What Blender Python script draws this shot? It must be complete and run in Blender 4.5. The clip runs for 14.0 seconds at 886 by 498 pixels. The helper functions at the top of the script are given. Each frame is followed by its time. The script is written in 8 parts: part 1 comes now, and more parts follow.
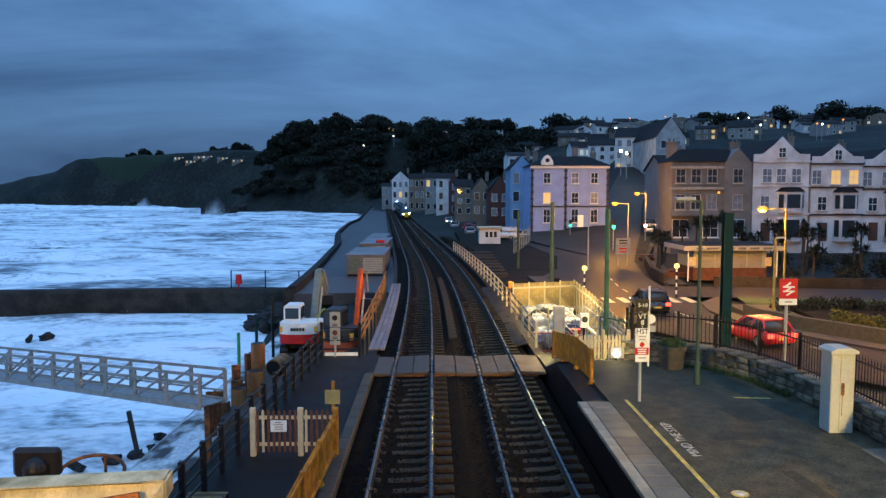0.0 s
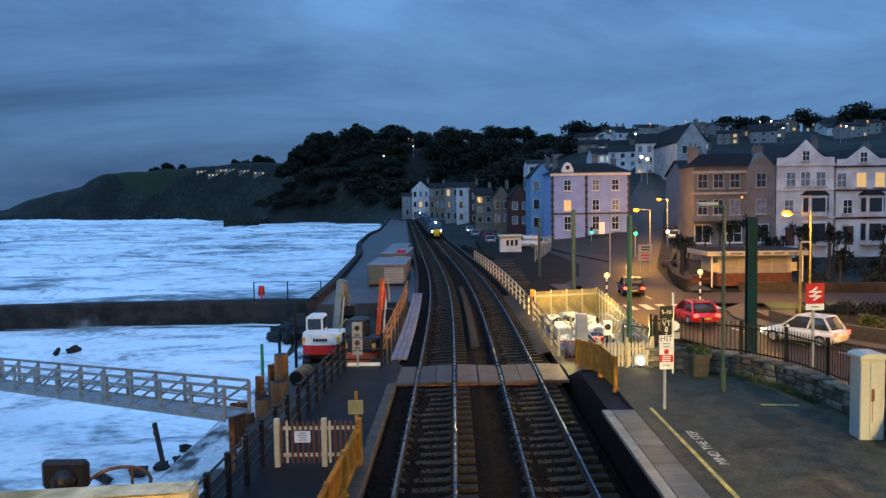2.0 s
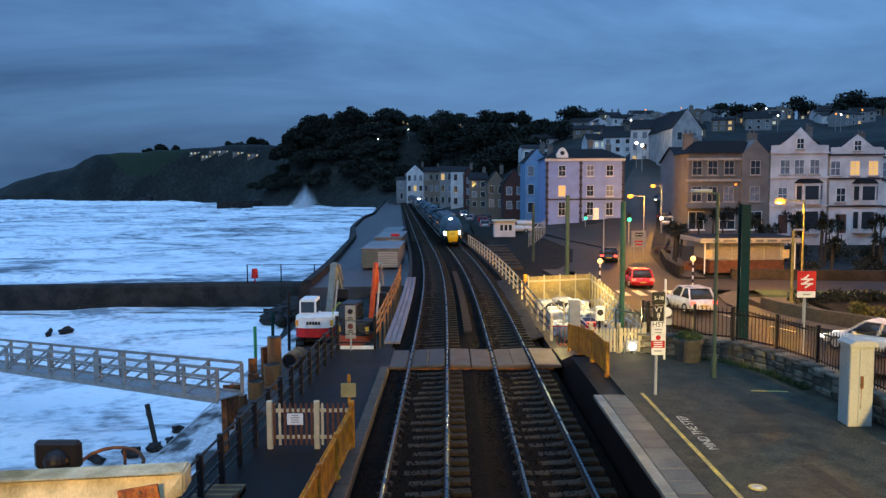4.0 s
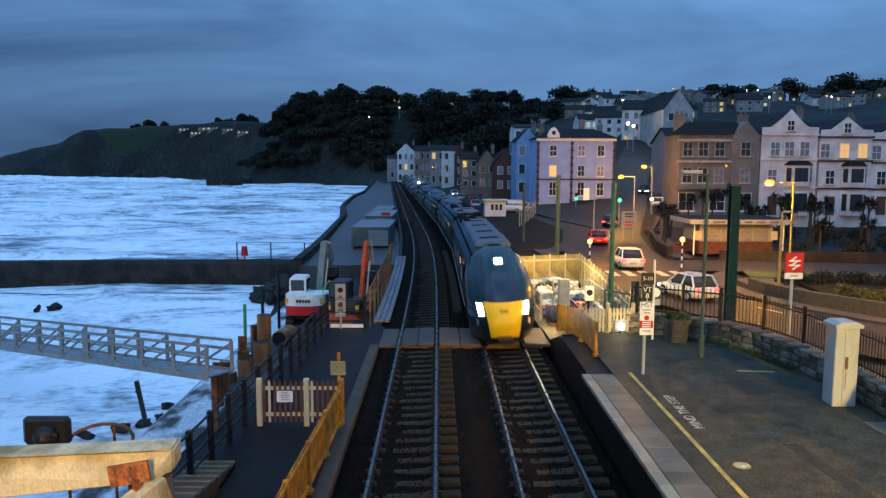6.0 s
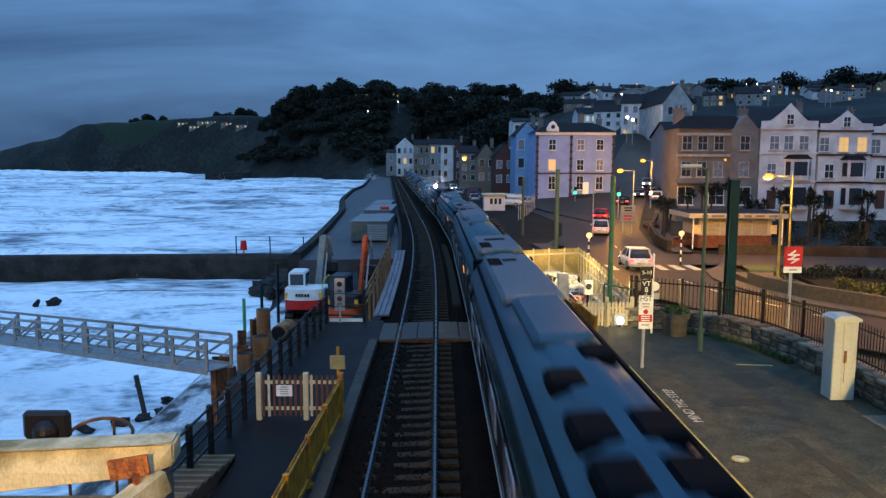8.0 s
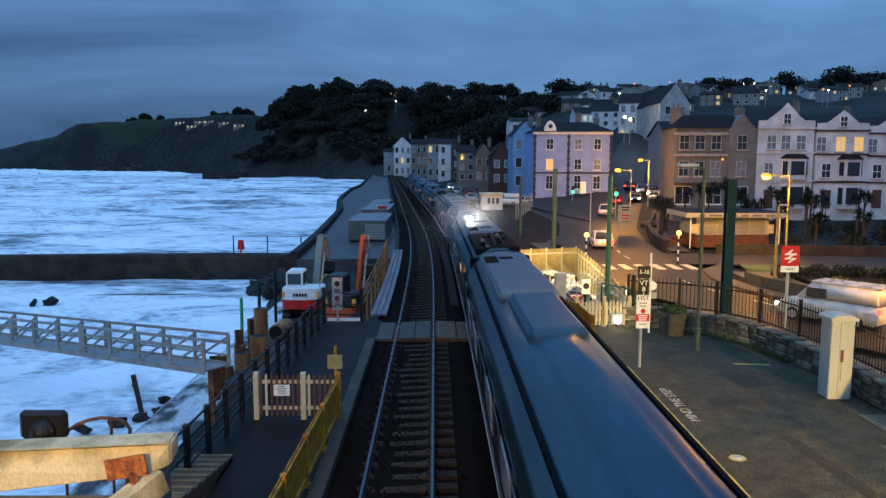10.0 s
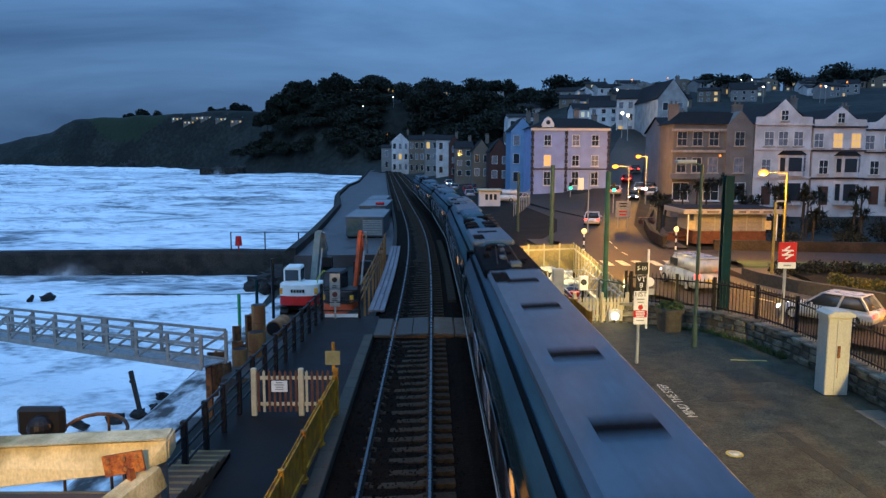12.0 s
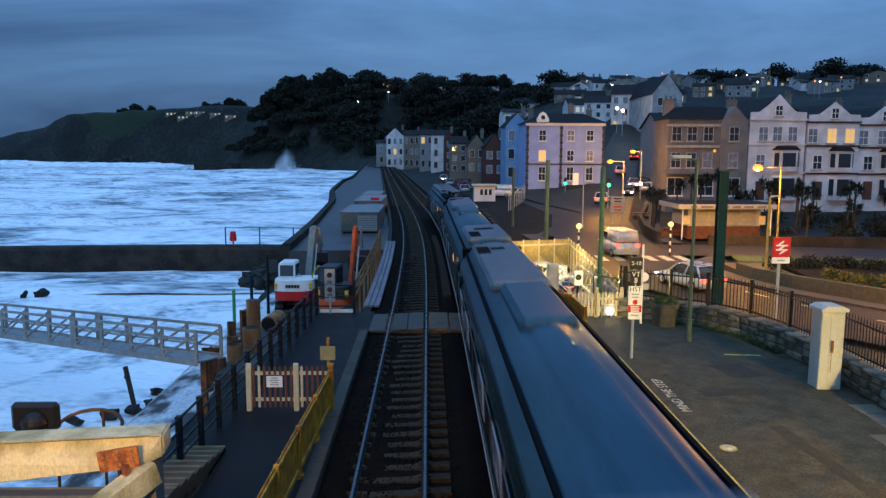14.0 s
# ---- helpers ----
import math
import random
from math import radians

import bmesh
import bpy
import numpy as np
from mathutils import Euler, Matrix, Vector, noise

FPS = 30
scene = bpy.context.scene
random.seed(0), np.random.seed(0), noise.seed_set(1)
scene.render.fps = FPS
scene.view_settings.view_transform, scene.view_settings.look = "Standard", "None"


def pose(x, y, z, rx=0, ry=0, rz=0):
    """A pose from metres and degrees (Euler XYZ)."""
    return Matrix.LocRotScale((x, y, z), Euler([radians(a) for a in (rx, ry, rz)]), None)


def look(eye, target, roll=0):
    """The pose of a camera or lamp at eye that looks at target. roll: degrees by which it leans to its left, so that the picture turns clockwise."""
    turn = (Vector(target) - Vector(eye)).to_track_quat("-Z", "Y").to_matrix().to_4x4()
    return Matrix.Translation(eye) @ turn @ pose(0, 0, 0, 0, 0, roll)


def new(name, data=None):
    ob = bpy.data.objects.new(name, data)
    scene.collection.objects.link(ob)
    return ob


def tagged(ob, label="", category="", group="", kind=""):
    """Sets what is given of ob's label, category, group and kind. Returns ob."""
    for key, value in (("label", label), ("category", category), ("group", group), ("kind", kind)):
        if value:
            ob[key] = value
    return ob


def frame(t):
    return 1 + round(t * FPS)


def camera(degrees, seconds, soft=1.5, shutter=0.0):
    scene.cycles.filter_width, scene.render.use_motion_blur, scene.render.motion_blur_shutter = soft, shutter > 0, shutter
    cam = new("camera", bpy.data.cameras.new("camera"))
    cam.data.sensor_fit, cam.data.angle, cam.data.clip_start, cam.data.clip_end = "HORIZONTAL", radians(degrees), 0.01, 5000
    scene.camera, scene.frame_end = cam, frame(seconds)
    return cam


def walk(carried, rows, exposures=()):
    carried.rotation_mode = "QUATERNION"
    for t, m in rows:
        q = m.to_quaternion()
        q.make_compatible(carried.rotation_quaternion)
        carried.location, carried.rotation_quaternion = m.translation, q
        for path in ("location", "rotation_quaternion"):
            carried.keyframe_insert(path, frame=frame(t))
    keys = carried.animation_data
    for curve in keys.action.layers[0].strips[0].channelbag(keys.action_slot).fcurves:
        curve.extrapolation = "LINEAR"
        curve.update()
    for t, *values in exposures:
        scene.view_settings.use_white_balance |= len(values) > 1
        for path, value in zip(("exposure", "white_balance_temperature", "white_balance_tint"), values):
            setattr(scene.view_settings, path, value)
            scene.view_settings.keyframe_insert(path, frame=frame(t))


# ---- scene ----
cam = camera(61.05, 14.0, soft=1.4, shutter=0.5)
EYE = (0.0, 0.0, 6.7)
# seconds, heading to the right of the near track, tilt, roll in degrees
HEADINGS = [
    (0, 0.775, -4.171, 0.000),
    (0.5, 0.241, -4.026, -0.301),
    (1, -0.230, -3.795, -0.590),
    (1.5, -0.615, -3.565, -0.800),
    (2, -0.817, -3.463, -0.891),
    (2.5, -0.867, -3.551, -0.821),
    (3, -0.799, -3.777, -0.698),
    (5.5, 0.309, -6.048, 0.164),
    (6, 0.374, -6.259, 0.185),
    (6.5, 0.384, -6.437, 0.202),
    (7, 0.412, -6.563, 0.223),
    (7.5, 0.420, -6.641, 0.163),
    (8, 0.440, -6.704, 0.148),
    (10.5, 0.689, -6.773, 0.168),
    (11, 0.733, -6.834, 0.171),
    (11.5, 0.741, -6.906, 0.196),
    (12, 0.805, -7.037, 0.205),
    (12.5, 0.870, -7.167, 0.212),
    (13, 0.951, -7.300, 0.224),
    (13.5, 1.063, -7.366, 0.237),
    (14, 1.192, -7.401, 0.219),
]
walk(cam, [(t, pose(*EYE, 90 + tilt, 0, -turn) @ pose(0, 0, 0, 0, 0, roll)) for t, turn, tilt, roll in HEADINGS])


# ---- sky and light: overcast dusk, street lamps ----
def make_world():
    w = bpy.data.worlds.new("dusk_sky")
    scene.world = w
    w.use_nodes = True
    nt = w.node_tree
    nt.nodes.clear()
    N = nt.nodes.new
    out, bg = N("ShaderNodeOutputWorld"), N("ShaderNodeBackground")
    sky = N("ShaderNodeTexSky")
    sky.sky_type, sky.sun_disc = "NISHITA", False
    sky.sun_elevation, sky.sun_rotation = radians(4), radians(200)
    co, mp = N("ShaderNodeTexCoord"), N("ShaderNodeMapping")
    mp.inputs["Scale"].default_value = (1.0, 1.0, 4.5)
    nz = N("ShaderNodeTexNoise")
    nz.inputs["Scale"].default_value, nz.inputs["Detail"].default_value = 1.35, 8
    nz.inputs["Roughness"].default_value, nz.inputs["Distortion"].default_value = 0.58, 0.5
    ramp = N("ShaderNodeValToRGB")
    e = ramp.color_ramp.elements
    e[0].position, e[0].color = 0.34, (0.037, 0.106, 0.268, 1)
    e[1].position, e[1].color = 0.70, (0.142, 0.325, 0.645, 1)
    sep, up = N("ShaderNodeSeparateXYZ"), N("ShaderNodeMapRange")
    up.inputs[1].default_value, up.inputs[2].default_value = 0.0, 0.34
    up.inputs[3].default_value, up.inputs[4].default_value = 0.56, 1.3
    zen = N("ShaderNodeMapRange")
    zen.inputs[1].default_value, zen.inputs[2].default_value = 0.35, 1.0
    zen.inputs[3].default_value, zen.inputs[4].default_value = 1.0, 2.9
    mul, mul2, add = N("ShaderNodeVectorMath"), N("ShaderNodeMath"), N("ShaderNodeMix")
    mul.operation, mul2.operation = "SCALE", "MULTIPLY"
    add.data_type, add.blend_type = "RGBA", "ADD"
    add.inputs[0].default_value = 0.004
    L = nt.links.new
    L(co.outputs["Generated"], mp.inputs[0]); L(mp.outputs[0], nz.inputs[0]); L(nz.outputs[0], ramp.inputs[0])
    L(co.outputs["Generated"], sep.inputs[0]); L(sep.outputs[2], up.inputs[0]); L(sep.outputs[2], zen.inputs[0])
    east = N("ShaderNodeMapRange")
    east.inputs[1].default_value, east.inputs[2].default_value = -0.45, 0.5
    east.inputs[3].default_value, east.inputs[4].default_value = 0.93, 1.12
    both = N("ShaderNodeMath")
    both.operation = "MULTIPLY"
    L(sep.outputs[0], east.inputs[0]); L(up.outputs[0], both.inputs[0]); L(east.outputs[0], both.inputs[1])
    L(both.outputs[0], mul2.inputs[0]); L(zen.outputs[0], mul2.inputs[1])
    L(ramp.outputs[0], mul.inputs[0]); L(mul2.outputs[0], mul.inputs[3])
    L(mul.outputs[0], add.inputs[6]); L(sky.outputs[0], add.inputs[7])
    L(add.outputs[2], bg.inputs[0]); L(bg.outputs[0], out.inputs[0])
    bg.inputs[1].default_value = 1.0


make_world()


def lamp(name, kind, energy, colour, m, size=0.2, spot=None):
    d = bpy.data.lights.new(name, kind)
    d.energy, d.color = energy, colour
    if kind == "SUN":
        d.angle = size
    else:
        d.shadow_soft_size = size
    if spot:
        d.spot_size, d.spot_blend = radians(spot), 0.6
    ob = new(name, d)
    ob.matrix_world = m
    return ob


# soft light of the brighter clouds behind the station
lamp("cloud_light", "SUN", 0.66, (0.60, 0.84, 1.0), look((-20, -40, 60), (0, 20, 0)), radians(60))
ORANGE, YELLOW, WHITE = (1.0, 0.43, 0.035), (1.0, 0.72, 0.26), (1.0, 0.93, 0.75)


# ---- mesh tools ----
def box(bm, x0, x1, y0, y1, z0, z1, m=None, bevel=0.0):
    vs = bmesh.ops.create_cube(bm, size=1.0)["verts"]
    bmesh.ops.scale(bm, vec=(x1 - x0, y1 - y0, z1 - z0), verts=vs)
    bmesh.ops.translate(bm, vec=((x0 + x1) / 2, (y0 + y1) / 2, (z0 + z1) / 2), verts=vs)
    if bevel:
        es = list({e for v in vs for e in v.link_edges})
        r = bmesh.ops.bevel(bm, geom=es, offset=bevel, segments=1, affect="EDGES")
        vs = list({v for f in r["faces"] for v in f.verts} | {v for v in vs if v.is_valid})
    if m is not None:
        bmesh.ops.transform(bm, matrix=m, verts=vs)
    return vs


def rod(bm, a, b, r, r2=None, seg=8):
    a, b = Vector(a), Vector(b)
    d = b - a
    vs = bmesh.ops.create_cone(bm, cap_ends=True, segments=seg, radius1=r, radius2=r if r2 is None else r2, depth=d.length)["verts"]
    m = Matrix.Translation((a + b) / 2) @ d.to_track_quat("Z", "Y").to_matrix().to_4x4()
    bmesh.ops.transform(bm, matrix=m, verts=vs)
    return vs


def beam(bm, a, b, w, h):
    """A rectangular bar from a to b."""
    a, b = Vector(a), Vector(b)
    d = b - a
    m = Matrix.Translation((a + b) / 2) @ d.to_track_quat("Y", "Z").to_matrix().to_4x4()
    return box(bm, -w / 2, w / 2, -d.length / 2, d.length / 2, -h / 2, h / 2, m)


def blob(bm, c, r, sub=1, squash=(1, 1, 1), rough=0.25):
    vs = bmesh.ops.create_icosphere(bm, subdivisions=sub, radius=1.0)["verts"]
    for v in vs:
        k = 1 + rough * noise.noise(v.co * 1.7 + Vector(c))
        v.co = Vector((v.co.x * r * squash[0] * k, v.co.y * r * squash[1] * k, v.co.z * r * squash[2] * k)) + Vector(c)
    return vs


def prism(bm, outline, y0, y1):
    """An outline in (x, z), drawn out along y."""
    a = [bm.verts.new((x, y0, z)) for x, z in outline]
    b = [bm.verts.new((x, y1, z)) for x, z in outline]
    n = len(outline)
    bm.faces.new(a)
    bm.faces.new(b[::-1])
    for i in range(n):
        bm.faces.new((a[i], b[i], b[(i + 1) % n], a[(i + 1) % n]))
    return a + b


def sweep(bm, section, path, closed=False):
    """A section of (side, height) pairs, drawn along a path of points."""
    rings = []
    for i, p in enumerate(path):
        p = Vector(p)
        d = Vector(path[min(i + 1, len(path) - 1)]) - Vector(path[max(i - 1, 0)])
        s = Vector((d.y, -d.x, 0)).normalized()
        rings.append([bm.verts.new(p + s * u + Vector((0, 0, h))) for u, h in section])
    n = len(section)
    for a, b in zip(rings, rings[1:]):
        for j in range(n if closed else n - 1):
            bm.faces.new((a[j], b[j], b[(j + 1) % n], a[(j + 1) % n]))
    if closed:
        bm.faces.new(rings[0])
        bm.faces.new(rings[-1][::-1])
    return rings


def mesh(bm, mat, name="m", smooth=False):
    bmesh.ops.recalc_face_normals(bm, faces=bm.faces)
    me = bpy.data.meshes.new(name)
    bm.to_mesh(me)
    bm.free()
    if mat:
        me.materials.append(mat)
    if smooth:
        me.shade_smooth()
    return me


def thing(name, bm=None, mat=None, label="", category="", group="", kind="", m=None, smooth=False):
    ob = new(name, mesh(bm, mat, name, smooth) if bm else None)
    if m is not None:
        ob.matrix_world = m
    return tagged(ob, label, category, group, kind)


def part(name, bm, mat, parent, label="", m=None, smooth=False):
    ob = new(name, mesh(bm, mat, name, smooth) if isinstance(bm, bmesh.types.BMesh) else bm)
    ob.parent = parent
    if m is not None:
        ob.matrix_basis = m
    return tagged(ob, label)


def B():
    return bmesh.new()


# ---- materials ----
def material(name, colour, rough=0.7, metal=0.0, vary=0.25, scale=3.0, bump=0.2, fine=40.0, other=None, spread=(0.4, 0.62), emit=0.0, random_piece=0.0, coat=0.0, spec=0.22, stretch=(1, 1, 1)):
    """Two scales of noise over a base colour, with relief; other: the colour of stains."""
    m = bpy.data.materials.new(name)
    m.use_nodes = True
    nt = m.node_tree
    b = nt.nodes["Principled BSDF"]
    N, L = nt.nodes.new, nt.links.new
    b.inputs["Metallic"].default_value = metal
    b.inputs["Coat Weight"].default_value = coat
    b.inputs["Specular IOR Level"].default_value = spec
    co, mp = N("ShaderNodeTexCoord"), N("ShaderNodeMapping")
    mp.inputs["Scale"].default_value = stretch
    L(co.outputs["Object"], mp.inputs[0])
    n1, n2 = N("ShaderNodeTexNoise"), N("ShaderNodeTexNoise")
    n1.inputs["Scale"].default_value, n1.inputs["Detail"].default_value = scale, 6
    n2.inputs["Scale"].default_value, n2.inputs["Detail"].default_value = fine, 3
    L(mp.outputs[0], n1.inputs[0]); L(mp.outputs[0], n2.inputs[0])
    r = N("ShaderNodeValToRGB")
    c2 = other or tuple(c * (1 - vary) for c in colour)
    r.color_ramp.elements[0].position, r.color_ramp.elements[0].color = spread[0], (*c2, 1)
    r.color_ramp.elements[1].position, r.color_ramp.elements[1].color = spread[1], (*colour, 1)
    L(n1.outputs[0], r.inputs[0])
    g = N("ShaderNodeMapRange")
    g.inputs[1].default_value, g.inputs[2].default_value = 0.3, 0.7
    g.inputs[3].default_value, g.inputs[4].default_value = 1 - vary * 0.8, 1 + vary * 0.8
    L(n2.outputs[0], g.inputs[0])
    s = N("ShaderNodeVectorMath")
    s.operation = "SCALE"
    L(r.outputs[0], s.inputs[0]); L(g.outputs[0], s.inputs[3])
    last = s.outputs[0]
    if random_piece:
        oi, mr, s2 = N("ShaderNodeObjectInfo"), N("ShaderNodeMapRange"), N("ShaderNodeVectorMath")
        s2.operation = "SCALE"
        mr.inputs[3].default_value, mr.inputs[4].default_value = 1 - random_piece, 1 + random_piece
        L(oi.outputs["Random"], mr.inputs[0]); L(last, s2.inputs[0]); L(mr.outputs[0], s2.inputs[3])
        last = s2.outputs[0]
    L(last, b.inputs["Base Color"])
    rr = N("ShaderNodeMapRange")
    rr.inputs[3].default_value, rr.inputs[4].default_value = max(0.02, rough - 0.15), min(1, rough + 0.12)
    L(n1.outputs[0], rr.inputs[0]); L(rr.outputs[0], b.inputs["Roughness"])
    if bump:
        bp = N("ShaderNodeBump")
        bp.inputs["Strength"].default_value, bp.inputs["Distance"].default_value = bump, 0.02
        L(n2.outputs[0], bp.inputs["Height"]); L(bp.outputs[0], b.inputs["Normal"])
    if emit:
        b.inputs["Emission Color"].default_value, b.inputs["Emission Strength"].default_value = (*colour, 1), emit
    return m


def glow(name, colour, strength):
    m = bpy.data.materials.new(name)
    m.use_nodes = True
    b = m.node_tree.nodes["Principled BSDF"]
    b.inputs["Base Color"].default_value = (*colour, 1)
    b.inputs["Emission Color"].default_value, b.inputs["Emission Strength"].default_value = (*colour, 1), strength
    return m


def glass(name, colour=(0.03, 0.035, 0.04), rough=0.06):
    m = bpy.data.materials.new(name)
    m.use_nodes = True
    b = m.node_tree.nodes["Principled BSDF"]
    b.inputs["Base Color"].default_value = (*colour, 1)
    b.inputs["Roughness"].default_value, b.inputs["IOR"].default_value = rough, 1.5
    return m


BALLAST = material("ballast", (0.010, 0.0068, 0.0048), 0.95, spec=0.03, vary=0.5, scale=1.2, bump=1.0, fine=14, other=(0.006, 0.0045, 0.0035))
SLEEPER = material("sleeper_concrete", (0.048, 0.036, 0.025), 0.8, spec=0.05, vary=0.4, scale=2.5, bump=0.4, fine=30, other=(0.020, 0.015, 0.010))
RAIL = material("rail_steel", (0.03, 0.021, 0.015), 0.75, 0.2, scale=4, fine=60)
RAIL_TOP = material("polished_rail_head", (0.16, 0.165, 0.17), 0.30, 1.0, vary=0.1, scale=3, bump=0.05)
CONCRETE = material("weathered_concrete", (0.125, 0.115, 0.10), 0.6, vary=0.25, scale=0.9, bump=0.4, fine=20, other=(0.065, 0.06, 0.053))
PROM = material("wet_promenade", (0.085, 0.072, 0.07), 0.45, vary=0.4, scale=0.35, bump=0.4, fine=14, other=(0.04, 0.033, 0.032), spread=(0.36, 0.64))
WET_DECK = material("wet_asphalt", (0.017, 0.0125, 0.011), 0.5, spec=0.07, vary=0.3, scale=0.6, bump=0.5, fine=60, other=(0.012, 0.011, 0.011))
ASPHALT = material("platform_asphalt", (0.066, 0.062, 0.042), 0.7, vary=0.7, scale=2.6, spec=0.10, bump=1.0, fine=34, other=(0.026, 0.026, 0.018), spread=(0.30, 0.70))
ROAD = material("road_asphalt", (0.042, 0.034, 0.025), 0.6, spec=0.1, vary=0.35, scale=0.4, bump=0.5, fine=40, other=(0.024, 0.020, 0.016))
PAVE = material("pavement", (0.070, 0.060, 0.047), 0.7, spec=0.1, vary=0.2, scale=0.8, bump=0.3, fine=20)
SEAWALL = material("sea_wall_stone", (0.044, 0.037, 0.031), 0.75, spec=0.08, vary=0.35, scale=0.7, bump=0.8, fine=8, other=(0.022, 0.02, 0.018))
ROCK = material("rock", (0.03, 0.026, 0.023), 0.7, vary=0.4, scale=1, bump=1, fine=8)
STONE = material("wall_stone", (0.17, 0.155, 0.115), 0.8, vary=0.35, scale=2.5, bump=0.8, fine=20, other=(0.055, 0.052, 0.036), random_piece=0.45)
MORTAR = material("mortar", (0.075, 0.068, 0.052), 0.9, scale=5)
BLACK = material("black_paint", (0.012, 0.012, 0.014), 0.4, vary=0.2)
GREEN = material("dark_green_paint", (0.004, 0.030, 0.032), 0.6, spec=0.1, vary=0.25, scale=2)
YELLOW_P = material("yellow_paint", (0.50, 0.23, 0.02), 0.5, vary=0.25, scale=4, other=(0.27, 0.11, 0.02))
YELLOW_LINE = material("worn_yellow_line", (0.55, 0.38, 0.06), 0.6, vary=0.3, scale=6, other=(0.26, 0.2, 0.06))
CREAM_P = material("cream_paint", (0.55, 0.47, 0.30), 0.55, vary=0.2, scale=4)
WHITE_P = material("white_paint", (0.75, 0.74, 0.70), 0.5, vary=0.12, scale=3)
RED_P = material("red_paint", (0.50, 0.02, 0.02), 0.35, vary=0.15, scale=3)
GREY_P = material("grey_paint", (0.32, 0.33, 0.32), 0.5, vary=0.15, scale=3)
GALV = material("galvanised_steel", (0.38, 0.39, 0.40), 0.45, 0.4, vary=0.25, scale=5)
ALUM = material("aluminium_truss", (0.33, 0.30, 0.265), 0.5, 0.2, vary=0.25, scale=3)
RUST = material("rusty_steel", (0.26, 0.10, 0.035), 0.75, 0.2, vary=0.4, scale=4, bump=0.6, other=(0.10, 0.045, 0.025))
GRASS = material("grass", (0.055, 0.085, 0.028), 0.9, vary=0.35, scale=0.4, bump=1, fine=12, other=(0.035, 0.055, 0.02))
HILL = material("dark_hillside", (0.022, 0.024, 0.020), 0.95, vary=0.6, scale=0.03, bump=1, fine=0.35, other=(0.010, 0.012, 0.010))
FIELD = material("green_field", (0.019, 0.030, 0.015), 0.95, vary=0.2, scale=0.02, bump=0.5, fine=0.5)
LEAF = material("dark_leaves", (0.020, 0.024, 0.015), 0.8, vary=0.4, scale=0.6, bump=0, fine=3)
BARK = material("bark", (0.06, 0.05, 0.04), 0.9, vary=0.3, scale=4, bump=0.6)
SLATE = material("slate_roof", (0.020, 0.016, 0.015), 0.7, spec=0.08, vary=0.3, scale=0.7, bump=0.5, fine=5)
PANE = glass("window_glass")
LIT = glow("lit_window", (1.0, 0.56, 0.16), 0.5)
LIT_W = glow("lit_window_pale", (1.0, 0.85, 0.55), 0.32)
LAMP_O = glow("sodium_lamp", (1.0, 0.30, 0.03), 1.7)
LAMP_W = glow("white_lamp", (1.0, 0.93, 0.75), 6)
LAMP_Y = glow("yellow_beacon", (1.0, 0.62, 0.16), 2.6)
RED_G = glow("red_tail_light", (1.0, 0.05, 0.03), 5)
GREEN_G = glow("green_signal_light", (0.03, 0.9, 0.38), 2.5)


# ---- plan of the line ----
def slope(y):
    k = min(1.0, max(0.0, (y - 28) / 62))
    return -0.066 * k * k * (3 - 2 * k)


YS = [-60 + 0.5 * i for i in range(1321)]
BEND = [0.0]
for _y in YS[1:]:
    BEND.append(BEND[-1] + slope(_y) * 0.5)


def bend(y):
    i = (y + 60) / 0.5
    k = int(min(max(i, 0), len(BEND) - 2))
    return BEND[k] + (BEND[k + 1] - BEND[k]) * (i - k)


LEFT_X, RIGHT_X = -0.77, 2.49
GAUGE, CANT = 0.725, 3.0  # half the rail spacing; both tracks lean to the sea, in degrees


def cant_z(x):
    """Height of the canted rail plane across both tracks."""
    k = GAUGE * math.tan(radians(CANT))
    return float(np.interp(x, [-3.3, LEFT_X - GAUGE, LEFT_X + GAUGE, RIGHT_X - GAUGE, RIGHT_X + GAUGE, 4.3], [-0.02, -k, k, -k, k, 0.0]))


def along(x, y0, y1, step, z=0.0):
    n = max(1, round((y1 - y0) / step))
    return [(x + bend(y0 + (y1 - y0) * i / n), y0 + (y1 - y0) * i / n, z) for i in range(n + 1)]


# ---- ground, sea, hills ----
ROADLINE = [(46, 2, -1.1), (33, 17, -1.1), (25, 28, -1.1), (20, 36, -1.1), (17, 44, -1.1), (15.6, 52, -1.1), (15.6, 62, -1.1), (16.8, 72, -1.1), (19.5, 86, -1.0), (23.5, 100, -0.7), (29, 118, 0.4), (38, 150, 3.6), (49, 185, 9.0), (64, 230, 17.5)]
def smooth(a, b, x):
    k = min(1.0, max(0.0, (x - a) / (b - a)))
    return k * k * (3 - 2 * k)


def shore_x(y):
    """The line between sea and land."""
    base = -9.0 + bend(y) - 3.0 * smooth(40, 75, y)
    return base - 100 * smooth(420, 550, y) - 370 * smooth(590, 800, y)


def bump(x, y, cx, cy, rx, ry):
    return math.exp(-((x - cx) / rx) ** 2 - ((y - cy) / ry) ** 2)


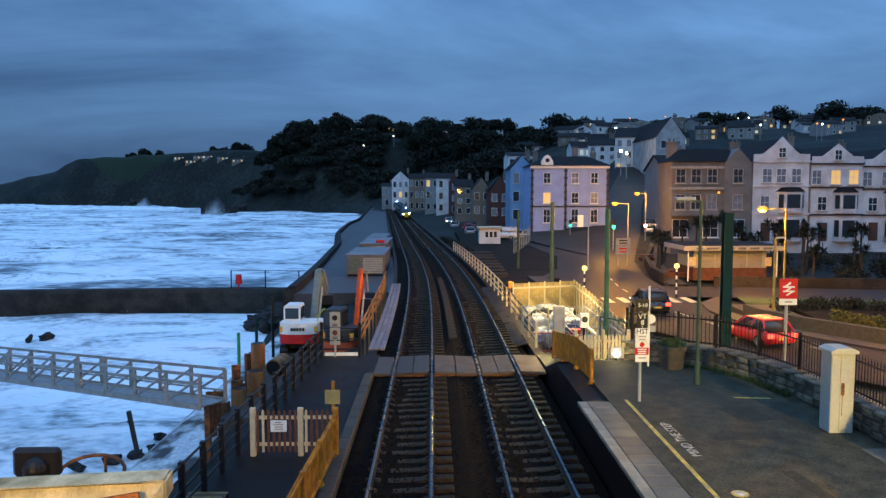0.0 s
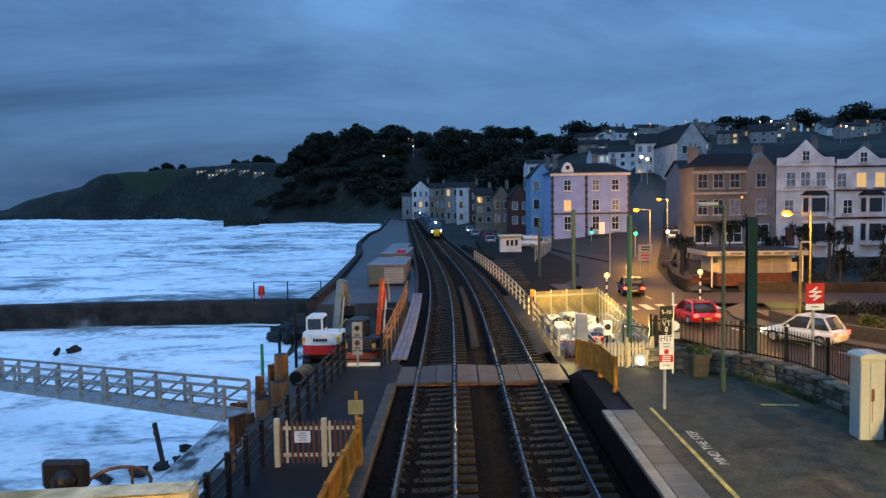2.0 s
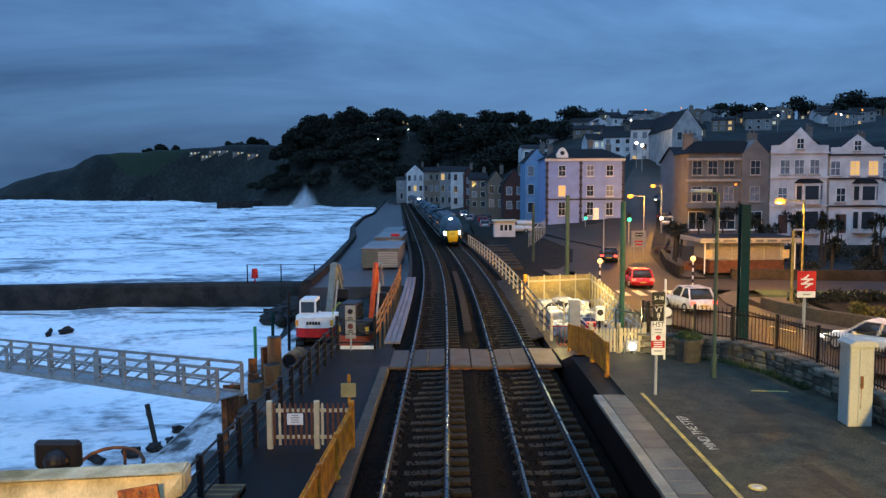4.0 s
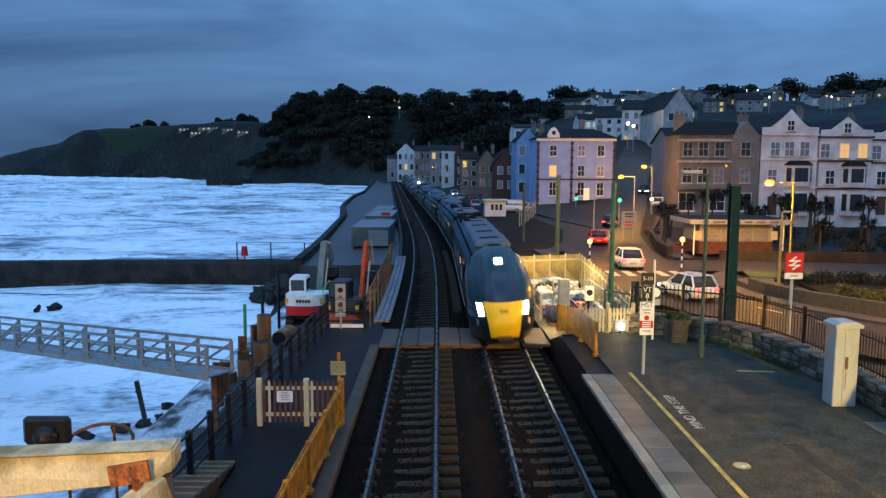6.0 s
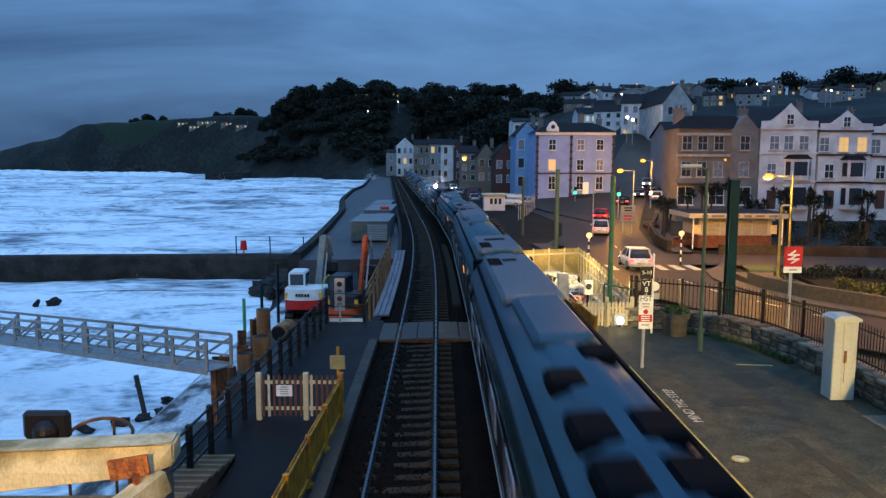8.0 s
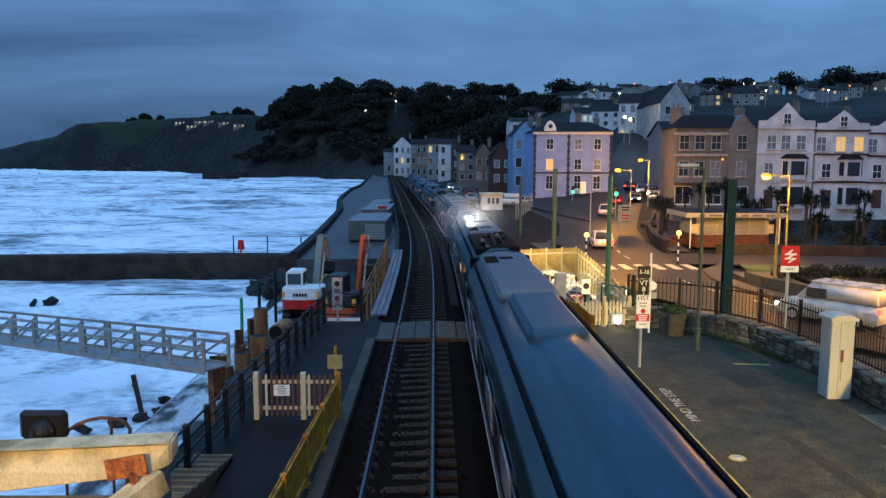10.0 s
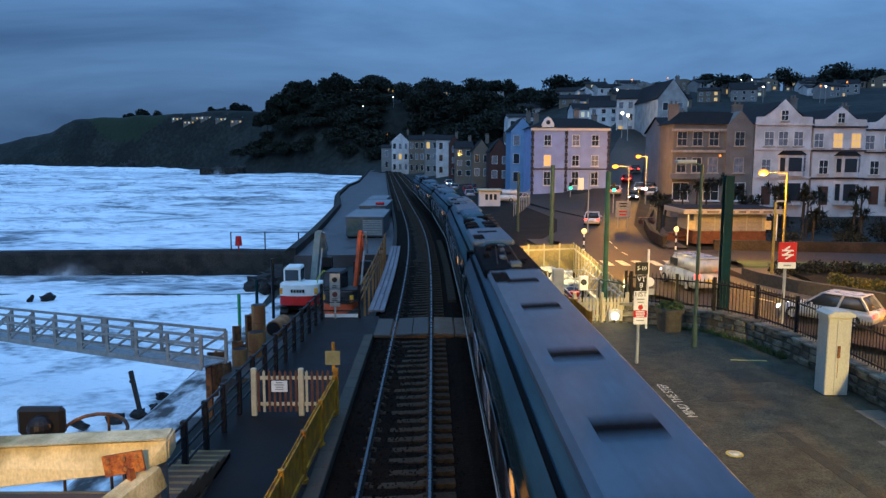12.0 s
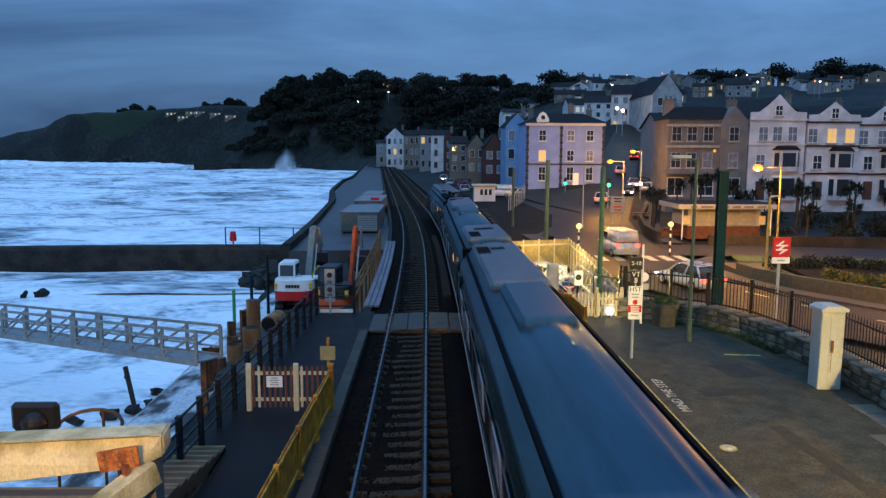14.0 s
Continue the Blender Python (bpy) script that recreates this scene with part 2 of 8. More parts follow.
def land_z(x, y):
    d = x - shore_x(y)
    if d < -10:
        return -8.0
    side = smooth(18, 40, x - bend(y))
    town = (3.2 * smooth(85, 140, y) + 5 * smooth(140, 230, y) * smooth(10, 60, x)) * side
    rise = smooth(190, 480, y + 0.5 * max(0, x)) * smooth(10, 110, d)
    hill = rise * (34 + 10 * smooth(150, 500, x) + 5 * noise.noise(Vector((x * 0.008, y * 0.008, 1.0))))
    hill += 30 * bump(x, y, -92, 545, 66, 85) * smooth(2, 34, d)
    hill += 12 * bump(x, y, -265, 770, 110, 120) * smooth(2, 40, d)
    hill += 8 * bump(x, y, 0, 560, 90, 110)
    hill *= 1 - 0.10 * smooth(-120, -260, x) - 0.5 * smooth(-300, -480, x)
    z = -1.35 + town + hill
    ridge = float(np.interp(x / y, [-0.60, -0.57, -0.53, -0.50, -0.485, -0.468, -0.44, -0.35, -0.28, -0.22], [9, 17, 24, 27, 34, 40, 41, 43, 46, 44])) if y > 480 else 0.0
    if y > 480:
        z = min(z, ridge) if x < -130 else z
        z = max(z, ridge * smooth(-20, 90, d) * (1 - 0.5 * smooth(900, 1300, y)))
    if 30 < y < 235:  # the road's own bed
        off = abs(x - float(np.interp(y, [p[1] for p in ROADLINE], [p[0] for p in ROADLINE])))
        bed = float(np.interp(y, [p[1] for p in ROADLINE], [p[2] for p in ROADLINE])) - 0.28
        z = bed + (z - bed) * smooth(6.5, 15, off)
    return -8.0 + (z + 8.0) * smooth(-10, 6, d)


def axis(parts):
    v = []
    for a, b, s in parts:
        n = round((b - a) / s)
        v += [a + (b - a) * i / n for i in range(n)]
    return v + [parts[-1][1]]


def make_ground():
    xs = axis([(-3000, -700, 230), (-700, -480, 20), (-480, -200, 3), (-200, -40, 8), (-40, 60, 4), (60, 300, 10), (300, 900, 30), (900, 3500, 260)])
    ys = axis([(-300, -20, 40), (-20, 160, 5), (160, 640, 9), (640, 800, 3.2), (800, 1300, 20), (1300, 4500, 320)])
    v = [(x, y, land_z(x, y) + (1.6 * noise.noise(Vector((x * 0.05, y * 0.05, 0))) if y > 220 else 0)) for y in ys for x in xs]
    n = len(xs)
    f = [(j * n + i, j * n + i + 1, (j + 1) * n + i + 1, (j + 1) * n + i) for j in range(len(ys) - 1) for i in range(n - 1)]
    me = bpy.data.meshes.new("ground")
    me.from_pydata(v, [], f)
    me.materials.append(HILL)
    me.materials.append(FIELD)
    # the sloping field on the headland, between its hedges
    for p in me.polygons:
        x, y, z = p.center
        if 600 < y < 800 and -0.455 < x / y < -0.34:
            low = float(np.interp(x / y, [-0.455, -0.433, -0.425, -0.385, -0.379, -0.34], [41, 25, 20, 19, 26, 43]))
            if z > low + 2.0 * noise.noise(Vector((x * 0.06, y * 0.06, 9))):
                p.material_index = 1
    me.shade_smooth()
    tagged(new("ground", me), "dark hillside and town ground rising behind the bay", "ground", kind="structure")


make_ground()


# ---- railway ----
def make_track(x, name):
    bm = B()
    for side in (-GAUGE, GAUGE):
        up = side * math.tan(radians(CANT))
        sweep(bm, [(u, h + up) for u, h in [(side - 0.07, -0.17), (side - 0.07, -0.15), (side - 0.012, -0.12), (side - 0.012, -0.045), (side - 0.035, -0.035),
                   (side - 0.035, -0.006), (side + 0.035, -0.006), (side + 0.035, -0.035), (side + 0.012, -0.045), (side + 0.012, -0.12), (side + 0.07, -0.15), (side + 0.07, -0.17)]],
              along(x, 4, 520, 3.0), closed=True)
    tr = thing(name, bm, RAIL, "rusty-sided steel running rails with polished heads on concrete sleepers", "railway track", kind="structure")
    bm = B()
    for side in (-GAUGE, GAUGE):
        up = side * math.tan(radians(CANT))
        sweep(bm, [(side - 0.033, up - 0.006), (side - 0.025, up), (side + 0.025, up), (side + 0.033, up - 0.006)], along(x, 4, 520, 3.0))
    part("rail_head", bm, RAIL_TOP, tr, "shiny polished rail heads")
    bm = B()
    prism(bm, [(-1.27, -0.30), (-1.25, -0.175), (-0.62, -0.165), (-0.45, -0.20), (0.45, -0.20), (0.62, -0.165), (1.25, -0.175), (1.27, -0.30)], -0.135, 0.135)
    sl = mesh(bm, SLEEPER, "sleeper")
    rng = random.Random(int(x * 10))
    y, n = 8.0, 0
    while y < 420:
        if not 27.6 < y < 31.2 and n < 130:
            o = new("sleeper", sl)
            o.parent = tr
            o.matrix_basis = pose(x + bend(y), y, rng.uniform(-0.008, 0.008), 0, -CANT, -math.degrees(slope(y)) + rng.uniform(-0.6, 0.6))
            n += 1
        elif n >= 130:
            break
        y += 0.65
    bm = B()
    while y < 330:
        box(bm, x + bend(y) - 1.25, x + bend(y) + 1.25, y - 0.13, y + 0.13, -0.3, -0.175)
        y += 0.65
    tagged(part("far_sleepers", bm, SLEEPER, tr), kind="stuff")
    bm = B()
    for k in range(60):
        yy = 8 + k * 0.65
        if 27.6 < yy < 31.2:
            continue
        for side in (-GAUGE, GAUGE):
            for e in (-0.1, 0.1):
                box(bm, x + bend(yy) + side + e - 0.035, x + bend(yy) + side + e + 0.035, yy - 0.05, yy + 0.05, -0.17 + side * 0.052, -0.12 + side * 0.052)
    tagged(part("rail_clips", bm, RAIL, tr), kind="stuff")
    return tr


def make_railway():
    bm = B()
    sweep(bm, [(-2.6, -1.6), (-2.45, -0.30), (-2.05, -0.20), (-1.1, -0.215), (0.4, -0.215), (0.9, -0.16), (1.3, -0.215), (3.4, -0.215), (4.1, -0.30), (4.4, -1.6)], along(0, -30, 520, 2.0))
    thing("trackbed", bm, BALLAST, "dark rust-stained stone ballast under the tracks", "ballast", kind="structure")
    make_track(LEFT_X, "track_1")
    make_track(RIGHT_X, "track_2")
    # loose stones of the ballast
    rng = random.Random(5)
    vs, fs = [], []
    for k in range(16000):
        y = 9 + 40 * rng.random() ** 1.5
        x = rng.uniform(-2.2, 3.95)
        r = rng.uniform(0.018, 0.045)
        if 27.9 < y < 31:
            continue
        c = Vector((x + bend(y), y, -0.20 + rng.uniform(-0.01, 0.02)))
        b = len(vs)
        vs += [c + Vector((rng.uniform(0.7, 1.2) * r * a, rng.uniform(0.7, 1.2) * r * d, r * e)) for a, d, e in ((1, 0, 0), (-0.5, 0.9, 0), (-0.5, -0.9, 0), (0.1, 0.1, 0.9))]
        fs += [(b, b + 1, b + 3), (b + 1, b + 2, b + 3), (b + 2, b, b + 3)]
    me = bpy.data.meshes.new("ballast_stones")
    me.from_pydata(vs, [], fs)
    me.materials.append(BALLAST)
    tagged(new("ballast_stones", me), "loose dark brown ballast stones between the sleepers", "ballast", kind="stuff")
    # foot crossing
    bm = B()
    box(bm, -2.3, 4.0, 28.05, 30.85, -0.19, -0.13)
    cr = thing("foot_crossing", bm, RUST, "worn wooden boarded foot crossing over both tracks", "crossing", kind="structure")
    for x0, x1 in ((-3.3, -1.60), (-1.40, -0.14), (0.05, 0.85), (0.88, 1.66), (1.86, 3.12), (3.31, 4.3)):
        n = max(1, round((x1 - x0) / 0.68))
        for i in range(n):
            a, b = x0 + (x1 - x0) * i / n + 0.008, x0 + (x1 - x0) * (i + 1) / n - 0.008
            bm = B()
            box(bm, a, b, 28.0, 30.9, -0.13, -0.005 if x0 > -3 else -0.02, bevel=0.02)
            for v in bm.verts:
                v.co.z += cant_z(v.co.x)
            part("crossing_board", bm, CROSS if x0 > 0 else CROSS_G, cr)
    # cable trough between the tracks
    tr = thing("cable_trough", None, None, "grey concrete cable trough with lids between the tracks", "cable trough")
    for i in range(26):
        y = 35 + i * 0.98
        bm = B()
        box(bm, -0.2, 0.2, 0, 0.96, -0.22, -0.04, bevel=0.015)
        part("lid", bm, SLEEPER, tr, m=pose(0.95 + bend(y), y, 0, 0, 0, -math.degrees(slope(y))))


CROSS = material("brown_boards", (0.105, 0.070, 0.045), 0.6, spec=0.1, vary=0.3, scale=1.5, bump=0.4, fine=30, other=(0.11, 0.08, 0.06), random_piece=0.15)
CROSS_G = material("grey_boards", (0.075, 0.063, 0.053), 0.55, spec=0.12, vary=0.3, scale=1.5, bump=0.4, fine=30, random_piece=0.15)
make_railway()


# ---- the sea: churned foam in rigid sheets that drift ----
def foam_material(name, scale, dark, spread):
    m = bpy.data.materials.new(name)
    m.use_nodes = True
    nt = m.node_tree
    b = nt.nodes["Principled BSDF"]
    N, L = nt.nodes.new, nt.links.new
    co, mp = N("ShaderNodeTexCoord"), N("ShaderNodeMapping")
    mp.inputs["Scale"].default_value = scale
    mp.inputs["Rotation"].default_value = (0, 0, radians(-12))
    n1, n2 = N("ShaderNodeTexNoise"), N("ShaderNodeTexNoise")
    n1.inputs["Scale"].default_value, n1.inputs["Detail"].default_value, n1.inputs["Distortion"].default_value = 1.0, 9, 1.2
    n1.inputs["Roughness"].default_value = 0.62
    n2.inputs["Scale"].default_value, n2.inputs["Detail"].default_value = 14, 6
    L(co.outputs["Object"], mp.inputs[0]); L(mp.outputs[0], n1.inputs[0]); L(mp.outputs[0], n2.inputs[0])
    r = N("ShaderNodeValToRGB")
    e = r.color_ramp.elements
    e[0].position, e[0].color = spread[0], (*dark, 1)
    e[1].position, e[1].color = spread[1], (0.88, 0.89, 0.90, 1)
    k = e.new((spread[0] + spread[1]) / 2)
    k.color = (0.60, 0.63, 0.66, 1)
    mx = N("ShaderNodeMath")
    mx.operation = "MULTIPLY_ADD"
    mx.inputs[1].default_value = 0.46
    L(n2.outputs[0], mx.inputs[0])
    sub = N("ShaderNodeMath")
    sub.operation = "SUBTRACT"
    sub.inputs[1].default_value = 0.23
    L(n1.outputs[0], sub.inputs[0]); L(sub.outputs[0], mx.inputs[2])
    L(mx.outputs[0], r.inputs[0]); L(r.outputs[0], b.inputs["Base Color"])
    b.inputs["Roughness"].default_value = 0.6
    bp = N("ShaderNodeBump")
    bp.inputs["Strength"].default_value, bp.inputs["Distance"].default_value = 0.6, 0.5
    L(n2.outputs[0], bp.inputs["Height"]); L(bp.outputs[0], b.inputs["Normal"])
    return m


FOAM = foam_material("storm_foam", (0.036, 0.062, 0.05), (0.10, 0.12, 0.14), (0.38, 0.62))
FOAM_NEAR = foam_material("shore_foam", (0.10, 0.15, 0.1), (0.22, 0.24, 0.26), (0.33, 0.54))
SPRAY = material("white_spray", (0.85, 0.86, 0.88), 0.8, vary=0.1, scale=1, bump=0.3, fine=5)


def wave_z(x, y):
    far = smooth(60, 160, y)
    a = noise.fractal(Vector((x * 0.022, y * 0.055, 0.3)), 1.0, 2.0, 4)
    b = noise.fractal(Vector((x * 0.12, y * 0.22, 4.3)), 1.0, 2.0, 3)
    return (0.35 + 0.75 * far) * a + 0.22 * b


def sea_sheet(name, x0, x1, y0, y1, sx, sy, z, label, mat=None):
    nx, ny = round((x1 - x0) / sx), round((y1 - y0) / sy)
    v = []
    for j in range(ny + 1):
        for i in range(nx + 1):
            x, y = x0 + (x1 - x0) * i / nx, y0 + (y1 - y0) * j / ny
            v.append((x, y, z + wave_z(x, y)))
    f = [(j * (nx + 1) + i, j * (nx + 1) + i + 1, (j + 1) * (nx + 1) + i + 1, (j + 1) * (nx + 1) + i) for j in range(ny) for i in range(nx)]
    me = bpy.data.meshes.new(name)
    me.from_pydata(v, [], f)
    me.materials.append(mat or FOAM)
    me.shade_smooth()
    return tagged(new(name, me), label, "sea", kind="structure")


SEA_NEAR = sea_sheet("water", -85, 0, 4, 76, 0.8, 0.8, -4.75, "churning white foam between the sea wall and breakwater", FOAM_NEAR)
SEA_MID = sea_sheet("water", -330, -4, 66, 475, 2.2, 1.9, -4.7, "rough foam-streaked grey-blue sea in the bay")
SEA_FAR = sea_sheet("water", -4200, -10, 460, 4400, 28, 26, -4.9, "distant rough grey-blue sea to the horizon")


def spray(x, y, r, h, seed, label="white spray thrown up by a breaking wave"):
    """A plume of small drops and flecks, rigid, that rises and falls."""
    rng = random.Random(seed)
    vs, fs = [], []
    for i in range(15000):
        k = rng.random() ** 1.6
        a = rng.uniform(0, 6.283)
        q = min(1.6 * r, r * abs(rng.gauss(0, 0.42)))
        c = Vector((math.cos(a) * q + 0.3 * r * k, math.sin(a) * q * 0.5, h * k * math.exp(-1.6 * (q / r) ** 2) * rng.uniform(0.55, 1.2) + 0.12 * h * math.sin(2.3 * a) * k))
        s = h * rng.uniform(0.006, 0.022) * (1.3 - k)
        b = len(vs)
        vs += [c + Vector((rng.uniform(-1, 1), rng.uniform(-1, 1), rng.uniform(-1, 1))) * s for _ in range(4)]
        fs += [(b, b + 1, b + 2), (b + 1, b + 2, b + 3), (b + 2, b + 3, b)]
    me = bpy.data.meshes.new("spray")
    me.from_pydata(vs, [], fs)
    me.materials.append(SPRAY)
    o = new("spray", me)
    o.location = (x, y, -4.8 - h)
    return tagged(o, label, "spray", "spray plumes", kind="stuff")


# plume, place, height, and the times of its peaks
PLUMES = [(spray(-30, 71.6, 6.5, 3.2, 1), (-30, 71.6), 3.2, (2.9, 10.8)), (spray(-15.8, 36.7, 2.4, 2.1, 7), (-15.8, 36.7), 2.1, (6.9, 10.4)), (spray(-29, 310, 7, 10, 2), (-29, 310), 10, (1.4, 7.6)),
          (spray(-122, 418, 11, 11, 3), (-122, 418), 11, (0.4, 7.3, 12.6)), (spray(-243, 632, 11, 9, 4), (-243, 632), 9, (0.2, 9.0)), (spray(-85, 440, 9, 13, 5), (-85, 440), 13, (4.0, 13.8)),
          (spray(-36, 71.2, 5, 1.8, 6), (-36, 71.2), 1.8, (1.6, 6.6, 12.2))]


# pale see-through flecks: lamp glare built as a cloud, no real water
def glare_material():
    m = bpy.data.materials.new("glare_fleck")
    m.use_nodes = True
    b = m.node_tree.nodes["Principled BSDF"]
    b.inputs["Base Color"].default_value, b.inputs["Roughness"].default_value = (0.85, 0.87, 0.9, 1), 1.0
    b.inputs["Alpha"].default_value = 0.8
    return m


def lamp_glare():
    """Pale flecks that stand for the glare round the lamp at the rear of the first train."""
    rng = np.random.default_rng(22)
    n = 120000
    c = np.stack([rng.normal(-0.45, 1.0, n), np.clip(rng.normal(12.4, 2.8, n), 7, 21), np.clip(rng.normal(3.6, 0.8, n), 0.3, 4.8)], 1)
    size = rng.uniform(0.004, 0.010, n)
    vs = (c[:, None, :] + rng.uniform(-1, 1, (n, 3, 3)) * size[:, None, None]).reshape(-1, 3).tolist()
    fs = np.arange(3 * n).reshape(-1, 3).tolist()
    me = bpy.data.meshes.new("lamp_glare_flecks")
    me.from_pydata(vs, [], fs)
    me.materials.append(glare_material())
    return tagged(new("lamp_glare_flecks", me), "pale flecks standing for the glare round the bright roof lamp", "spray", kind="stuff")


GLARE = lamp_glare()


def roller(x0, x1, y, h, seed):
    """The crest of a breaking wave: a long uneven ridge of foam."""
    rng = random.Random(seed)
    n, m = 70, 9
    vs = []
    for i in range(n + 1):
        k = i / n
        e = math.sin(math.pi * k) ** 0.5 * (0.55 + 0.6 * abs(noise.noise(Vector((k * 5, seed, 0)))))
        yy = 2.4 * noise.noise(Vector((k * 3, seed, 5)))
        for j in range(m + 1):
            u = j / m
            prof = math.sin(math.pi * u ** 1.7) ** 1.2
            q = Vector((x0 + (x1 - x0) * k, y + yy + (u - 0.5) * 5.5 * h, 0))
            vs.append((q.x, q.y, -5.2 + h * e * prof + 0.12 * h * noise.noise(q * 0.9)))
    fs = [(i * (m + 1) + j, (i + 1) * (m + 1) + j, (i + 1) * (m + 1) + j + 1, i * (m + 1) + j + 1) for i in range(n) for j in range(m)]
    me = bpy.data.meshes.new("breaking_wave")
    me.from_pydata(vs, [], fs)
    me.materials.append(FOAM_NEAR)
    me.shade_smooth()
    return tagged(new("breaking_wave", me), "long breaking wave crest of white foam", "wave", "breaking waves")


ROLLERS = [roller(-70, -30, 92, 1.5, 1), roller(-95, -25, 125, 1.9, 2), roller(-140, -60, 160, 2.2, 3), roller(-120, -30, 215, 2.2, 4), roller(-220, -90, 260, 2.6, 5), roller(-170, -45, 330, 2.6, 6), roller(-300, -150, 390, 3.0, 7), roller(-46, -22, 54, 0.8, 8), roller(-40, -18, 40, 0.7, 9), roller(-380, -200, 575, 5.6, 10), roller(-400, -290, 610, 6.6, 12), roller(-270, -180, 560, 5.2, 13)]


# ---- sea wall side ----
def make_left():
    bm = B()
    ring = [(-2.25, 5), (-2.25, 31.2), (-4.66, 31.2), (-5.40, 12.6), (-5.6, 11.5), (-5.6, 5)]
    top, low = ([bm.verts.new((x, y, z)) for x, y in ring] for z in (-0.02, -6.0))
    bm.faces.new(top)
    bm.faces.new(low)
    for i in range(6):
        bm.faces.new((top[i], low[i], low[(i + 1) % 6], top[(i + 1) % 6]))
    thing("walkway", bm, WET_DECK, "dark wet asphalt walkway beside the track", "walkway", kind="structure")
    kb = thing("kerb", None, None, "grey concrete kerb edging the walkway", "kerb", kind="structure")
    for i in range(20):
        bm = B()
        box(bm, -2.57, -2.24, 9 + i * 0.94, 9 + (i + 1) * 0.94 - 0.012, -0.5, 0.02, bevel=0.02)
        part("kerb_stone", bm, PAVE, kb)
    bm = B()
    prism(bm, [(-13.2, -7), (-12.2, -4.3), (-11.5, -3.75), (-4.4, -3.30), (-4.4, -7)], -10, 60)
    thing("sea_wall_apron", bm, APRON, "wet stone apron at the foot of the sea wall", "sea wall", kind="structure")
    bm = B()
    sweep(bm, [(-9.3, -7), (-9.0, -2.75), (-2.75, -2.65), (-2.6, -7)], along(0, 31.25, 59, 1.5), closed=True)
    thing("works_compound", bm, BROWNGROUND, "muddy works area beside the sea wall", "ground", kind="structure")
    ys = [58 + 4 * i for i in range(116)]
    edge = [(bend(y) - 10.4 - 2.0 * smooth(110, 150, y) + 1.6 * smooth(185, 225, y), y) for y in ys]
    bm = B()
    rows = [[bm.verts.new(q) for q in ((x - 0.9, y, -7), (x, y, -1.0), (bend(y) - 2.77, y, -0.9), (bend(y) - 2.5, y, -7))] for x, y in edge]
    for p, q in zip(rows, rows[1:]):
        for i in range(3):
            bm.faces.new((p[i], p[i + 1], q[i + 1], q[i]))
    bm.faces.new(rows[0])
    thing("promenade", bm, PROM, "grey concrete sea-front promenade beside the railway", "promenade", kind="structure")
    bm = B()
    sweep(bm, [(-1.5, -7), (-0.75, -0.75), (-0.45, -0.40), (0.15, -0.40), (0.2, -7)], [(x, y, 0) for x, y in edge], closed=True)
    thing("sea_wall", bm, SEAWALL, "curved stone sea wall along the promenade", "sea wall", kind="structure")
    bm = B()
    sweep(bm, [(-2.78, -2.7), (-2.76, -0.14), (-2.46, -0.14), (-2.46, -2.7)], along(0, 31.3, 520, 3), closed=True)
    thing("track_wall", bm, SEAWALL, "low stone wall between promenade and track", "wall", kind="structure")
    bm = B()
    sweep(bm, [(-1.1, -8), (-0.9, -2.75), (-0.7, -2.45), (0.7, -2.45), (0.9, -2.75), (1.1, -8)], [(-8.5, 72.6, 0), (-20, 73.2, 0), (-34, 72.4, 0), (-70, 69, 0), (-130, 63, 0)], closed=True)
    thing("breakwater", bm, SEAWALL, "dark weathered stone breakwater running into the sea", "breakwater", kind="structure")


APRON = material("foam_washed_stone", (0.60, 0.61, 0.62), 0.55, vary=0.3, scale=0.9, bump=0.9, fine=7, other=(0.055, 0.046, 0.040), spread=(0.40, 0.54), stretch=(1, 0.5, 1))
BROWNGROUND = material("muddy_ground", (0.07, 0.058, 0.05), 0.6, vary=0.35, scale=0.8, bump=0.6, fine=10)
make_left()


def rail_fence(name, label, pts, h, bars, post_r, bar_r, mat, base=0.0, square=True, group=""):
    """A fence of posts at pts with straight bars between them at the given heights."""
    fe = thing(name, None, None, label, "fence", group)
    for x, y, z in pts:
        bm = B()
        if square:
            box(bm, x - post_r, x + post_r, y - post_r, y + post_r, z + base, z + h, bevel=post_r * 0.25)
        else:
            rod(bm, (x, y, z + base), (x, y, z + h), post_r)
        part("post", bm, mat, fe)
    for a, b in zip(pts, pts[1:]):
        for k in bars:
            bm = B()
            rod(bm, (a[0], a[1], a[2] + k), (b[0], b[1], b[2] + k), bar_r, seg=6)
            part("rail", bm, mat, fe)
    return fe


def lerp(a, b, n):
    a, b = Vector(a), Vector(b)
    return [tuple(a + (b - a) * i / n) for i in range(n + 1)]


rail_fence("railing", "black steel post and rail fence along the sea wall", lerp((-5.28, 12.6, 0), (-4.58, 30.6, 0), 14), 1.22, (0.30, 0.60, 0.88, 1.15), 0.066, 0.030, BLACK)


def text_bars(parent, x0, x1, y, z0, z1, rows, mat, seed=1, fill=0.85):
    """Lines of writing as plain bars on a plate that faces the camera."""
    rng = random.Random(seed)
    h = (z1 - z0) / rows
    for i in range(rows):
        w = (x1 - x0) * rng.uniform(0.6, 1.0) * fill
        c = (x0 + x1) / 2
        bm = B()
        box(bm, c - w / 2, c + w / 2, y - 0.006, y, z0 + i * h + h * 0.25, z0 + i * h + h * 0.75)
        part("writing", bm, mat, parent)


# sign white and red toned down to even, dull colours
SIGN_G = material("dull_sign_face", (0.30, 0.29, 0.27), 0.6, vary=0.2, scale=6)
SYMBOL_R = material("dark_red_symbol", (0.12, 0.03, 0.03), 0.6)


